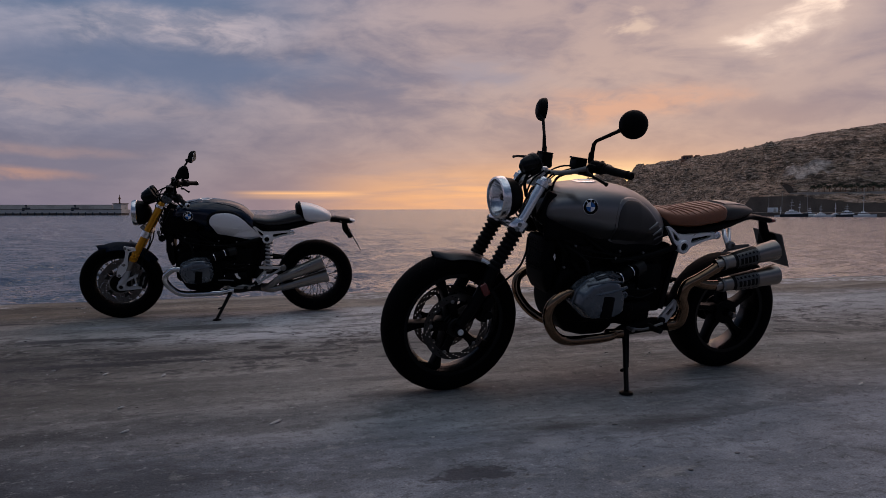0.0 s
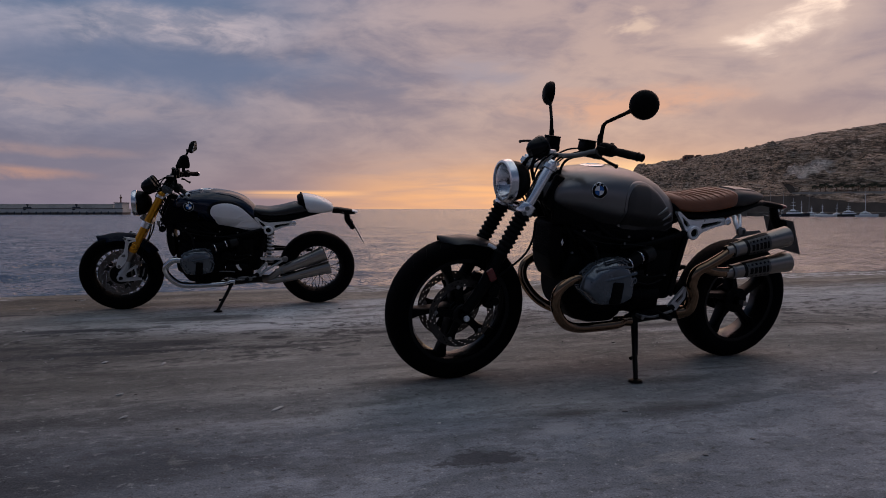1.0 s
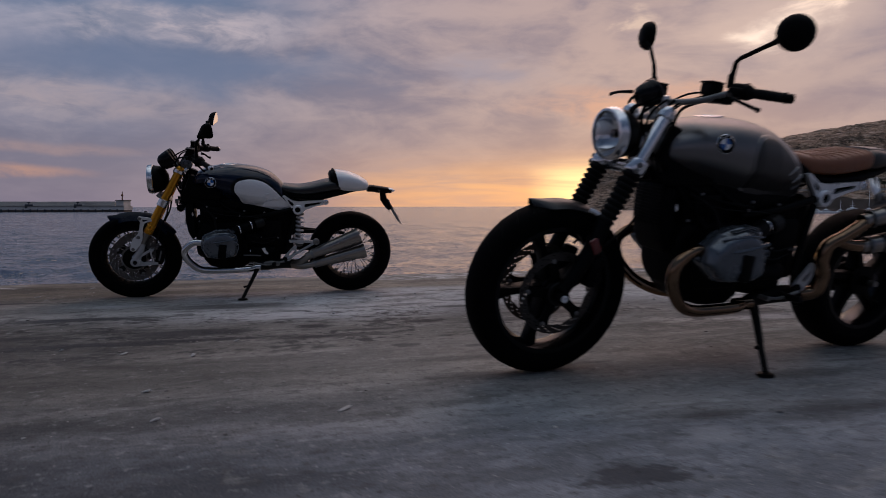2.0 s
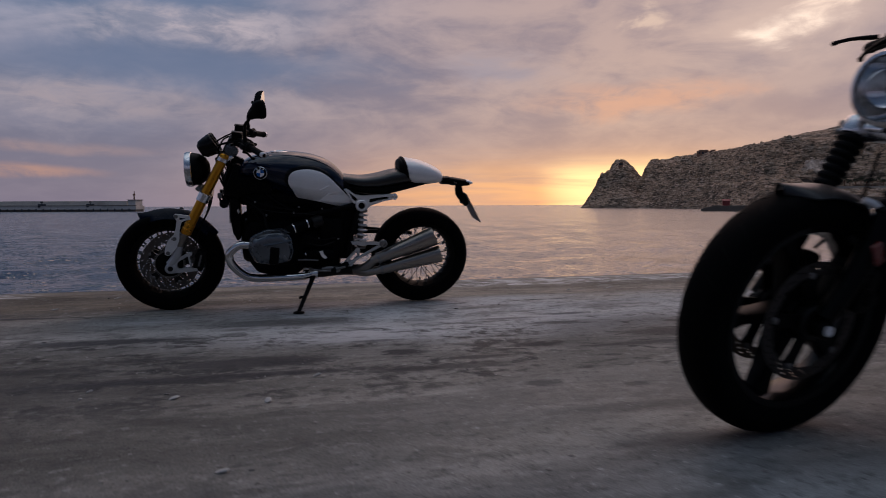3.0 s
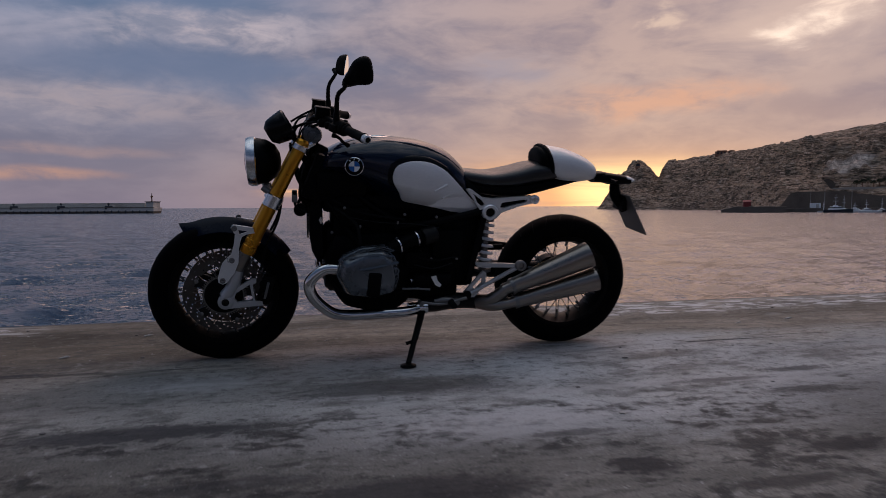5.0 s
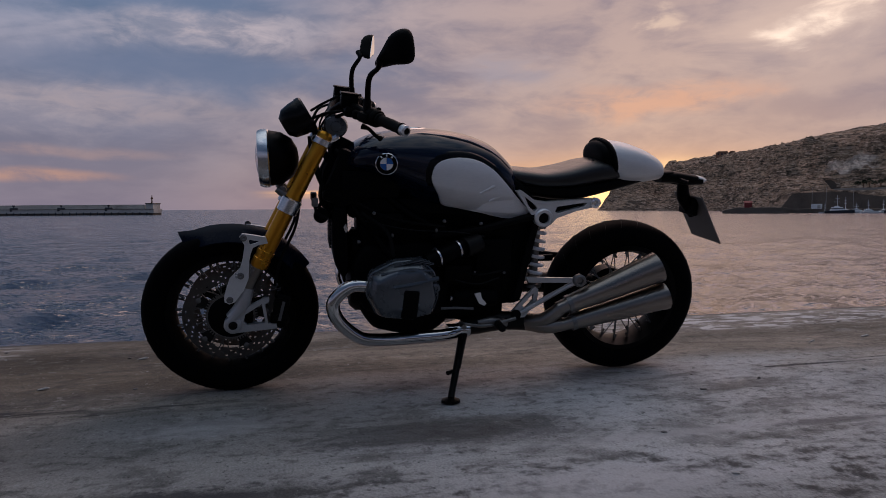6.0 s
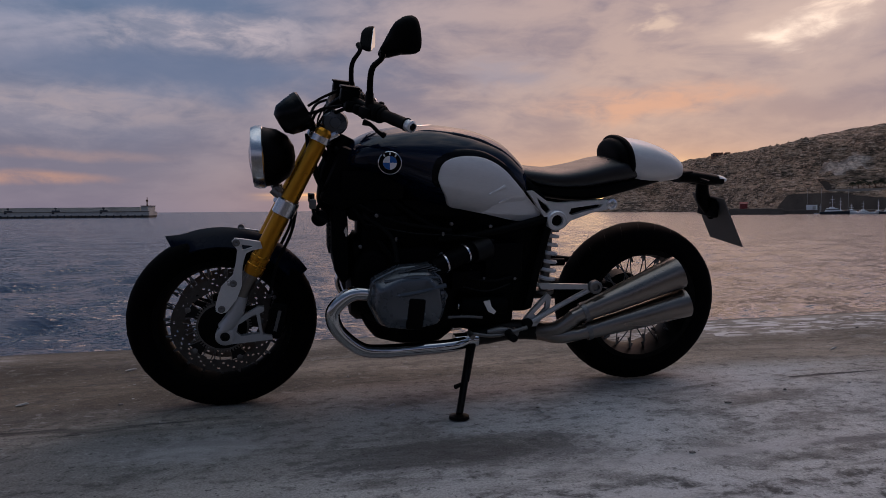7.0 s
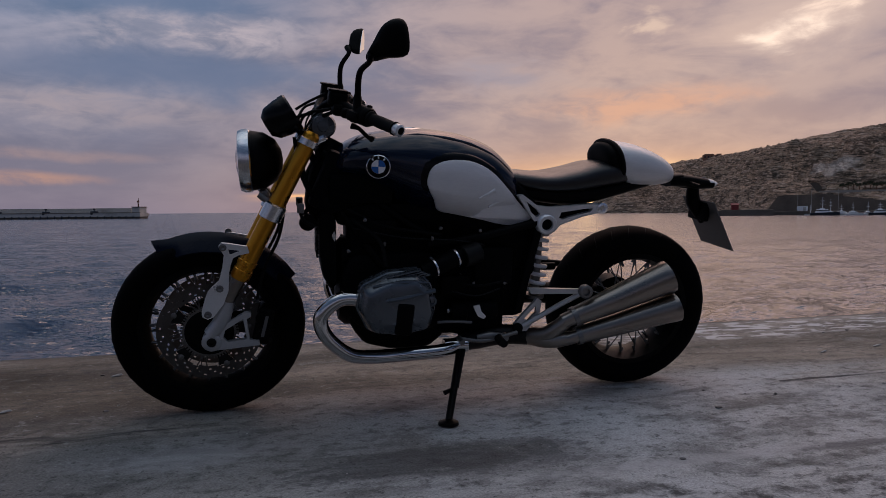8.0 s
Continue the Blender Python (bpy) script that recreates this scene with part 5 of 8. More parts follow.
def make_engine(b, lift=0.0):
    """Crankcase, gearbox, front cover, cooler and the black clutter round them."""
    z = lift
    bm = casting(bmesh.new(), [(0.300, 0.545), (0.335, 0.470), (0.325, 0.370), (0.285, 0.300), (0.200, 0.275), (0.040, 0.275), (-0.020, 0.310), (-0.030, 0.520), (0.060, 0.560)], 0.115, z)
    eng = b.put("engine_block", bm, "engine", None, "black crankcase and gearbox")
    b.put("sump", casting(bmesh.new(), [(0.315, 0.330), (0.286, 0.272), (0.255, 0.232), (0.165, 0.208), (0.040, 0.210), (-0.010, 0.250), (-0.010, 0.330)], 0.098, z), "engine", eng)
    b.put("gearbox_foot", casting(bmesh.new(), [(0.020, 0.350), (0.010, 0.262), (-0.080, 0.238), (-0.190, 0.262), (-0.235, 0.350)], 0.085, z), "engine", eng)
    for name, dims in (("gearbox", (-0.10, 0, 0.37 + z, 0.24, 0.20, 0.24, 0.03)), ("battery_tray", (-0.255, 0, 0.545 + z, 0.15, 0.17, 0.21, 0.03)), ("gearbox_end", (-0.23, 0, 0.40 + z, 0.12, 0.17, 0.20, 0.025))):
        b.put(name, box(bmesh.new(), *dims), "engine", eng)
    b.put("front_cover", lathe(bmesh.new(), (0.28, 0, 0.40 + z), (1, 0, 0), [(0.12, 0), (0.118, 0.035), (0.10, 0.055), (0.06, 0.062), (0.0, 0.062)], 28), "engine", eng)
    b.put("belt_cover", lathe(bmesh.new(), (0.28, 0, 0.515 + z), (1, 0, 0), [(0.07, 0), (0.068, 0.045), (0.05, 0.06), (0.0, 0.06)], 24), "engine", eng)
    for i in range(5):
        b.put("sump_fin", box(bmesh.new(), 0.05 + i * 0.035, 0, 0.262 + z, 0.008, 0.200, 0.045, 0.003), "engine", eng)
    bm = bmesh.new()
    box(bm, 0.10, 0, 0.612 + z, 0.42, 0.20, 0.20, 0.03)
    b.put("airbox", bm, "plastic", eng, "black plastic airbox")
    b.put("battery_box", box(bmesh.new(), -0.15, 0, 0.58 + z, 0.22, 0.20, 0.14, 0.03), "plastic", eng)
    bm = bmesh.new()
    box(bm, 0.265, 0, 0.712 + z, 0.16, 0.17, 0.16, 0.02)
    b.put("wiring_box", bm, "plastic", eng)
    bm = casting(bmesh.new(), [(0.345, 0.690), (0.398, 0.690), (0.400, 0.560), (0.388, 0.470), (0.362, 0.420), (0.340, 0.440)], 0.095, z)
    cooler = b.put("oil_cooler", bm, "engine", eng, "black finned oil cooler")
    for i in range(12):
        b.put("cooler_fin", box(bmesh.new(), 0.402, 0, 0.53 + i * 0.0130 + z, 0.006, 0.16, 0.003), "engine", cooler)
    for s in (-1, 1):
        bm = bmesh.new()
        tube(bm, [(0.09, s * 0.20, 0.50 + z), (0.02, s * 0.185, 0.525 + z), (-0.06, s * 0.14, 0.545 + z), (-0.12, s * 0.10, 0.56 + z)], [0.026, 0.030, 0.030, 0.026], 14)
        pipe = b.put("intake_pipe", bm, "plastic", eng)
        for u, l, w in ((0.055, 0.193, 0.513), (-0.02, 0.165, 0.536)):
            bm = bmesh.new()
            lathe(bm, (u, s * l, w + z), (-0.9, -s * 0.32, 0.25), [(0.0315, -0.003), (0.0335, -0.003), (0.0335, 0.003), (0.0315, 0.003)], 20)
            b.put("hose_clamp", bm, "satin", pipe, "bright hose clamp")
        for dims in ((-0.16, s * 0.125, 0.50 + z, 0.13, 0.03, 0.13, 0.012), (-0.03, s * 0.135, 0.44 + z, 0.10, 0.03, 0.07, 0.012), (0.22, s * 0.115, 0.62 + z, 0.12, 0.03, 0.08, 0.012)):
            b.put("side_cover", box(bmesh.new(), *dims), "plastic", eng)
        for u, w in ((0.02, 0.63), (-0.11, 0.62), (0.26, 0.66), (0.31, 0.56), (-0.05, 0.47), (-0.20, 0.44), (0.05, 0.53), (-0.16, 0.36)):
            b.put("bolt", lathe(bmesh.new(), (u, s * 0.128, w + z), (0, s, 0), [(0.0060, 0), (0.0060, 0.010), (0.003, 0.012), (0.0, 0.012)], 8), "dull_steel", eng)
        bm = lathe(bmesh.new(), (-0.02, s * 0.118, 0.345 + z), (-1, 0, 0), [(0.0, 0), (0.034, 0), (0.038, 0.006), (0.038, 0.05), (0.034, 0.054), (0.034, 0.15), (0.028, 0.158), (0.0, 0.158)], 22)
        motor = b.put("starter", bm, "engine", eng)
        b.put("bolt", lathe(bmesh.new(), (-0.018, s * 0.118, 0.345 + z), (1, 0, 0), [(0.010, 0), (0.010, 0.006), (0.004, 0.008), (0.0, 0.008)], 10), "satin", motor)
        bm = lathe(bmesh.new(), (-0.075, s * 0.150, 0.545 + z), (-0.92, -s * 0.30, 0.22), [(0.030, -0.03), (0.036, -0.028), (0.036, 0.030), (0.030, 0.034)], 20)
        b.put("throttle_body", bm, "steel_dark", eng)
        bm = bmesh.new()
        tube(bm, [(0.29, s * 0.128, 0.632 + z), (0.14, s * 0.142, 0.602 + z), (-0.02, s * 0.146, 0.592 + z), (-0.12, s * 0.140, 0.575 + z)], 0.0025, 6)
        tube(bm, [(-0.02, s * 0.150, 0.420 + z), (-0.10, s * 0.158, 0.405 + z), (-0.18, s * 0.150, 0.425 + z)], 0.0025, 6)
        b.put("brake_pipe", bm, "steel_dark", eng, "thin steel pipe")
        bm = bmesh.new()
        plate(bm, [(0.352, 0.622), (0.360, 0.608), (0.352, 0.588), (0.346, 0.602)], 0.006, lambda a, c, d: (a, s * (0.108 + d), c + z))
        b.put("cooler_bracket", bm, "satin", eng, "small silver bracket")
        for u, l, w in ((0.20, 0.150, 0.585), (0.05, 0.150, 0.600), (-0.09, 0.150, 0.445)):
            b.put("cable_clip", box(bmesh.new(), u, s * l, w + z, 0.008, 0.006, 0.014, 0.002), "dull_steel", eng)
        for line, r in (([(0.30, 0.12, 0.66), (0.22, 0.16, 0.60), (0.20, 0.19, 0.52)], 0.007), ([(0.33, 0.09, 0.70), (0.20, 0.13, 0.64), (0.02, 0.14, 0.61)], 0.006), ([(-0.01, 0.14, 0.46), (-0.10, 0.16, 0.44), (-0.19, 0.15, 0.45)], 0.004)):
            b.put("cable", tube(bmesh.new(), [(u, s * l, w + z) for u, l, w in line], r, 8), "gaiter", eng)
    return eng


def make_frame(b, z=0.0, head=(0.395, 0.86)):
    hu, hw = head
    bm = bmesh.new()
    for s in (-1, 1):
        tube(bm, [(hu - 0.01, s * 0.035, hw), (0.16, s * 0.10, 0.67 + z), (0.0, s * 0.125, 0.575 + z)], 0.015, 12)
        tube(bm, [(hu + 0.0, s * 0.035, hw - 0.09), (0.27, s * 0.10, 0.60 + z), (0.20, s * 0.12, 0.50 + z)], 0.013, 12)
        tube(bm, [(0.06, s * 0.125, 0.575 + z), (-0.12, s * 0.13, 0.60 + z), (-0.335, s * 0.12, 0.65 + z)], 0.015, 12)
        tube(bm, [(-0.325, s * 0.105, 0.65 + z), (-0.285, s * 0.11, 0.48 + z), (-0.255, s * 0.115, 0.33 + z)], 0.016, 12)
        tube(bm, [(-0.335, s * 0.11, 0.65 + z), (-0.24, s * 0.10, 0.76 + z), (-0.17, s * 0.07, 0.79 + z)], 0.013, 12)
    lathe(bm, (hu + 0.02, 0, hw - 0.10), (-0.45, 0, 0.893), [(0.03, 0), (0.034, 0.01), (0.034, 0.15), (0.03, 0.16)], 20, caps=True)
    return b.put("frame", bm, "black", None, "black tubular steel frame")


def make_subframe_plate(b, s, z=0.0):
    """The cast triangle that carries the seat rail, with two windows."""
    out = [(-0.232, 0.745), (-0.250, 0.748), (-0.300, 0.712), (-0.345, 0.706), (-0.440, 0.712), (-0.520, 0.716), (-0.540, 0.705), (-0.535, 0.688), (-0.460, 0.672), (-0.385, 0.645), (-0.365, 0.622), (-0.335, 0.612), (-0.308, 0.625), (-0.298, 0.650), (-0.265, 0.700)]
    h1 = [(-0.262, 0.727), (-0.300, 0.698), (-0.312, 0.682), (-0.300, 0.672), (-0.280, 0.690)]
    h2 = [(-0.385, 0.688), (-0.470, 0.700), (-0.498, 0.701), (-0.488, 0.689), (-0.430, 0.676), (-0.390, 0.664), (-0.378, 0.670)]
    bm = bmesh.new()
    plate(bm, out, 0.022, lambda a, c, d: (a, s * (0.112 + d), c + z), (h1, h2))
    p = b.put("subframe_plate", bm, "alu", None, "silver cast frame plate with windows")
    # black sheet added behind the windows so they look dark
    bm = bmesh.new()
    plate(bm, [(u * 0.985 - 0.005, w) for u, w in out[:8] + out[9:]], 0.006, lambda a, c, d: (a, s * (0.100 + d), c + z))
    b.put("plate_backing", bm, "black", p)
    bm = bmesh.new()
    lathe(bm, (-0.335, s * 0.125, 0.648 + z), (0, s, 0), [(0.034, 0), (0.034, 0.018), (0.030, 0.022), (0.020, 0.022), (0.018, 0.010), (0.001, 0.010)], 28)
    piv = b.put("pivot_bolt", bm, "alu", p, "silver hollow pivot bolt")
    # black disc in place of the shade inside the hollow bolt
    bm = lathe(bmesh.new(), (-0.335, s * 0.125, 0.648 + z), (0, s, 0), [(0.0, 0.0105), (0.0185, 0.0105), (0.0185, 0.0125), (0.012, 0.0125), (0.0, 0.0115)], 24)
    b.put("bolt_bore_shade", bm, "black", piv)
    bm = bmesh.new()
    lathe(bm, (-0.527, s * 0.128, 0.702 + z), (0, s, 0), [(0.019, 0), (0.019, 0.014), (0.011, 0.017), (0.010, 0.010), (0.001, 0.010)], 20)
    b.put("bolt", bm, "satin", p)


def make_stand(b, top, foot):
    t, f = Vector(top), Vector(foot)
    bm = bmesh.new()
    tube(bm, [t, t.lerp(f, 0.35), f + Vector((0, 0, 0.012))], [0.017, 0.013, 0.011], 12)
    st = b.put("side_stand", bm, "black", None, "black side stand")
    bm = bmesh.new()
    lathe(bm, f, (0, -b.ground, 1), [(0.0, 0.002), (0.032, 0.002), (0.030, 0.010), (0.012, 0.016), (0.0, 0.016)], 16)
    b.put("stand_foot", bm, "black", st)
    q = t.lerp(f, 0.62)
    bm = bmesh.new()
    tube(bm, [q, q + Vector((0.035, 0.02, -0.004))], [0.006, 0.008], 8)
    b.put("stand_peg", bm, "black", st)
    bm = bmesh.new()
    tube(bm, [t + Vector((-0.012, 0.004, 0.01)), q + Vector((-0.006, 0.003, 0.006))], 0.008, 8)
    b.put("stand_spring", bm, "black", st)


def make_plate(b, top, bottom, half, tail):
    """Number plate seen edge-on, with its bracket."""
    t, q = Vector(top), Vector(bottom)
    bm = bmesh.new()
    d = (q - t).normalized()
    n = Vector((-d.z, 0, d.x)) * -0.004
    rings(bm, [[t + Vector((0, s, 0)) + o for s in (-half, half) for o in ()] or [t + Vector((0, -half, 0)) + k * n, t + Vector((0, half, 0)) + k * n, q + Vector((0, half, 0)) + k * n, q + Vector((0, -half, 0)) + k * n] for k in (-0.5, 0.5)])
    p = b.put("number_plate", bm, "plate", None, "grey number plate with dark marks")
    back = Vector((d.z, 0, -d.x))
    back = back if back.x < 0 else -back
    for row in (0.3, 0.68):
        for i in range(4):
            bm = bmesh.new()
            c = t.lerp(q, row) + back * 0.0035
            y = -half * 0.7 + half * 1.4 * i / 3
            box(bm, c.x, y, c.z, 0.002, half * 0.28, 0.045, rot=Matrix.Rotation(math.atan2(-d.x, -d.z) * 1.0, 4, "Y"))
            b.put("plate_bar", bm, "plate_ink", p)
    bm = bmesh.new()
    m = t.lerp(q, 0.42) - back * 0.012
    tube(bm, [tail, t - back * 0.02, m], [0.020, 0.026, 0.018], 10)
    box(bm, *(t.lerp(q, 0.2) - back * 0.014), 0.02, half * 1.1, 0.07, 0.006)
    b.put("plate_bracket", bm, "plastic", p)
    return p


def make_exhaust_headers(b, mat, pts, r):
    for s in (-1, 1):
        bm = bmesh.new()
        inner = (1.0, 1.0, 1.0, 0.92, 0.70, 0.42, 0.30, 0.35, 0.8) if s < 0 else (1.0,) * 9
        tube(bm, [(u - (0.055 if s < 0 else 0.0), s * l * k, w) for (u, l, w), k in zip(pts, inner)], r, 18, 8)
        pipe = b.put("exhaust_header", bm, mat, None, "bright exhaust header pipe" if mat == "chrome" else "bronze heat-tinted exhaust header pipe")
        bm = bmesh.new()
        u, l, w = pts[-1]
        u, l = (u - 0.055, l * 0.8) if s < 0 else (u, l)
        tube(bm, [(u + 0.05, s * (l + 0.004), w), (u - 0.03, s * l, w)], r * 1.13, 16)
        b.put("pipe_clamp", bm, mat, pipe)


def make_muffler(b, front, rear, r0, r1, shield):
    f, e = Vector(front), Vector(rear)
    d = (e - f)
    L = d.length
    bm = bmesh.new()
    lathe(bm, f, d, [(r0 * 0.78, -0.03), (r0 * 0.8, 0.0), (r0, 0.018), (r0 + (r1 - r0) * 0.5, L * 0.45), (r1, L * 0.94), (r1 * 1.02, L * 0.95), (r1 * 1.02, L), (r1 * 0.90, L), (r1 * 0.86, L - 0.03), (r1 * 0.5, L - 0.045), (r1 * 0.45, L - 0.09), (0.001, L - 0.10)], 36)
    m = b.put("muffler", bm, "steel", None, "brushed steel muffler")
    bm = bmesh.new()
    lathe(bm, f + d * 0.04, d, [(r0 * 1.0, -0.008), (r0 * 1.08, -0.008), (r0 * 1.08, 0.008), (r0 * 1.0, 0.008)], 30)
    b.put("muffler_band", bm, "dull_steel", m)
    if shield:
        # dark sleeve added so the slots of the shield look shaded
        bm = bmesh.new()
        lathe(bm, f, d, [(r0 + 0.0005, 0.060), (r0 + (r1 - r0) * 0.1 + 0.0025, 0.065), (r0 + (r1 - r0) * 0.62 + 0.0025, L * 0.615), (r0 + (r1 - r0) * 0.6, L * 0.62)], 30)
        b.put("slot_shade", bm, "steel_dark", m)
        # a drilled heat shield wrapped round the outer flank
        tmp = bmesh.new()
        nu, na = 22, 9
        a, c = frame_to(d)
        dd = d.normalized()
        vs = []
        for i in range(nu + 1):
            row = []
            x = 0.075 + (L * 0.60 - 0.075) * i / nu
            rr = r0 + (r1 - r0) * x / L + 0.007
            for j in range(na + 1):
                th = radians(-58 + 116 * j / na)
                out = Vector((0, 1, 0))
                out = (out - dd * out.dot(dd)).normalized()
                upv = dd.cross(out)
                row.append(tmp.verts.new(f + dd * x + (out * math.cos(th) + upv * math.sin(th)) * rr))
            vs.append(row)
        for i in range(nu):
            for j in range(na):
                if 2 <= i < nu - 2 and i % 4 in (2, 3, 0) and 3 <= j <= 5:
                    continue
                if 1 <= i < nu - 1 and i % 4 in (0, 1) and (j == 1 or j == 7):
                    continue
                tmp.faces.new((vs[i][j], vs[i + 1][j], vs[i + 1][j + 1], vs[i][j + 1]))
        bmesh.ops.solidify(tmp, geom=tmp.faces[:], thickness=-0.003)
        b.put("heat_shield", tmp, "dull_steel", m, "drilled steel heat shield")
    return m


def make_foot_controls(b, z=0.0):
    for s in (-1, 1):
        bm = bmesh.new()
        plate(bm, [(-0.312, 0.388), (-0.326, 0.376), (-0.322, 0.330), (-0.278, 0.272), (-0.242, 0.272), (-0.232, 0.295), (-0.250, 0.318)], 0.014, lambda a, c, d: (a, s * (0.140 + d), c + z), ([(-0.308, 0.362), (-0.308, 0.336), (-0.280, 0.306), (-0.268, 0.318)],))
        p = b.put("footrest_plate", bm, "cast", None, "silver footrest plate")
        bm = bmesh.new()
        lathe(bm, (-0.245, s * 0.150, 0.285 + z), (0, s, 0), [(0.0, 0), (0.018, 0), (0.018, 0.012), (0.0, 0.014)], 14)
        tube(bm, [(-0.18, s * 0.145, 0.262 + z), (-0.17, s * 0.20, 0.262 + z), (-0.168, s * 0.255, 0.268 + z)], [0.012, 0.015, 0.013], 12)
        b.put("footrest", bm, "gaiter", p, "black rubber footrest")
        bm = bmesh.new()
        tube(bm, [(-0.24, s * 0.17, 0.275 + z), (-0.13, s * 0.18, 0.255 + z), (-0.04, s * 0.185, 0.268 + z)], [0.007, 0.006, 0.006], 10)
        tube(bm, [(-0.04, s * 0.175, 0.268 + z), (-0.04, s * 0.225, 0.268 + z)], 0.009, 10)
        b.put("foot_lever", bm, "dull_steel", p, "dull steel foot lever")


def make_shock(b, top, low, turns, r):
    t, q = Vector(top), Vector(low)
    bm = bmesh.new()
    tube(bm, [t, q], [0.014, 0.018], 14)
    lathe(bm, t, q - t, [(0.0, 0.0), (r + 0.004, 0.0), (r + 0.004, 0.014), (0.015, 0.016)], 18)
    lathe(bm, q, t - q, [(0.0, 0.0), (r + 0.004, 0.0), (r + 0.004, 0.012), (0.015, 0.014)], 18)
    sh = b.put("shock_absorber", bm, "dull_steel", None, "rear shock absorber")
    d = (q - t).normalized()
    a, c = frame_to(d)
    L = (q - t).length
    bm = bmesh.new()
    n = turns * 14
    tube(bm, [t + d * (0.012 + (L - 0.024) * i / n) + (a * math.cos(2 * math.pi * i / 14) + c * math.sin(2 * math.pi * i / 14)) * r for i in range(n + 1)], 0.0072, 8, smooth=False)
    b.put("shock_spring", bm, "spring", sh, "pale coil spring")


def make_swingarm(b, c, z=0.0):
    bm = bmesh.new()
    tube(bm, [(-0.22, -0.07, 0.34 + z), (-0.40, -0.115, 0.33 + z), (c[0] + 0.04, -0.12, c[1] + 0.01)], [0.035, 0.040, 0.045], 16)
    lathe(bm, (c[0], -0.075, c[1]), (0, -1, 0), [(0.05, 0), (0.085, 0.012), (0.088, 0.07), (0.06, 0.10), (0.0, 0.105)], 28)
    tube(bm, [(-0.28, -0.10, 0.47 + z), (c[0] + 0.03, -0.115, c[1] + 0.115)], 0.012, 10)
    tube(bm, [(-0.26, -0.085, 0.44 + z), (-0.46, -0.08, 0.44 + z)], 0.014, 10)
    return b.put("swingarm", bm, "black", None, "black single-sided swingarm with shaft drive")


def make_bars(b, pts, metal, grip, sw, res, lever, turned=2):
    """Handlebar, grips, switches, levers and reservoirs on both sides."""
    full = [(u, -l, w) for u, l, w in reversed(pts)] + [(u, l, w) for u, l, w in pts]
    bm = bmesh.new()
    tube(bm, full, 0.0112, 14, 5)
    bar = b.put("handlebar", bm, metal, None, "handlebar with black grips", turned)
    for s in (-1, 1):
        g0, g1 = Vector((grip[0][0], s * grip[0][1], grip[0][2])), Vector((grip[1][0], s * grip[1][1], grip[1][2]))
        d = (g1 - g0).normalized()
        bm = bmesh.new()
        L = (g1 - g0).length
        lathe(bm, g0, d, [(0.0, 0.0), (0.021, 0.0), (0.021, 0.008), (0.0165, 0.012), (0.0175, L * 0.5), (0.0165, L - 0.008), (0.019, L - 0.004), (0.019, L), (0.0, L)], 18)
        b.put("grip", bm, "gaiter", bar, "black rubber grip", turned)
        bm = bmesh.new()
        lathe(bm, g1, d, [(0.0, 0.0), (0.0155, 0.0), (0.0165, 0.004), (0.0165, 0.020), (0.011, 0.024), (0.009, 0.018), (0.0, 0.018)], 18)
        cap = b.put("bar_end", bm, "alu" if sw == 1 else "black", bar, "", turned)
        if sw == 1:
            # disc painted black for the shade down the bore
            b.put("bore_shade_disc", lathe(bmesh.new(), g1 + d * 0.0185, d, [(0.0, 0.0), (0.0098, 0.0), (0.0098, 0.0045), (0.0, 0.0045)], 14), "black", cap, "", turned)
        bm = bmesh.new()
        q = g0 - d * 0.035
        rot = d.to_track_quat("Y", "Z").to_matrix().to_4x4()
        box(bm, *q, 0.046, 0.066, 0.054, 0.018, rot, 3)
        lathe(bm, g0 - d * 0.012, d, [(0.0, -0.012), (0.020, -0.012), (0.027, -0.006), (0.028, 0.004), (0.024, 0.012), (0.0, 0.014)], 18)
        box(bm, q.x + 0.022, q.y, q.z - 0.004, 0.030, 0.050, 0.034, 0.010, rot)
        housing = b.put("switch_block", bm, "plastic", bar, "black switch block", turned)
        for k, (du, dz) in enumerate(((-0.022, 0.012), (-0.024, -0.008), (-0.018, 0.024))):
            bm = bmesh.new()
            box(bm, q.x + du, q.y + s * (k - 1) * 0.012, q.z + dz, 0.012, 0.014, 0.009, 0.003, rot)
            b.put("switch", bm, "dull_steel" if k == 0 else "gaiter", housing, "", turned)
        bm = bmesh.new()
        ru, rl, rw = res
        mid, lean = Vector((ru, s * rl, rw)), Matrix.Rotation(radians(-6), 4, "Y")
        box(bm, *mid, 0.056, 0.066, 0.046, 0.010, lean, 3)
        pot = b.put("fluid_reservoir", bm, "plastic", bar, "black brake fluid reservoir", turned)
        bm = bmesh.new()
        box(bm, ru, s * rl, rw + 0.024, 0.0565, 0.0665, 0.008, 0.003, lean)
        b.put("lid", bm, "black", pot, "", turned)
        bm = bmesh.new()
        box(bm, ru - 0.004, s * (rl + 0.01), rw - 0.030, 0.046, 0.090, 0.034, 0.010, lean)
        box(bm, ru - 0.020, s * (rl + 0.055), rw - 0.036, 0.034, 0.050, 0.030, 0.010, lean)
        b.put("lever_clamp", bm, "black", bar, "", turned)
        bm = bmesh.new()
        lv = [Vector((u, s * l, w)) for u, l, w in lever]
        tube(bm, lv, [0.010, 0.006, 0.006, 0.007], 10)
        lathe(bm, lv[-1], lv[-1] - lv[-2], [(0.0, -0.008), (0.008, -0.005), (0.0095, 0.0), (0.008, 0.005), (0.0, 0.008)], 10)
        b.put("hand_lever", bm, "black", bar, "", turned)
        bm = bmesh.new()
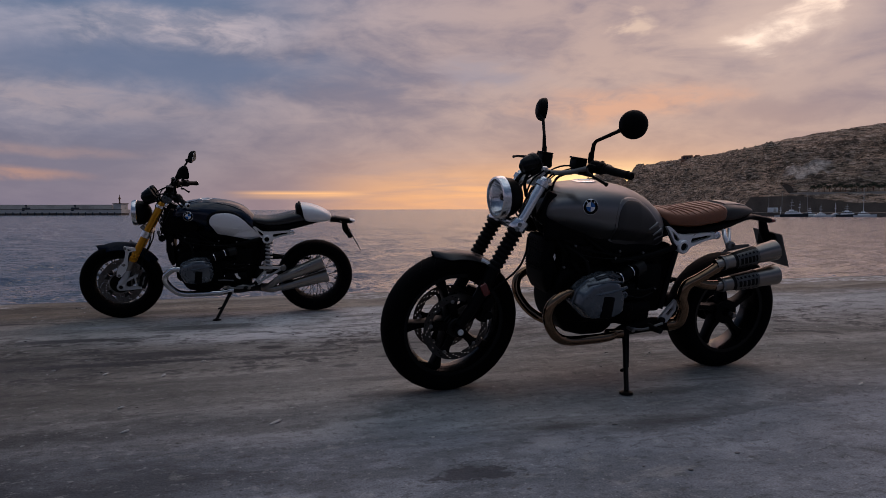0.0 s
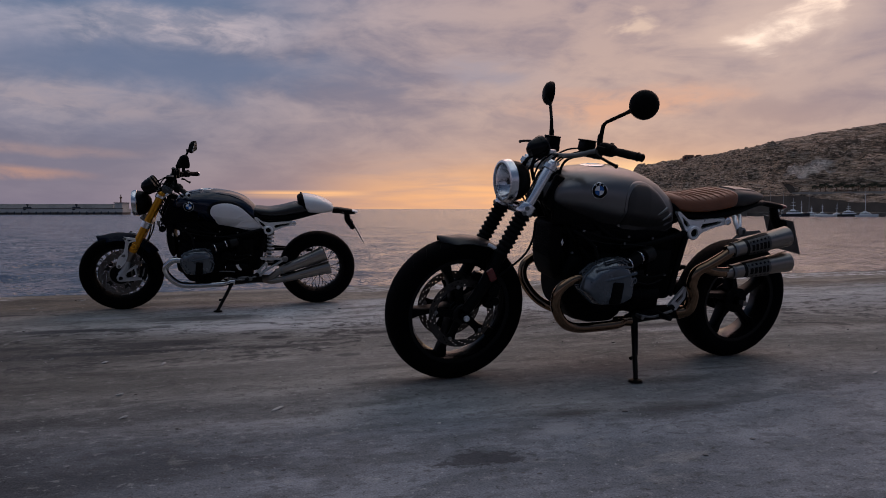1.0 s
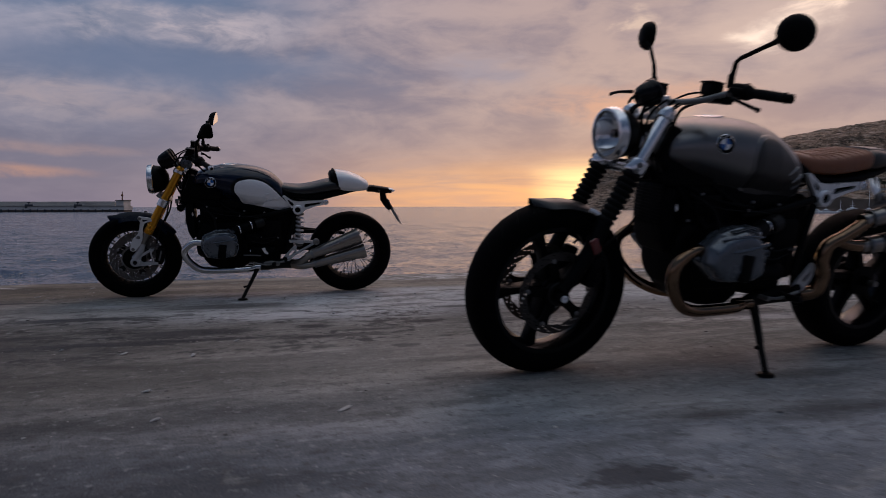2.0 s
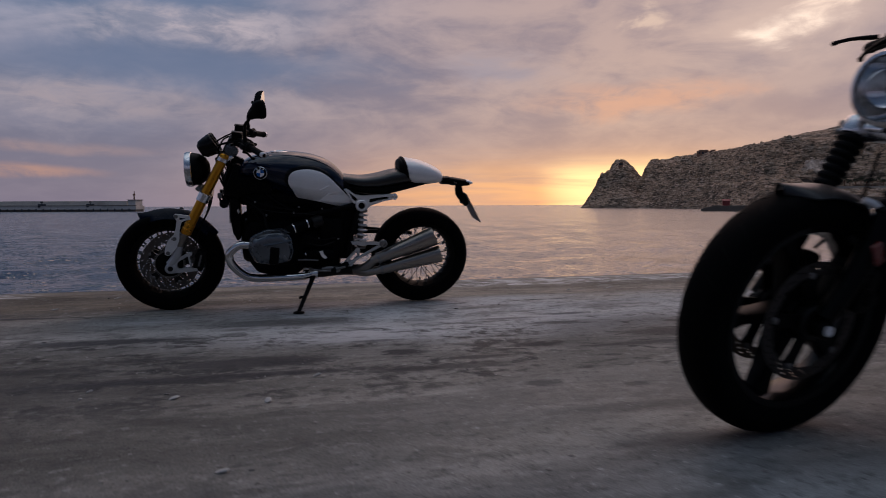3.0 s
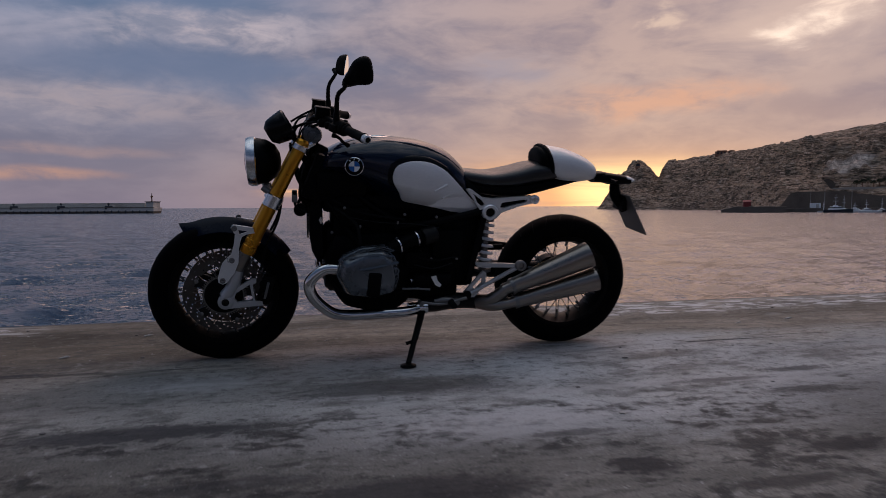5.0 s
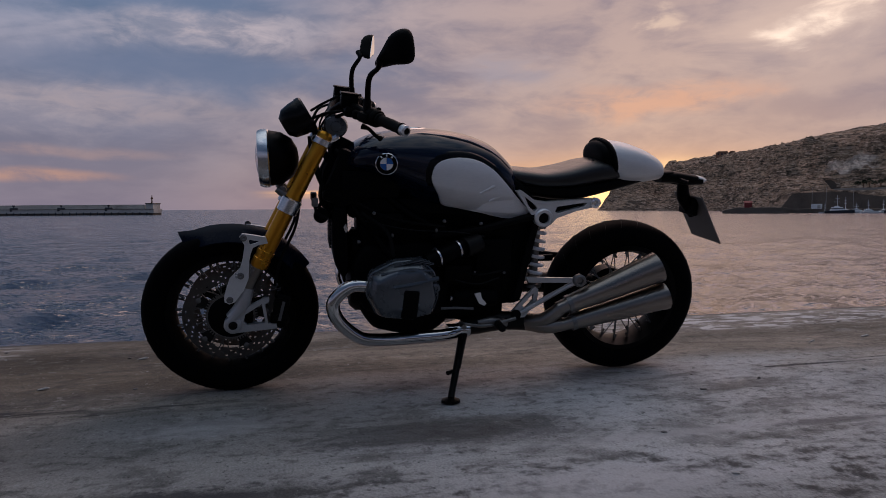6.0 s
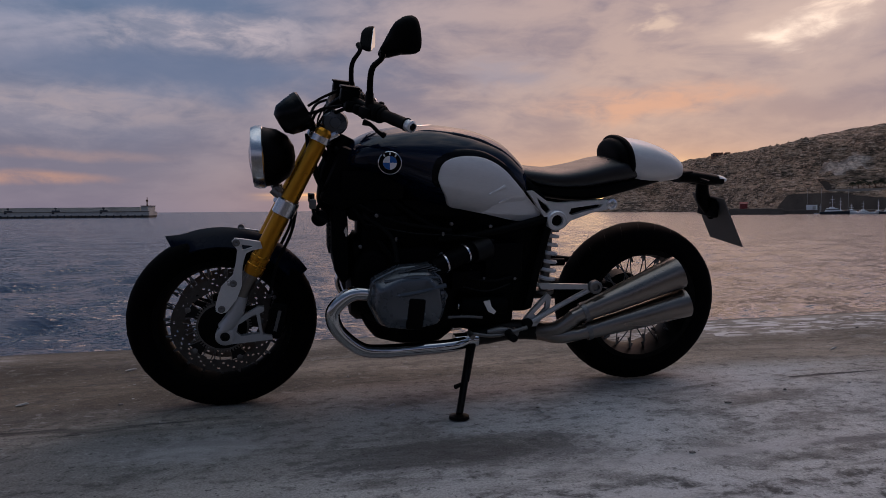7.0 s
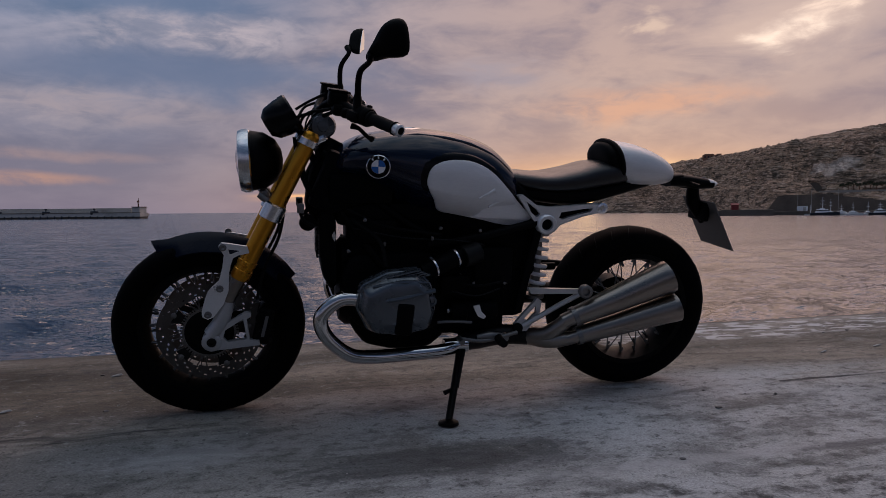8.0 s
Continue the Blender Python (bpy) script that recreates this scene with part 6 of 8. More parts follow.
        tube(bm, [(ru + 0.01, s * rl * 0.9, rw - 0.02), (ru + 0.055, s * 0.085, rw - 0.050), (ru + 0.085, s * 0.04, rw - 0.11), (ru + 0.06, s * 0.03, rw - 0.20)], 0.0032, 8)
        tube(bm, [(g0.x + 0.02, s * 0.20, g0.z), (g0.x + 0.10, s * 0.10, g0.z - 0.010), (g0.x + 0.15, s * 0.04, g0.z - 0.07), (g0.x + 0.14, s * 0.03, g0.z - 0.18)], 0.0036, 8)
        tube(bm, [(ru + 0.02, s * rl, rw - 0.03), (ru + 0.09, s * 0.10, rw - 0.055), (ru + 0.105, s * 0.05, rw - 0.13), (ru + 0.05, s * 0.05, rw - 0.24)], 0.0045, 8)
        tube(bm, [(ru, s * (rl - 0.02), rw - 0.035), (ru + 0.05, s * 0.07, rw - 0.075), (ru + 0.06, s * 0.05, rw - 0.16), (ru + 0.01, s * 0.06, rw - 0.25)], 0.006, 8)
        b.put("cable", bm, "gaiter", bar, "", turned)
    return bar


def make_roadster():
    b = Moto("dark blue roadster motorcycle, gold fork, silver panels, on side stand", (-0.3186, 6.807), (-0.99992, 0.013), 9.0, (0.40, 0, 0.90), 26.7, 0.5, "motorcycles on the quay", 4.0, 1.025)
    fc, rc = (0.736, 0.293), (-0.712, 0.303)
    make_wheel(b, "front_wheel", fc, 0.295, 0.118, 0.208, False, (-0.066, 0.066), 0.157, True, 0.042, "wire-spoked front wheel")
    make_wheel(b, "rear_wheel", rc, 0.299, 0.160, 0.204, False, (), 0.115, False, 0.055, "wire-spoked rear wheel")
    make_engine(b)
    make_frame(b)
    heads = [(0.297, 0.405), (0.284, 0.475), (0.205, 0.514), (0.118, 0.519), (0.072, 0.475), (0.058, 0.395), (0.074, 0.338), (0.170, 0.319), (0.262, 0.332)]
    for s in (-1, 1):
        make_cylinder(b, s, [(u - (0.045 if s < 0 else 0.0), w) for u, w in heads], 0.19, 0.295, "head")
        make_subframe_plate(b, s, -0.010)
    make_exhaust_headers(b, "chrome", [(0.275, 0.215, 0.425), (0.345, 0.222, 0.428), (0.400, 0.222, 0.375), (0.385, 0.218, 0.310), (0.320, 0.208, 0.245), (0.250, 0.195, 0.226), (0.130, 0.180, 0.222), (0.010, 0.160, 0.220), (-0.05, 0.13, 0.226)], 0.0225)
    bm = bmesh.new()
    tube(bm, [(-0.04, 0.13, 0.226), (-0.12, 0.09, 0.230), (-0.22, 0.08, 0.238), (-0.31, 0.120, 0.243)], [0.024, 0.036, 0.036, 0.033], 18)
    # collector coloured near black for the shade under the engine
    coll = b.put("collector_pipe", bm, "steel_dark", None, "steel exhaust collector, coloured dark as in shade")
    bm = bmesh.new()
    tube(bm, [(-0.305, 0.120, 0.243), (-0.345, 0.160, 0.258), (-0.380, 0.180, 0.290), (-0.418, 0.19, 0.325)], [0.033, 0.029, 0.026, 0.026], 20)
    tube(bm, [(-0.305, 0.120, 0.240), (-0.36, 0.17, 0.238), (-0.44, 0.19, 0.256)], [0.031, 0.026, 0.024], 20)
    b.put("branch_pipe", bm, "steel", coll, "brushed steel exhaust branch")
    make_muffler(b, (-0.418, 0.19, 0.322), (-0.757, 0.205, 0.463), 0.033, 0.056, False)
    make_muffler(b, (-0.436, 0.19, 0.255), (-0.797, 0.205, 0.352), 0.029, 0.050, False)
    bm = bmesh.new()
    plate(bm, [(-0.27, 0.430), (-0.28, 0.410), (-0.45, 0.412), (-0.455, 0.428)], 0.012, lambda a, c, d: (a, 0.165 + d + (0.03 if a < -0.4 else 0), c))
    tube(bm, [(-0.262, 0.16, 0.292), (-0.36, 0.175, 0.355), (-0.450, 0.20, 0.415)], 0.009, 10)
    hang = b.put("muffler_bracket", bm, "cast", None, "silver muffler bracket")
    bm = bmesh.new()
    lathe(bm, (-0.455, 0.20, 0.421), (0, 1, 0), [(0.001, 0), (0.023, 0), (0.023, 0.018), (0.018, 0.022), (0.012, 0.022), (0.010, 0.014), (0.001, 0.014)], 22)
    b.put("bolt", bm, "dull_steel", hang)
    make_foot_controls(b)
    make_shock(b, (-0.345, 0.045, 0.600), (-0.338, 0.045, 0.360), 7, 0.032)
    make_swingarm(b, rc)
    make_stand(b, (-0.075, 0.09, 0.245), (0.034, 0.372, 0.372 * b.ground))
    # fork
    top, d = Vector((0.418, 0, 0.918)), Vector((0.448, 0, -0.894))
    for s in (-1, 1):
        o = Vector((0, s * 0.104, 0))
        bm = bmesh.new()
        lathe(bm, top + o, d, [(0.0, -0.012), (0.018, -0.012), (0.024, -0.004), (0.0255, 0.0), (0.0255, 0.10), (0.0265, 0.25), (0.0270, 0.395), (0.0272, 0.432), (0.0295, 0.434), (0.0295, 0.447), (0.0275, 0.449), (0.0275, 0.462), (0.0300, 0.464), (0.0300, 0.488), (0.0265, 0.496), (0.022, 0.497)], 26)
        leg = b.put("fork_tube", bm, "gold", None, "gold-anodised fork tube", True)
        bm = bmesh.new()
        tube(bm, [top + o + d * 0.49, top + o + d * 0.60], 0.0205, 20)
        b.put("stanchion", bm, "steel", leg, "", True)
        ax = Vector((fc[0] - 0.010, s * 0.104, fc[1] - 0.017))
        e = top + o + d * 0.575
        bm = bmesh.new()
        tube(bm, [e, e.lerp(ax, 0.5) + Vector((-0.004, 0, 0)), ax + Vector((0.002, 0, 0.02))], [0.022, 0.025, 0.025], 18)
        lathe(bm, ax + Vector((0, -s * 0.022, 0)), (0, s, 0), [(0.0, 0), (0.030, 0), (0.030, 0.040), (0.024, 0.044), (0.015, 0.044), (0.013, 0.034), (0.0, 0.034)], 24)
        plate(bm, [(-0.010, 0.030), (-0.034, 0.052), (-0.100, 0.092), (-0.118, 0.092), (-0.118, 0.078), (-0.104, 0.070), (-0.113, 0.000), (-0.140, -0.002), (-0.142, -0.018), (-0.040, -0.026), (-0.005, -0.029)], 0.018,
              lambda a, c, q: (ax.x + a, ax.y + s * (q - 0.002), ax.z + c), ([(-0.040, 0.036), (-0.094, 0.071), (-0.104, 0.004), (-0.045, -0.002), (-0.034, 0.012)],))
        clamp = b.put("axle_clamp", bm, "cast", leg, "cast aluminium axle clamp", True)
        bm = lathe(bmesh.new(), ax + Vector((0, s * 0.010, 0)), (0, s, 0), [(0.0, 0.0), (0.0145, 0.0), (0.0145, 0.0135), (0.009, 0.0145), (0.008, 0.006), (0.0, 0.006)], 18)
        b.put("axle_nut", bm, "steel_dark", clamp, "dark hollow axle end", True)
        bm = bmesh.new()
        box(bm, ax.x - 0.156, s * 0.086, ax.z + 0.040, 0.054, 0.055, 0.125, 0.014, Matrix.Rotation(radians(-14), 4, "Y"))
        lathe(bm, (ax.x - 0.151, s * 0.106, ax.z + 0.070), (0, s, 0), [(0.02, 0), (0.02, 0.014), (0.0, 0.016)], 18)
        lathe(bm, (ax.x - 0.158, s * 0.106, ax.z + 0.018), (0, s, 0), [(0.02, 0), (0.02, 0.014), (0.0, 0.016)], 18)
        cal = b.put("brake_caliper", bm, "black", leg, "black brake caliper", True)
        bm = bmesh.new()
        box(bm, ax.x - 0.158, s * 0.1225, ax.z + 0.044, 0.010, 0.002, 0.070, rot=Matrix.Rotation(radians(-14), 4, "Y"))
        b.put("caliper_mark", bm, "plate", cal, "pale mark", True)
        # bracket that carries the mudguard
        bm = bmesh.new()
        plate(bm, [(0.695, 0.584), (0.687, 0.594), (0.668, 0.592), (0.612, 0.582), (0.606, 0.561), (0.637, 0.555), (0.654, 0.546), (0.662, 0.523), (0.667, 0.498), (0.669, 0.470), (0.671, 0.440), (0.687, 0.399), (0.718, 0.359), (0.734, 0.353), (0.749, 0.362), (0.750, 0.379), (0.742, 0.410), (0.731, 0.441), (0.714, 0.459), (0.697, 0.476), (0.686, 0.515), (0.680, 0.556)],
              0.012, lambda a, c, q: (a, s * (0.118 + q), c - (0.0 if s > 0 else 0.014)), ([(0.668, 0.574), (0.640, 0.570), (0.632, 0.566), (0.650, 0.560), (0.664, 0.556)],))
        br = b.put("mudguard_bracket", bm, "alu", leg, "silver mudguard bracket", True)
        for u, w in ((0.682, 0.580), (0.695, 0.451), (0.732, 0.369)):
            bm = bmesh.new()
            lathe(bm, (u, s * 0.128, w), (0, s, 0), [(0.0, 0), (0.011, 0), (0.011, 0.006), (0.006, 0.007), (0.0, 0.004)], 14)
            b.put("bolt", bm, "dull_steel", br, "", True)
        bm = bmesh.new()
        lathe(bm, top + o + d * 0.235, d, [(0.028, 0.0), (0.034, 0.004), (0.034, 0.050), (0.028, 0.054)], 22)
        b.put("lower_clamp", bm, "satin", leg, "satin silver lower fork clamp", True)
        bm = bmesh.new()
        lathe(bm, top + o + d * 0.010, d, [(0.027, 0.0), (0.034, 0.003), (0.034, 0.022), (0.027, 0.025)], 22)
        b.put("upper_clamp", bm, "satin", leg, "", True)
        bm = bmesh.new()
        tube(bm, [(0.50, s * 0.09, 0.70), (0.52, s * 0.085, 0.60), (0.565, s * 0.08, 0.50), (0.59, s * 0.085, 0.40)], 0.005, 8)
        b.put("brake_hose", bm, "gaiter", leg, "", True)
    bm = bmesh.new()
    q = top + d * 0.26
    box(bm, q.x - 0.01, 0, q.z + 0.0, 0.055, 0.20, 0.040, 0.012, Matrix.Rotation(radians(26), 4, "Y"))
    b.put("lower_yoke", bm, "dull_steel", None, "", True)
    bm = bmesh.new()
    q = top + d * 0.02
    box(bm, q.x - 0.022, 0, q.z, 0.075, 0.20, 0.024, 0.010, Matrix.Rotation(radians(26), 4, "Y"))
    lathe(bm, (0.392, 0, 0.925), (-0.448, 0, 0.894), [(0.034, 0.0), (0.034, 0.030), (0.026, 0.044), (0.0, 0.048)], 22)
    yoke = b.put("fork_yoke", bm, "satin", None, "satin grey fork yoke", True)
    for s in (-1, 1):
        b.put("bar_clamp", box(bmesh.new(), 0.395, s * 0.035, 0.965, 0.034, 0.022, 0.06, 0.008), "dull_steel", yoke, "", True)
    # mudguard
    bm = bmesh.new()
    loops = []
    for i in range(29):
        a = radians(60 + 88 * i / 28)
        r = 0.313 + 0.018 * max(0, (3 - i) / 3) ** 1.5
        wide = 0.066 * min(1.0, 0.45 + i * 0.14, 0.7 + (28 - i) * 0.1)
        loop = []
        for th in (-1.0, -0.9, -0.6, -0.3, 0.0, 0.3, 0.6, 0.9, 1.0):
            rr = r - 0.052 * abs(th) ** 1.6
            loop.append((fc[0] + rr * math.cos(a), wide * th, fc[1] + rr * math.sin(a)))
        for th in (1.0, 0.9, 0.6, 0.3, 0.0, -0.3, -0.6, -0.9, -1.0):
            rr = r - 0.004 - 0.052 * abs(th) ** 1.6
            loop.append((fc[0] + rr * math.cos(a), wide * th * 0.97, fc[1] + rr * math.sin(a)))
        loops.append(loop)
    rings(bm, loops)
    b.put("front_mudguard", bm, "navy_guard", None, "dark blue front mudguard", True)
    make_headlight(b, (0.600, 0, 0.832), 0.097)
    for s in (-1, 1):
        bm = tube(bmesh.new(), [(0.575, s * 0.07, 0.735), (0.55, s * 0.075, 0.715), (0.53, s * 0.08, 0.70)], 0.011, 10)
        lathe(bm, (0.56, s * 0.02, 0.728), (0, s, 0), [(0.0, 0), (0.017, 0), (0.017, 0.05), (0.0, 0.052)], 14)
        b.put("lamp_bracket", bm, "dull_steel", None, "", True)
    for s in (-1, 1):
        make_gauge(b, (0.476, s * 0.062, 0.984), (-0.86, 0, 0.50), 0.059, 0.086, True, "gloss_black")
    bm = bmesh.new()
    box(bm, 0.478, 0, 0.955, 0.05, 0.16, 0.02, 0.006, Matrix.Rotation(radians(30), 4, "Y"))
    tube(bm, [(0.46, 0.04, 0.935), (0.43, 0.05, 0.92)], 0.01, 8)
    tube(bm, [(0.46, -0.04, 0.935), (0.43, -0.05, 0.92)], 0.01, 8)
    b.put("instrument_bracket", bm, "black", None, "", True)
    make_bars(b, [(0.392, 0.02, 0.975), (0.388, 0.07, 0.985), (0.360, 0.15, 1.012), (0.320, 0.215, 1.005), (0.290, 0.27, 0.988), (0.210, 0.405, 0.962)], "black", ((0.268, 0.308, 0.981), (0.213, 0.400, 0.963)), 1, (0.345, 0.165, 1.022), [(0.312, 0.24, 0.952), (0.292, 0.25, 0.945), (0.272, 0.262, 0.926), (0.258, 0.268, 0.918)])
    shape_l = [(p.x, p.y) for p in spline([(-0.074, -0.054, 0), (-0.040, -0.004, 0), (0.004, 0.046, 0), (0.044, 0.052, 0), (0.062, 0.020, 0), (0.058, -0.034, 0), (-0.008, -0.045, 0)], 4, closed=True)]
    for s in (-1, 1):
        n = Vector((-0.80, -s * 0.60, 0.05)) if s > 0 else Vector((-0.965, -s * 0.26, 0.0))
        a, c = frame_to(n)
        flip = 1 if (a.y * s) > 0 else -1
        size = 1.0 if s > 0 else 0.80
        make_mirror(b, (0.300, s * 0.275, 1.015), (0.297, s * 0.288, 1.100), (0.276, s * 0.330, 1.134) if s > 0 else (0.268, s * 0.300, 1.150), (0.234, s * 0.378, 1.192) if s > 0 else (0.228, s * 0.352, 1.194), n, [(flip * x * size, y * size) for x, y in shape_l], 2, "")
    bm = lathe(bmesh.new(), (0.382, 0.070, 0.948), (0, 1, 0), [(0.0, -0.02), (0.036, -0.02), (0.039, -0.012), (0.039, 0.014), (0.034, 0.022), (0.018, 0.024), (0.016, 0.030), (0.0, 0.031)], 26)
    b.put("bar_mount", bm, "head", yoke, "round grey bar mount", True)
    bm = tube(bmesh.new(), [(0.462, 0.055, 0.996), (0.420, 0.052, 1.022), (0.372, 0.050, 1.046)], 0.0042, 8)
    tube(bm, [(0.458, 0.070, 0.974), (0.405, 0.072, 0.992), (0.355, 0.080, 1.012)], 0.0042, 8)
    tube(bm, [(0.462, 0.030, 0.968), (0.410, 0.040, 0.985), (0.365, 0.055, 0.996)], 0.0035, 8)
    b.put("instrument_cable", bm, "gaiter", None, "", True)
    bm = lathe(bmesh.new(), (0.428, 0.050, 0.640), (0.2, 1, 0.1), [(0.0, 0.0), (0.022, 0.0), (0.026, 0.006), (0.026, 0.018), (0.016, 0.024), (0.0, 0.024)], 20)
    tube(bm, [(0.440, 0.055, 0.668), (0.425, 0.050, 0.690), (0.405, 0.045, 0.705)], 0.007, 8)
    b.put("horn", bm, "engine", None, "small round horn below the headstock")
    bm = casting(bmesh.new(), [(0.425, 0.800), (0.385, 0.870), (0.345, 0.860), (0.350, 0.690), (0.405, 0.630), (0.440, 0.690)], 0.042, 0.0)
    gus = b.put("headstock_gusset", bm, "engine", None, "black cast headstock")
    for s in (-1, 1):
        bm = tube(bmesh.new(), [(0.465, s * 0.060, 0.905), (0.455, s * 0.075, 0.820), (0.425, s * 0.080, 0.740), (0.385, s * 0.090, 0.690)], 0.0055, 8)
        tube(bm, [(0.440, s * 0.050, 0.890), (0.438, s * 0.062, 0.800), (0.410, s * 0.085, 0.720)], 0.004, 8)
        tube(bm, [(0.455, s * 0.070, 0.700), (0.445, s * 0.085, 0.655), (0.410, s * 0.095, 0.635)], 0.006, 8)
        b.put("wiring_loom", bm, "gaiter", gus)
        b.put("loom_clip", box(bmesh.new(), 0.452, s * 0.078, 0.690, 0.022, 0.016, 0.030, 0.004), "dull_steel", gus)
    # tank, panels, seat
    tank = [(0.365, 0.795, 0.840, 0.045, 2.2), (0.338, 0.790, 0.872, 0.115, 2.5), (0.295, 0.780, 0.902, 0.155, 2.7), (0.225, 0.755, 0.926, 0.180, 2.8), (0.100, 0.675, 0.944, 0.190, 2.6), (0.0, 0.640, 0.938, 0.182, 2.4), (-0.080, 0.628, 0.923, 0.163, 2.3), (-0.160, 0.628, 0.890, 0.142, 2.3), (-0.225, 0.645, 0.832, 0.120, 2.3), (-0.255, 0.660, 0.788, 0.090, 2.3)]
    bm = bmesh.new()
    body(bm, tank, 36, 5, TUCK)
    tk = b.put("fuel_tank", bm, "navy", None, "dark blue gloss fuel tank")
    out = [(0.080, 0.790), (0.068, 0.828), (0.036, 0.848), (-0.016, 0.855), (-0.080, 0.846), (-0.140, 0.815), (-0.197, 0.760), (-0.250, 0.702), (-0.286, 0.660), (-0.266, 0.643), (-0.205, 0.634), (-0.105, 0.656), (-0.010, 0.676), (0.030, 0.688), (0.050, 0.728), (0.072, 0.762)]
    for s in (-1, 1):
        bm = bmesh.new()
        mu, mw = sum(u for u, _ in out) / len(out), sum(w for _, w in out) / len(out)
        patch(bm, [(mu + (u - mu) * 1.13, mw + (w - mw) * 1.20) for u, w in out], tank, 0.0010, s, 0.080, TUCK)
        b.put("panel_gasket", bm, "gloss_black", tk)
        bm = bmesh.new()
        patch(bm, out, tank, 0.008, s, 0.112, TUCK * 0.45)
        pn = b.put("side_panel", bm, "panel", tk, "brushed aluminium tank panel")
        for k in range(3):
            bm = bmesh.new()
            u, w = -0.118 - k * 0.038, 0.742 - k * 0.030
            l = max(0.112, side_of(tank, u, w, TUCK * 0.45) + 0.010) + 0.001
            tube(bm, [(u + 0.026, s * (l + 0.003), w - 0.012), (u - 0.028, s * (l - 0.012), w + 0.013)], [0.003, 0.009], 10)
            b.put("panel_rib", bm, "panel", tk)
        make_badge(b, tk, 0.226, 0.832, side_of(tank, 0.226, 0.832, TUCK) + 0.003, 0.036, s, -6, -6)
    for s in (-1, 1):
        line = []
        for i in range(12):
            u = 0.13 - 0.375 * i / 11
            ss = sorted(tank)
            lo, hi = (float(np.interp(u, [q[0] for q in ss], [q[k] for q in ss])) for k in (1, 2))
            w = hi - 0.014 - 0.020 * (i / 11)
            line.append((u, s * (side_of(tank, u, w, TUCK) - 0.003), w))
        b.put("tank_crease", tube(bmesh.new(), line, [0.003, 0.007, 0.007, 0.004], 10, 2), "navy_highlight", tk)
    bm = tube(bmesh.new(), [(0.030, 0.165, 0.322), (-0.030, 0.168, 0.322), (-0.085, 0.165, 0.316)], 0.005, 8)
    tube(bm, [(-0.105, 0.165, 0.262), (-0.150, 0.170, 0.268), (-0.205, 0.165, 0.258)], [0.010, 0.015, 0.011], 12)
    lathe(bm, (-0.195, 0.160, 0.258), (0, 1, 0), [(0.0, 0), (0.016, 0), (0.016, 0.016), (0.0, 0.018)], 14)
    b.put("gear_linkage", bm, "dull_steel", None, "dull steel gear linkage")
    bm = plate(bmesh.new(), [(-0.090, 0.368), (-0.112, 0.372), (-0.118, 0.350), (-0.135, 0.332), (-0.128, 0.322), (-0.108, 0.332)], 0.006, lambda a, c, d: (a, 0.150 + d, c))
    b.put("linkage_bracket", bm, "alu", None, "small silver bracket")
    bm = bmesh.new()
    lathe(bm, (0.12, 0, 0.937), (0.05, 0, 1), [(0.0, 0.0), (0.056, 0.0), (0.056, 0.004), (0.048, 0.007), (0.036, 0.007), (0.034, 0.005), (0.0, 0.006)], 28)
    b.put("filler_cap", bm, "chrome", tk, "satin metal filler cap")
    for s in (-1, 1):
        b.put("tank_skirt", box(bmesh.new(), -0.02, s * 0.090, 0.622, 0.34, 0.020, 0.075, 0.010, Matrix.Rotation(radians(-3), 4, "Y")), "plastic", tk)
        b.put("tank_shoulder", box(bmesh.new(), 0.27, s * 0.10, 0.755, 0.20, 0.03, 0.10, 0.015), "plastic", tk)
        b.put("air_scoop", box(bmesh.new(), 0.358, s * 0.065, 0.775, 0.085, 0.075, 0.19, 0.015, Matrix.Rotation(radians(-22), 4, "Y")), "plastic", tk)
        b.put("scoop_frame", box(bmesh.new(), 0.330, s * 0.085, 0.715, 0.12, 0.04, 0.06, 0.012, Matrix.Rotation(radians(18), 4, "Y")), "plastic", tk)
    bm = bmesh.new()
    body(bm, [(-0.195, 0.765, 0.808, 0.07, 2.4), (-0.225, 0.752, 0.812, 0.095, 2.6), (-0.29, 0.742, 0.806, 0.112, 2.8), (-0.36, 0.736, 0.802, 0.122, 3.0), (-0.45, 0.738, 0.818, 0.125, 3.0), (-0.53, 0.748, 0.840, 0.120, 3.0), (-0.60, 0.760, 0.845, 0.112, 3.0), (-0.64, 0.768, 0.84, 0.10, 3.0)], 28, 4)
    seat = b.put("seat", bm, "leather", None, "black leather seat")
    def lean(bm):
        """Leans the joint between pad and hump back towards its foot."""
        for v in bm.verts:
            v.co.x += (0.010 + 0.22 * (v.co.z - 0.91)) * max(0.0, min(1.0, (v.co.x + 0.78) / 0.16))
        return bm

    bm = body(bmesh.new(), [(-0.556, 0.824, 0.854, 0.060, 2.3), (-0.559, 0.806, 0.878, 0.086, 2.3), (-0.567, 0.789, 0.896, 0.100, 2.3), (-0.580, 0.778, 0.907, 0.107, 2.3), (-0.594, 0.774, 0.908, 0.108, 2.3), (-0.606, 0.790, 0.890, 0.092, 2.3)], 28, 4)
    pad = b.put("hump_pad", lean(bm), "plastic", seat, "black padded seat stop")
    rim_pts = []
    for a in range(-50, 231, 10):
        c, d = math.cos(radians(a)), math.sin(radians(a))
        rim_pts.append((-0.598, 0.112 * math.copysign(abs(c) ** 0.85, c), 0.842 + 0.069 * math.copysign(abs(d) ** 0.85, d)))
    b.put("piping", lean(tube(bmesh.new(), rim_pts, 0.0100, 8, 2)), "plastic", pad)
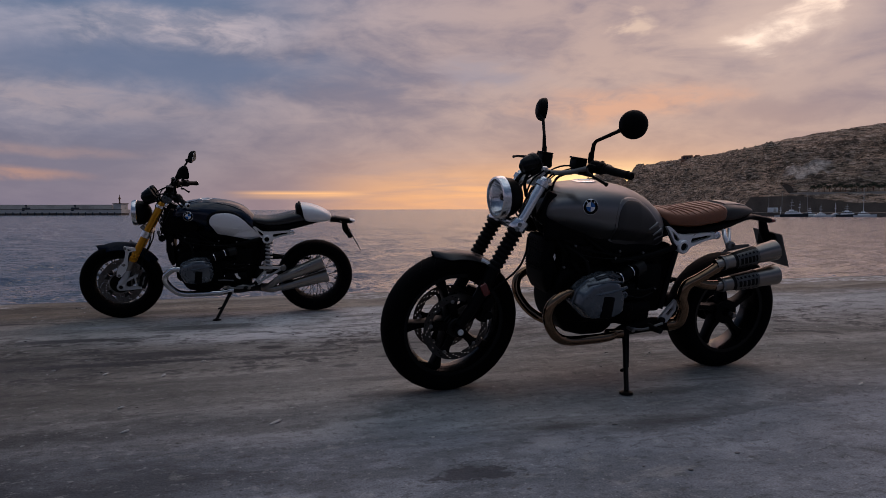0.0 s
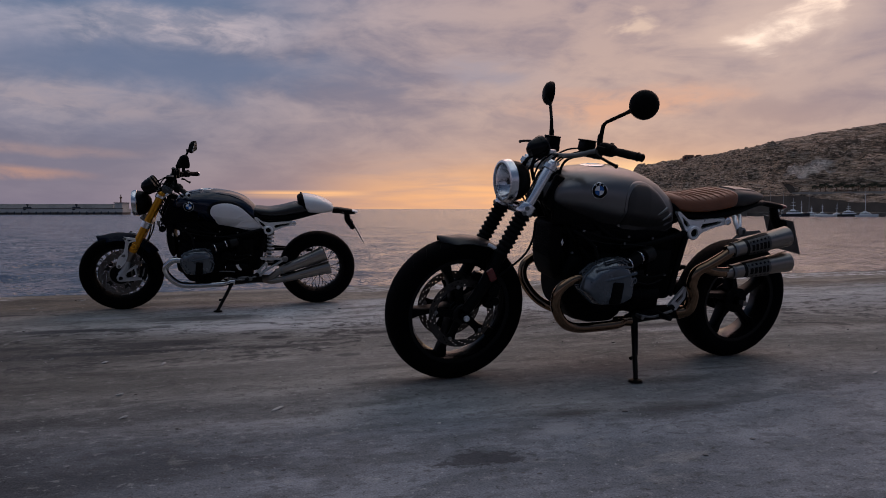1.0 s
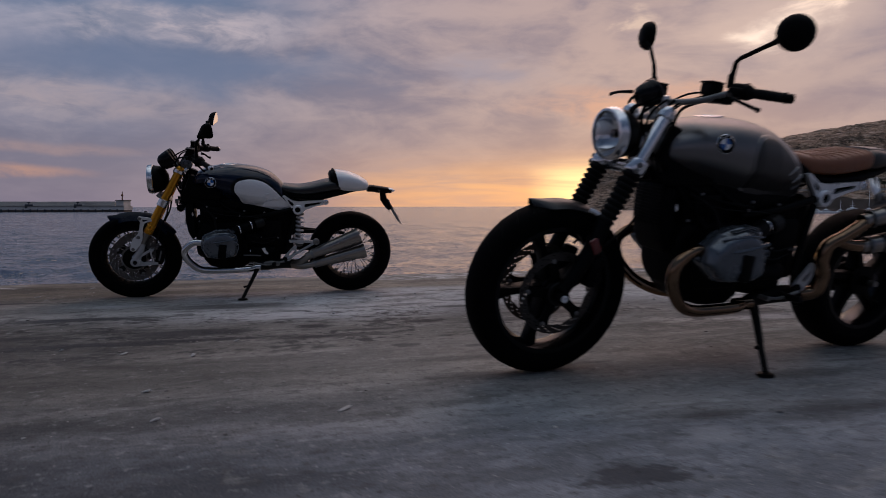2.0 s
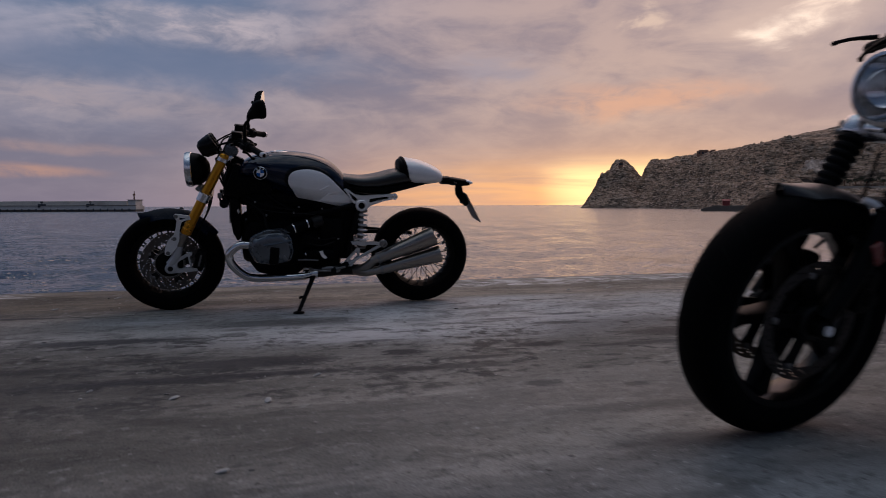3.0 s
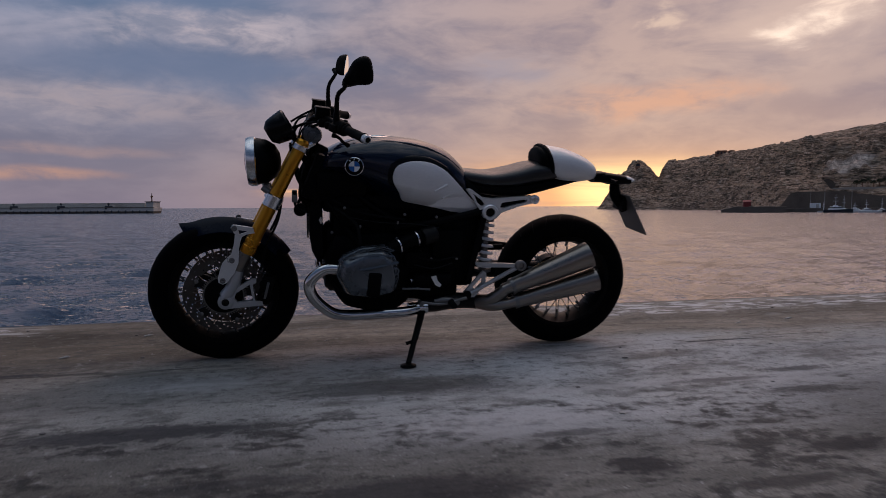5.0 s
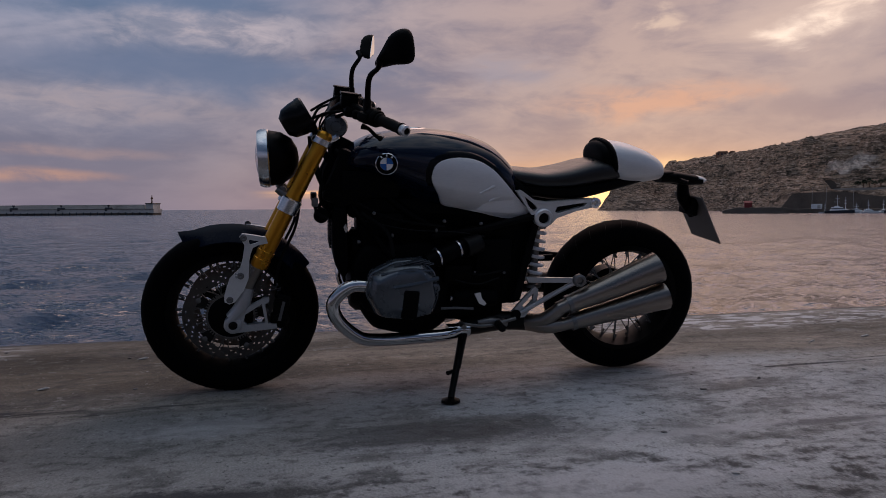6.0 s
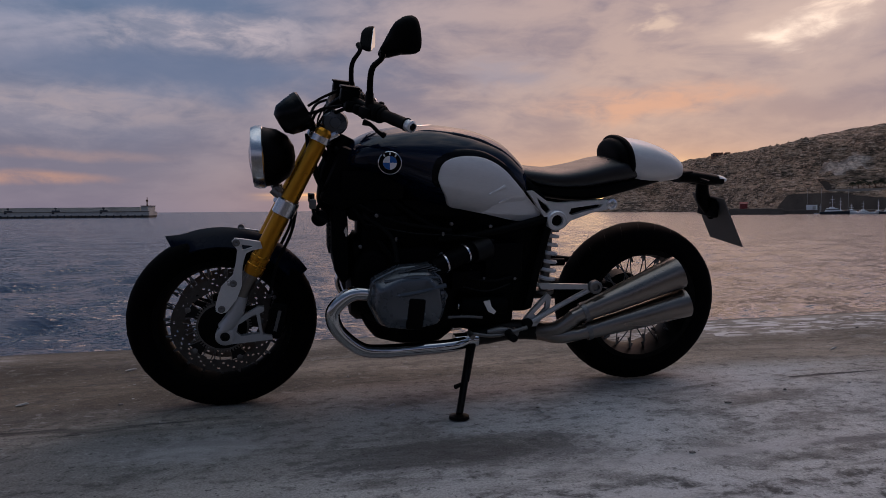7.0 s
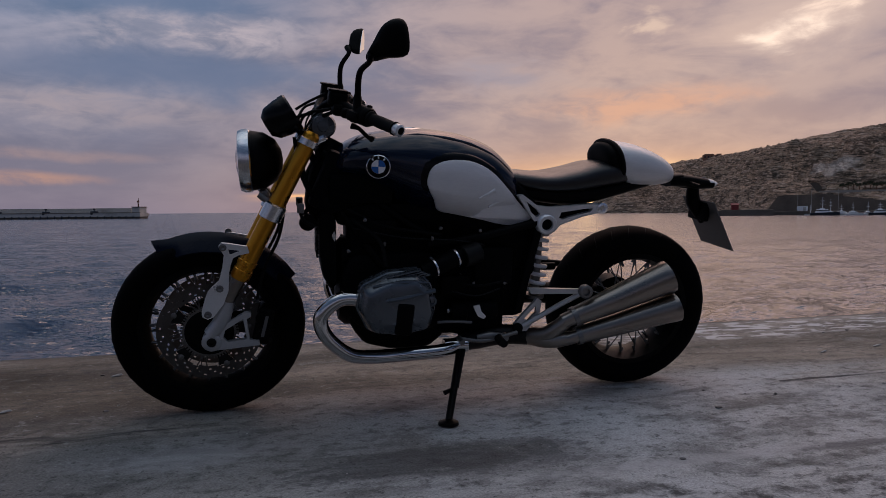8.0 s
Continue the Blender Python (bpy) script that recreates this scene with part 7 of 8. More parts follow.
    bm = body(bmesh.new(), [(-0.600, 0.790, 0.896, 0.100, 2.4), (-0.603, 0.770, 0.912, 0.114, 2.4), (-0.612, 0.759, 0.914, 0.117, 2.4), (-0.640, 0.750, 0.912, 0.118, 2.4), (-0.690, 0.750, 0.902, 0.115, 2.4), (-0.740, 0.754, 0.884, 0.106, 2.4), (-0.785, 0.759, 0.862, 0.092, 2.4), (-0.818, 0.764, 0.840, 0.072, 2.3), (-0.833, 0.772, 0.822, 0.046, 2.2), (-0.840, 0.786, 0.806, 0.02, 2.0)], 28, 5)
    b.put("seat_hump", lean(bm), "panel", seat, "silver aluminium seat hump")
    bm = bmesh.new()
    body(bm, [(-0.25, 0.712, 0.765, 0.09, 3), (-0.45, 0.690, 0.760, 0.105, 3), (-0.62, 0.725, 0.782, 0.095, 3), (-0.80, 0.772, 0.798, 0.060, 3), (-0.88, 0.776, 0.800, 0.040, 3)], 20, 3)
    tail = b.put("tail_frame", bm, "black", None, "black tail under the seat")
    bm = bmesh.new()
    body(bm, [(-0.83, 0.752, 0.794, 0.045, 3), (-0.89, 0.750, 0.796, 0.048, 3), (-0.95, 0.742, 0.788, 0.048, 3), (-1.005, 0.744, 0.778, 0.044, 3)], 18, 3)
    b.put("tail_stalk", bm, "black", tail)
    bm = bmesh.new()
    body(bm, [(-0.985, 0.752, 0.783, 0.045, 3), (-1.012, 0.750, 0.777, 0.041, 2.6), (-1.030, 0.757, 0.768, 0.025, 2.2)], 18, 3)
    b.put("tail_light", bm, "white", tail, "clear tail light lens")
    for s in (-1, 1):
        bm = bmesh.new()
        tube(bm, [(-0.90, s * 0.03, 0.770), (-0.91, s * 0.10, 0.762)], 0.007, 8)
        body(bm, [(-0.935, 0.745, 0.775, 0.012, 2), (-0.91, 0.742, 0.780, 0.020, 2), (-0.88, 0.750, 0.772, 0.010, 2)], 12, 3)
        b.put("indicator", bm, "black", tail)
    make_plate(b, (-0.972, 0, 0.702), (-1.070, 0, 0.523), 0.100, (-0.945, 0, 0.765))
    return b


def make_scrambler():
    b = Moto("matt grey scrambler motorcycle, brown leather seat, on its side stand", (1.6105, 4.120), (-0.99778, -0.0666), 9.0, (0.42, 0, 0.98), 28.5, 4.0, "motorcycles on the quay", 0.0, 1.0, -4.0)
    fc, rc = (0.806, 0.329), (-0.730, 0.311)
    z = 0.045
    make_wheel(b, "front_wheel", fc, 0.331, 0.122, 0.240, True, (-0.070, 0.070), 0.158, True, 0.055, "black cast front wheel")
    make_wheel(b, "rear_wheel", rc, 0.311, 0.165, 0.212, True, (), 0.12, False, 0.065, "black cast rear wheel", 3.0)
    make_engine(b, z)
    make_frame(b, z, (0.41, 0.925))
    heads = [(0.328, 0.470), (0.310, 0.530), (0.262, 0.575), (0.168, 0.603), (0.098, 0.575), (0.066, 0.505), (0.068, 0.430), (0.120, 0.402), (0.258, 0.400)]
    for s in (-1, 1):
        make_cylinder(b, s, [(u - (0.045 if s < 0 else 0.0), w) for u, w in heads], 0.20, 0.310, "head")
        make_subframe_plate(b, s, 0.042)
    make_exhaust_headers(b, "bronze", [(0.285, 0.225, 0.500), (0.345, 0.235, 0.510), (0.415, 0.238, 0.465), (0.425, 0.232, 0.390), (0.375, 0.220, 0.310), (0.300, 0.205, 0.274), (0.190, 0.190, 0.266), (0.070, 0.170, 0.264), (0.00, 0.14, 0.268)], 0.0225)
    bm = bmesh.new()
    tube(bm, [(0.0, 0.14, 0.268), (-0.12, 0.09, 0.275), (-0.25, 0.09, 0.285), (-0.33, 0.12, 0.290)], [0.024, 0.034, 0.036, 0.033], 18, 8)
    # the engine's black here stands for shade below the motorcycle
    b.put("collector_pipe", bm, "engine", None, "steel exhaust collector, coloured dark as in shade")
    bm = bmesh.new()
    tube(bm, [(-0.315, 0.118, 0.288), (-0.352, 0.148, 0.310), (-0.362, 0.162, 0.380), (-0.340, 0.168, 0.440), (-0.356, 0.172, 0.503), (-0.418, 0.178, 0.538), (-0.480, 0.185, 0.575), (-0.530, 0.19, 0.612)], [0.033, 0.030, 0.027, 0.026, 0.026, 0.026, 0.026, 0.027], 20, 8)
    tube(bm, [(-0.395, 0.175, 0.520), (-0.46, 0.186, 0.505), (-0.538, 0.19, 0.503)], [0.024, 0.025, 0.026], 18)
    b.put("exhaust_pipe", bm, "bronze", None, "bronze heat-tinted high exhaust pipe")
    make_muffler(b, (-0.525, 0.19, 0.612), (-0.835, 0.205, 0.679), 0.034, 0.050, True)
    make_muffler(b, (-0.532, 0.19, 0.503), (-0.862, 0.205, 0.551), 0.034, 0.050, True)
    bm = bmesh.new()
    tube(bm, [(-0.580, 0.12, 0.765), (-0.565, 0.15, 0.740), (-0.572, 0.17, 0.700)], 0.011, 10)
    tube(bm, [(-0.620, 0.11, 0.770), (-0.592, 0.15, 0.740), (-0.580, 0.17, 0.700)], 0.008, 10)
    hang = b.put("muffler_bracket", bm, "alu", None, "silver muffler hanger")
    bm = bmesh.new()
    lathe(bm, (-0.580, 0.17, 0.700), (0, 1, 0), [(0.001, 0), (0.022, 0), (0.022, 0.018), (0.012, 0.022), (0.010, 0.014), (0.001, 0.014)], 20)
    b.put("bolt", bm, "dull_steel", hang)
    bm = bmesh.new()
    plate(bm, [(-0.53, 0.662), (-0.58, 0.700), (-0.69, 0.705), (-0.70, 0.695), (-0.58, 0.672)], 0.006, lambda a, c, d: (a, 0.175 + d, c))
    b.put("hanger_plate", bm, "dull_steel", hang)
    make_foot_controls(b, 0.04)
    make_shock(b, (-0.335, 0.0, 0.640), (-0.330, 0.0, 0.400), 7, 0.031)
    make_swingarm(b, rc, 0.02)
    make_stand(b, (-0.085, 0.09, 0.275), (0.064, 0.365, 0.365 * b.ground))
    top, d = Vector((0.437, 0, 1.008)), Vector((0.477, 0, -0.879))
    for s in (-1, 1):
        o = Vector((0, s * 0.104, 0))
        bm = bmesh.new()
        lathe(bm, top + o, d, [(0.0, -0.010), (0.016, -0.010), (0.022, -0.004), (0.0235, 0.0), (0.0235, 0.27)], 24)
        leg = b.put("fork_tube", bm, "satin", None, "satin silver fork tube", True)
        bm = bmesh.new()
        prof = [(0.026, 0.255)]
        for i in range(9):
            h = 0.262 + i * 0.023
            prof += [(0.038 - i * 0.0006, h + 0.006), (0.038 - i * 0.0006, h + 0.012), (0.027, h + 0.019), (0.027, h + 0.023)]
        prof += [(0.028, 0.475)]
        lathe(bm, top + o, d, prof, 24)
        b.put("fork_gaiter", bm, "gaiter", leg, "black ribbed rubber gaiter", True)
        ax = Vector((fc[0], s * 0.104, fc[1] - 0.006))
        e = top + o + d * 0.46
        bm = bmesh.new()
        tube(bm, [e, e.lerp(ax, 0.5) + Vector((-0.006, 0, 0)), ax + Vector((0.0, 0, 0.025))], [0.029, 0.028, 0.024], 18)
        lathe(bm, ax + Vector((0, -s * 0.022, 0)), (0, s, 0), [(0.0, 0), (0.026, 0), (0.026, 0.036), (0.020, 0.040), (0.0, 0.040)], 22)
        b.put("fork_slider", bm, "black", leg, "black fork slider", True)
        bm = bmesh.new()
        lathe(bm, ax + Vector((0, s * 0.016, 0)), (0, s, 0), [(0.0, 0), (0.014, 0), (0.014, 0.008), (0.008, 0.010), (0.0, 0.006)], 14)
        b.put("axle_nut", bm, "alu", leg, "", True)
        bm = bmesh.new()
        box(bm, ax.x - 0.128, s * 0.088, ax.z + 0.090, 0.050, 0.055, 0.120, 0.014, Matrix.Rotation(radians(-20), 4, "Y"))
        lathe(bm, (ax.x - 0.12, s * 0.108, ax.z + 0.118), (0, s, 0), [(0.02, 0), (0.02, 0.014), (0.0, 0.016)], 18)
        lathe(bm, (ax.x - 0.135, s * 0.108, ax.z + 0.068), (0, s, 0), [(0.02, 0), (0.02, 0.014), (0.0, 0.016)], 18)
        b.put("brake_caliper", bm, "black", leg, "black brake caliper", True)
        bm = bmesh.new()
        q = e.lerp(ax, 0.30)
        box(bm, q.x + 0.005, s * 0.136, q.z, 0.034, 0.010, 0.060, 0.005, Matrix.Rotation(radians(28), 4, "Y"))
        b.put("reflector", bm, "red", leg, "red side reflector", True)
        bm = bmesh.new()
        lathe(bm, top + o + d * 0.205, d, [(0.025, 0.0), (0.037, 0.005), (0.039, 0.012), (0.039, 0.046), (0.036, 0.052), (0.025, 0.054)], 24)
        cl = b.put("lower_clamp", bm, "satin", leg, "satin silver lower fork clamp", True)
        for h in (0.016, 0.040):
            q = top + o + d * (0.205 + h) + Vector((0.020, s * 0.036, 0.0))
            b.put("bolt", lathe(bmesh.new(), q, (0.5, s, 0.2), [(0.0, -0.006), (0.010, -0.006), (0.010, 0.008), (0.005, 0.010), (0.0, 0.006)], 12), "dull_steel", cl, "", True)
        bm = bmesh.new()
        lathe(bm, top + o + d * 0.008, d, [(0.025, 0.0), (0.031, 0.003), (0.031, 0.024), (0.025, 0.027)], 22)
        b.put("upper_clamp", bm, "satin", leg, "", True)
        bm = bmesh.new()
        tube(bm, [(0.48, s * 0.08, 0.74), (0.49, s * 0.085, 0.66), (0.53, s * 0.08, 0.58), (0.66, s * 0.075, 0.48)], 0.005, 8)
        b.put("brake_hose", bm, "gaiter", leg, "", True)
    bm = bmesh.new()
    q = top + d * 0.24
    box(bm, q.x - 0.012, 0, q.z, 0.055, 0.20, 0.038, 0.012, Matrix.Rotation(radians(28), 4, "Y"))
    b.put("lower_yoke", bm, "satin", None, "", True)
    bm = bmesh.new()
    q = top + d * 0.02
    box(bm, q.x - 0.022, 0, q.z, 0.07, 0.20, 0.022, 0.010, Matrix.Rotation(radians(28), 4, "Y"))
    yoke = b.put("fork_yoke", bm, "alu", None, "satin silver fork yoke", True)
    for s in (-1, 1):
        b.put("bar_clamp", box(bmesh.new(), 0.405, s * 0.040, 1.035, 0.034, 0.024, 0.05, 0.008), "alu", yoke, "", True)
    bm = bmesh.new()
    loops = []
    for i in range(23):
        a = radians(72 + 51 * i / 22)
        r = 0.342 + 0.020 * max(0, (5 - i) / 5) ** 1.4
        wide = 0.066 * min(1.0, 0.28 + i * 0.15, 0.75 + (22 - i) * 0.1)
        loop = [(fc[0] + (r - 0.026 * abs(t) ** 2.6) * math.cos(a), wide * t, fc[1] + (r - 0.026 * abs(t) ** 2.6) * math.sin(a)) for t in (-1, -0.9, -0.6, -0.3, 0, 0.3, 0.6, 0.9, 1)]
        loop += [(fc[0] + (r - 0.004 - 0.026 * abs(t) ** 2.6) * math.cos(a), wide * t * 0.97, fc[1] + (r - 0.004 - 0.026 * abs(t) ** 2.6) * math.sin(a)) for t in (1, 0.9, 0.6, 0.3, 0, -0.3, -0.6, -0.9, -1)]
        loops.append(loop)
    rings(bm, loops)
    guard = b.put("front_mudguard", bm, "satin_black", None, "short black front mudguard", True)
    bm = bmesh.new()
    for s in (-1, 1):
        tube(bm, [(0.70, s * 0.066, 0.640), (0.675, s * 0.085, 0.628), (0.66, s * 0.10, 0.60)], 0.009, 8)
    b.put("mudguard_stay", bm, "alu", guard, "", True)
    make_headlight(b, (0.590, 0, 0.912), 0.095)
    for s in (-1, 1):
        bm = tube(bmesh.new(), [(0.56, s * 0.06, 0.82), (0.55, s * 0.07, 0.80), (0.54, s * 0.08, 0.785)], 0.011, 10)
        lathe(bm, (0.555, s * 0.02, 0.808), (0, s, 0), [(0.0, 0), (0.016, 0), (0.016, 0.05), (0.0, 0.052)], 14)
        b.put("lamp_bracket", bm, "satin", None, "", True)
    bm = tube(bmesh.new(), [(0.315, -0.28, 1.066), (0.327, -0.35, 1.062), (0.324, -0.40, 1.055), (0.314, -0.43, 1.050)], [0.008, 0.006, 0.006, 0.008], 10)
    b.put("brake_lever", bm, "black", None, "black front brake lever", True)
    for i, (u, l, w) in enumerate(((0.470, 0.055, 1.000), (0.500, 0.030, 0.985), (0.455, 0.070, 0.985), (0.505, -0.035, 0.990), (0.480, -0.060, 1.000))):
        bm = tube(bmesh.new(), [(0.425 - 0.01 * i, l * 1.3, 1.045), (u, l, w), (u + 0.020, l * 0.9, w - 0.070), (u - 0.010, l, w - 0.150), (u - 0.060, l * 0.8, w - 0.230)], 0.0042 + 0.0006 * (i % 3), 8)
        b.put("control_cable", bm, "gaiter", None, "", True)
    make_gauge(b, (0.432, 0.0, 1.072), (-0.90, 0, 0.44), 0.048, 0.075, True, "gloss_black")
    bm = bmesh.new()
    box(bm, 0.445, 0, 1.035, 0.05, 0.08, 0.02, 0.006, Matrix.Rotation(radians(30), 4, "Y"))
    tube(bm, [(0.475, 0.02, 1.03), (0.495, 0.03, 0.98), (0.48, 0.03, 0.92)], 0.008, 8)
    tube(bm, [(0.475, -0.02, 1.03), (0.50, -0.03, 0.97), (0.47, -0.02, 0.90)], 0.006, 8)
    b.put("instrument_bracket", bm, "black", None, "", True)
    make_bars(b, [(0.400, 0.02, 1.044), (0.390, 0.08, 1.036), (0.345, 0.16, 1.044), (0.300, 0.22, 1.066), (0.265, 0.28, 1.075), (0.204, 0.414, 1.061)], "dull_steel", ((0.255, 0.300, 1.075), (0.206, 0.410, 1.061)), 0, (0.300, 0.160, 1.084), [(0.30, 0.25, 1.075), (0.32, 0.29, 1.055), (0.305, 0.34, 1.035), (0.282, 0.375, 1.018)])
    for s in (-1, 1):
        shape = circle(0, 0, 0.058, 28)
        n = Vector((-0.72, -s * 0.68, 0.0)) if s > 0 else Vector((-0.90, -s * 0.20, -0.06))
        far = (0.205, 0.408, 1.268) if s > 0 else (0.226, -0.372, 1.312)
        knee = Vector((0.274, s * 0.236, 1.185))
        make_mirror(b, (0.275, s * 0.222, 1.110), knee, knee.lerp(Vector(far), 0.62), far, n, shape, 2, "", True)
    tank = [(0.425, 0.820, 0.880, 0.060, 2.2), (0.405, 0.800, 0.920, 0.120, 2.3), (0.360, 0.775, 0.955, 0.158, 2.35), (0.290, 0.750, 0.980, 0.186, 2.4), (0.170, 0.710, 0.992, 0.198, 2.35), (0.05, 0.685, 0.987, 0.190, 2.3), (-0.05, 0.672, 0.965, 0.170, 2.3), (-0.14, 0.672, 0.925, 0.145, 2.3), (-0.215, 0.690, 0.868, 0.120, 2.3), (-0.250, 0.710, 0.820, 0.085, 2.3)]
    bm = bmesh.new()
    body(bm, tank, 36, 5, TUCK)
    tk = b.put("fuel_tank", bm, "granite", None, "matt grey metallic fuel tank")
    out = [(0.088, 0.830), (0.078, 0.880), (0.045, 0.915), (-0.01, 0.922), (-0.06, 0.905), (-0.115, 0.865), (-0.175, 0.800), (-0.232, 0.735), (-0.215, 0.705), (-0.15, 0.685), (-0.04, 0.692), (0.05, 0.712), (0.078, 0.770)]
    for s in (-1, 1):
        bm = bmesh.new()
        mu, mw = sum(u for u, _ in out) / len(out), sum(w for _, w in out) / len(out)
        patch(bm, [(mu + (u - mu) * 1.09, mw + (w - mw) * 1.11) for u, w in out], tank, 0.0035, s, 0.085, TUCK)
        b.put("panel_border", bm, "granite", tk)
        bm = bmesh.new()
        patch(bm, out, tank, 0.0075, s, 0.10, TUCK)
        b.put("knee_panel", bm, "granite_dark", tk, "dark grey knee panel")
        for k in range(3):
            bm = bmesh.new()
            u, w = -0.135 - k * 0.034, 0.795 - k * 0.030
            l = max(0.10, side_of(tank, u, w, TUCK) + 0.008) + 0.003
            tube(bm, [(u + 0.028, s * (l + 0.006), w - 0.013), (u - 0.028, s * (l - 0.012), w + 0.013)], [0.003, 0.010], 10)
            b.put("panel_rib", bm, "granite", tk)
        make_badge(b, tk, 0.236, 0.895, side_of(tank, 0.236, 0.895, TUCK) + 0.003, 0.036, s, -6, -8)
    bm = bmesh.new()
    lathe(bm, (0.17, 0, 0.988), (0.05, 0, 1), [(0.0, 0.0), (0.058, 0.0), (0.058, 0.004), (0.050, 0.007), (0.036, 0.007), (0.034, 0.005), (0.0, 0.006)], 28)
    b.put("filler_cap", bm, "satin", tk, "satin metal filler cap")
    for s in (-1, 1):
        b.put("tank_skirt", box(bmesh.new(), -0.02, s * 0.096, 0.668, 0.34, 0.020, 0.075, 0.010, Matrix.Rotation(radians(-3), 4, "Y")), "plastic", tk)
        b.put("tank_shoulder", box(bmesh.new(), 0.30, s * 0.10, 0.780, 0.22, 0.03, 0.10, 0.015), "plastic", tk)
        b.put("air_scoop", box(bmesh.new(), 0.395, s * 0.085, 0.875, 0.06, 0.05, 0.15, 0.015, Matrix.Rotation(radians(-25), 4, "Y")), "plastic", tk)
    seat_s = [(-0.215, 0.800, 0.862, 0.075, 2.4), (-0.245, 0.785, 0.868, 0.105, 2.7), (-0.32, 0.778, 0.860, 0.120, 3.0), (-0.41, 0.776, 0.866, 0.128, 3.2), (-0.50, 0.784, 0.880, 0.124, 3.2), (-0.580, 0.796, 0.888, 0.115, 3.2), (-0.612, 0.805, 0.882, 0.100, 3.0)]
    bm = bmesh.new()
    body(bm, seat_s, 32, 6)
    seat = b.put("seat", bm, "brown", None, "brown leather seat with quilted ribs")
    for i in range(9):
        u0 = -0.262 - i * 0.036
        bm = bmesh.new()
        line = []
        for j in range(15):
            t = -1 + 2 * j / 14
            u = u0 - 0.035 * abs(t)
            lo, hi, half, ex = (float(np.interp(-u, [-q[0] for q in seat_s], [q[k] for q in seat_s])) for k in (1, 2, 3, 4))
            a = radians(90 - 68 * t)
            c, sn = math.cos(a), math.sin(a)
            line.append((u, half * math.copysign(abs(c) ** (2 / ex), c) * 0.99, (lo + hi) / 2 + (hi - lo) / 2 * abs(sn) ** (2 / ex) - 0.001))
        tube(bm, line, [0.004, 0.0065, 0.0065, 0.004], 8, 2)
        b.put("seat_rib", bm, "brown", seat)
    bm = bmesh.new()
    body(bm, [(-0.595, 0.800, 0.880, 0.108, 3.0), (-0.635, 0.798, 0.892, 0.112, 2.8), (-0.710, 0.808, 0.888, 0.098, 2.6), (-0.785, 0.828, 0.874, 0.072, 2.4), (-0.818, 0.842, 0.860, 0.040, 2.2)], 28, 5)
    cover = b.put("tail_cover", bm, "granite_dark", seat, "dark grey tail cover")
    bm = bmesh.new()
    body(bm, [(-0.618, 0.882, 0.8945, 0.060, 3.0), (-0.66, 0.882, 0.8965, 0.062, 3.0), (-0.72, 0.878, 0.8920, 0.054, 3.0), (-0.78, 0.866, 0.8790, 0.036, 2.6), (-0.806, 0.858, 0.866, 0.016, 2.2)], 24, 4)
    b.put("cover_plate", bm, "granite", cover, "brushed metal strip on the tail")
    bm = bmesh.new()
    body(bm, [(-0.27, 0.742, 0.795, 0.09, 3), (-0.45, 0.725, 0.785, 0.105, 3), (-0.60, 0.750, 0.805, 0.095, 3), (-0.75, 0.795, 0.828, 0.070, 3), (-0.84, 0.805, 0.832, 0.045, 3)], 20, 3)
    tail = b.put("tail_frame", bm, "black", None, "black tail under the seat")
    bm = bmesh.new()
    body(bm, [(-0.82, 0.802, 0.832, 0.045, 3), (-0.90, 0.792, 0.822, 0.045, 3), (-0.955, 0.782, 0.812, 0.044, 3)], 18, 3)
    b.put("tail_stalk", bm, "black", tail)
    bm = bmesh.new()
    body(bm, [(-0.950, 0.782, 0.812, 0.044, 3), (-0.985, 0.784, 0.808, 0.040, 2.6), (-0.995, 0.790, 0.800, 0.025, 2.2)], 18, 3)
    b.put("tail_light", bm, "red", tail, "red tail light lens")
    make_plate(b, (-0.975, 0, 0.735), (-1.055, 0, 0.560), 0.100, (-0.93, 0, 0.795))
    return b


roadster = make_roadster()
scrambler = make_scrambler()


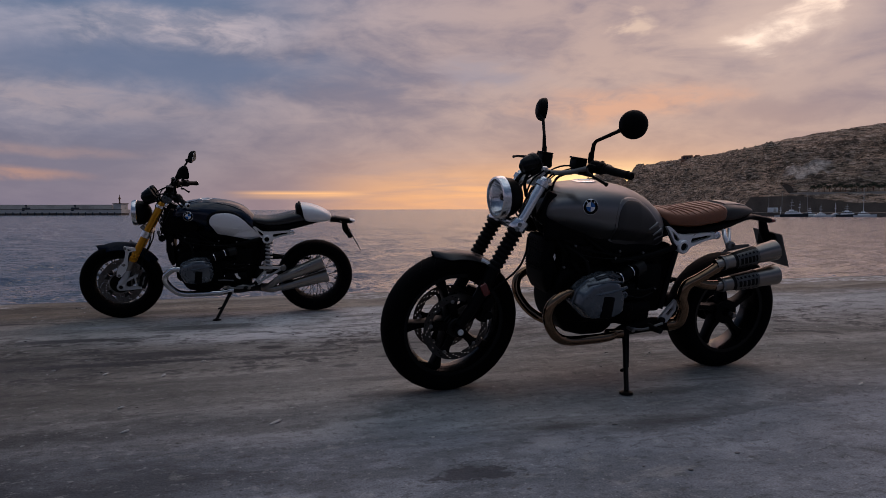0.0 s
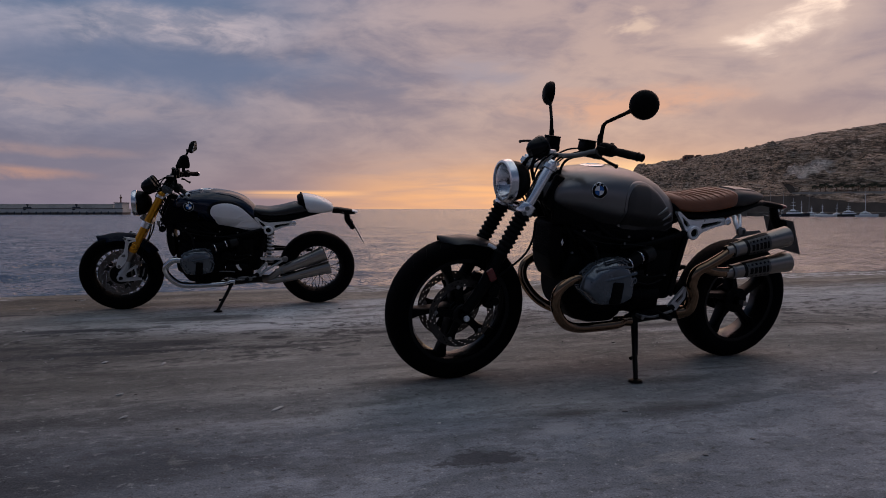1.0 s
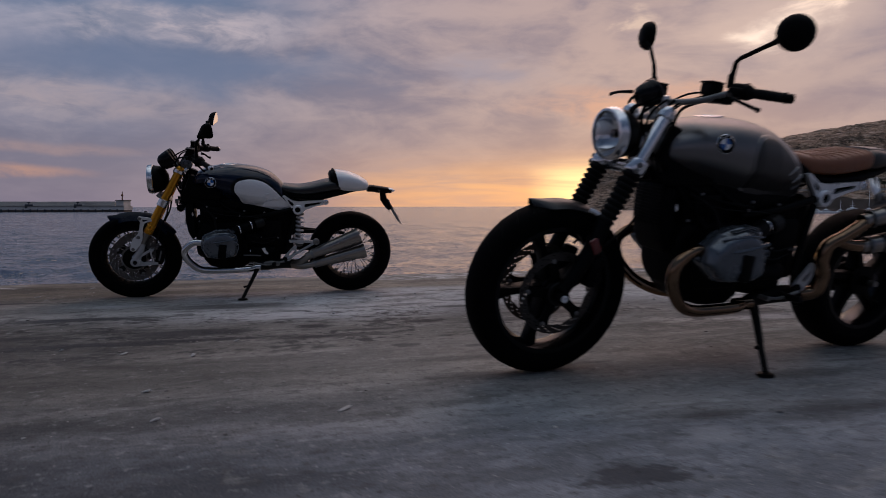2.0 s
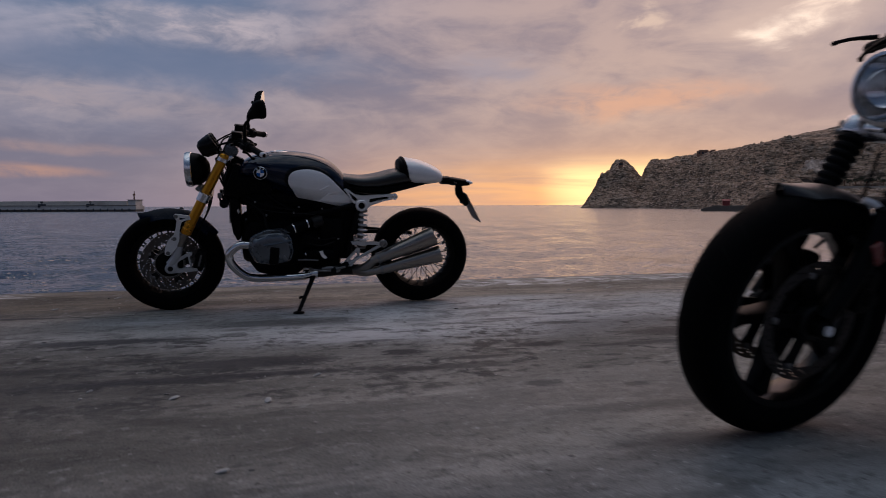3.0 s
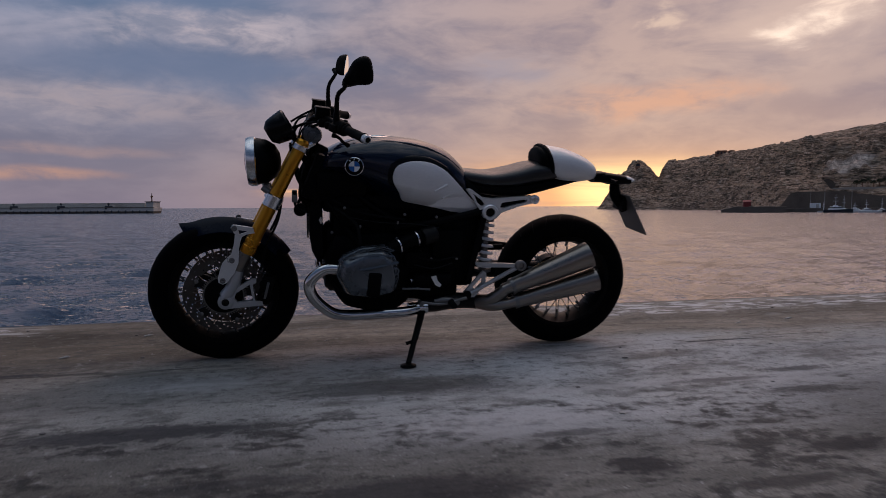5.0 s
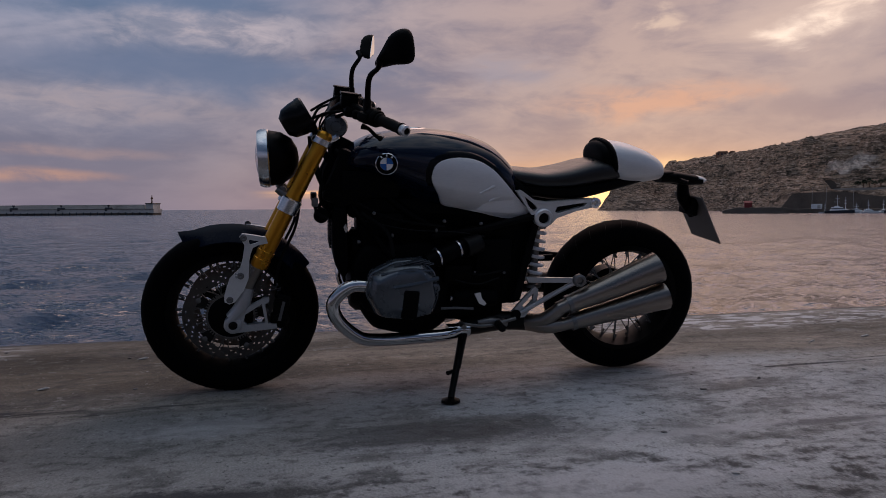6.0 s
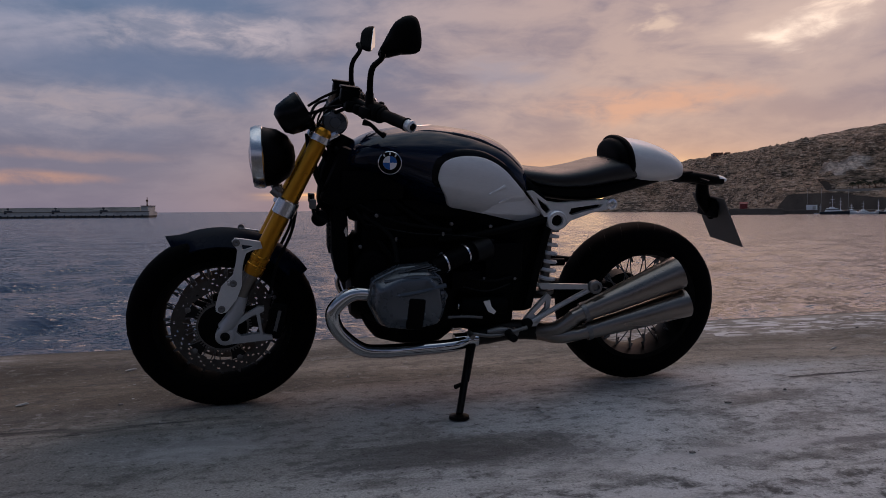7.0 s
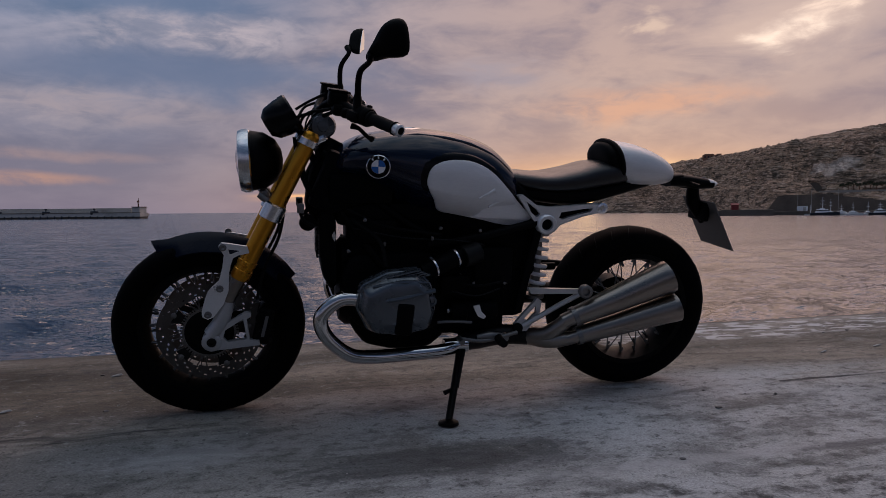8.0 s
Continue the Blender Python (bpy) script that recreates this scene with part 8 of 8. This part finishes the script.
# ---- small things on the quay ----
def make_litter(x, y, length, width, turn):
    """A flattened scrap with a ragged, slightly lifted outline."""
    rnd = random.Random(int(x * 991 + y * 37))
    bm = bmesh.new()
    pts = []
    for i in range(14):
        a = 2 * math.pi * i / 14
        k = rnd.uniform(0.75, 1.1)
        pts.append((length / 4.2 * k * math.cos(a), width / 4.0 * k * math.sin(a)))
    rings(bm, [[(px * s, py * s, z + 0.004 * math.sin(3 * px / length)) for px, py in pts] for s, z in ((1.0, 0.0), (1.0, 0.002), (0.6, 0.005))])
    bm.transform(Matrix.Translation((x, y, 0.003)) @ Matrix.Rotation(radians(turn), 4, "Z"))
    return tagged(mesh_object("litter", bm, M["litter"]), "pale flattened scrap of litter on the concrete", "litter", "litter on the quay")


for spot in ((0.012, 3.742, 0.13, 0.035, 35), (-0.543, 3.777, 0.07, 0.03, 10), (-0.62, 4.12, 0.08, 0.03, -5), (-0.54, 6.62, 0.06, 0.02, 5), (-0.81, 4.79, 0.07, 0.045, 10), (-0.52, 4.69, 0.045, 0.12, 5), (-0.35, 4.97, 0.07, 0.02, 20), (-1.09, 4.94, 0.05, 0.02, 0),
             (2.3, 5.2, 0.07, 0.03, 15), (1.9, 7.05, 0.12, 0.035, 3),
             (1.55, 7.0, 0.07, 0.025, 5), (2.6, 6.95, 0.10, 0.03, 8), (-1.75, 6.95, 0.09, 0.03, 5), (-1.5, 7.4, 0.10, 0.03, 10), (2.75, 3.6, 0.08, 0.04, 15), (3.3, 6.3, 0.10, 0.04, -20)):
    make_litter(*spot)


def make_pebbles(seed, count, least, most, mat, label):
    """Grit strewn over the slab, most of it very small."""
    rnd = random.Random(seed)
    bm = bmesh.new()
    for i in range(count):
        y = rnd.uniform(2.2, 7.7)
        x = rnd.uniform(-2.6, 5.0)
        r = least + (most - least) * rnd.random() ** 6
        vs = bmesh.ops.create_icosphere(bm, subdivisions=1, radius=r)["verts"]
        long = rnd.uniform(0.8, 1.9)
        for v in vs:
            v.co *= rnd.uniform(0.75, 1.2)
            v.co.x *= long
            v.co.z *= 0.5
        bmesh.ops.translate(bm, vec=(x, y, r * 0.35), verts=vs)
    return tagged(mesh_object("gravel", bm, mat), label, "gravel", kind="stuff")


make_pebbles(11, 520, 0.0018, 0.0090, M["stone"], "scattered dark grit and small stones on the concrete")
make_pebbles(23, 260, 0.0022, 0.0085, M["litter"], "scattered pale chips and crumbs on the concrete")
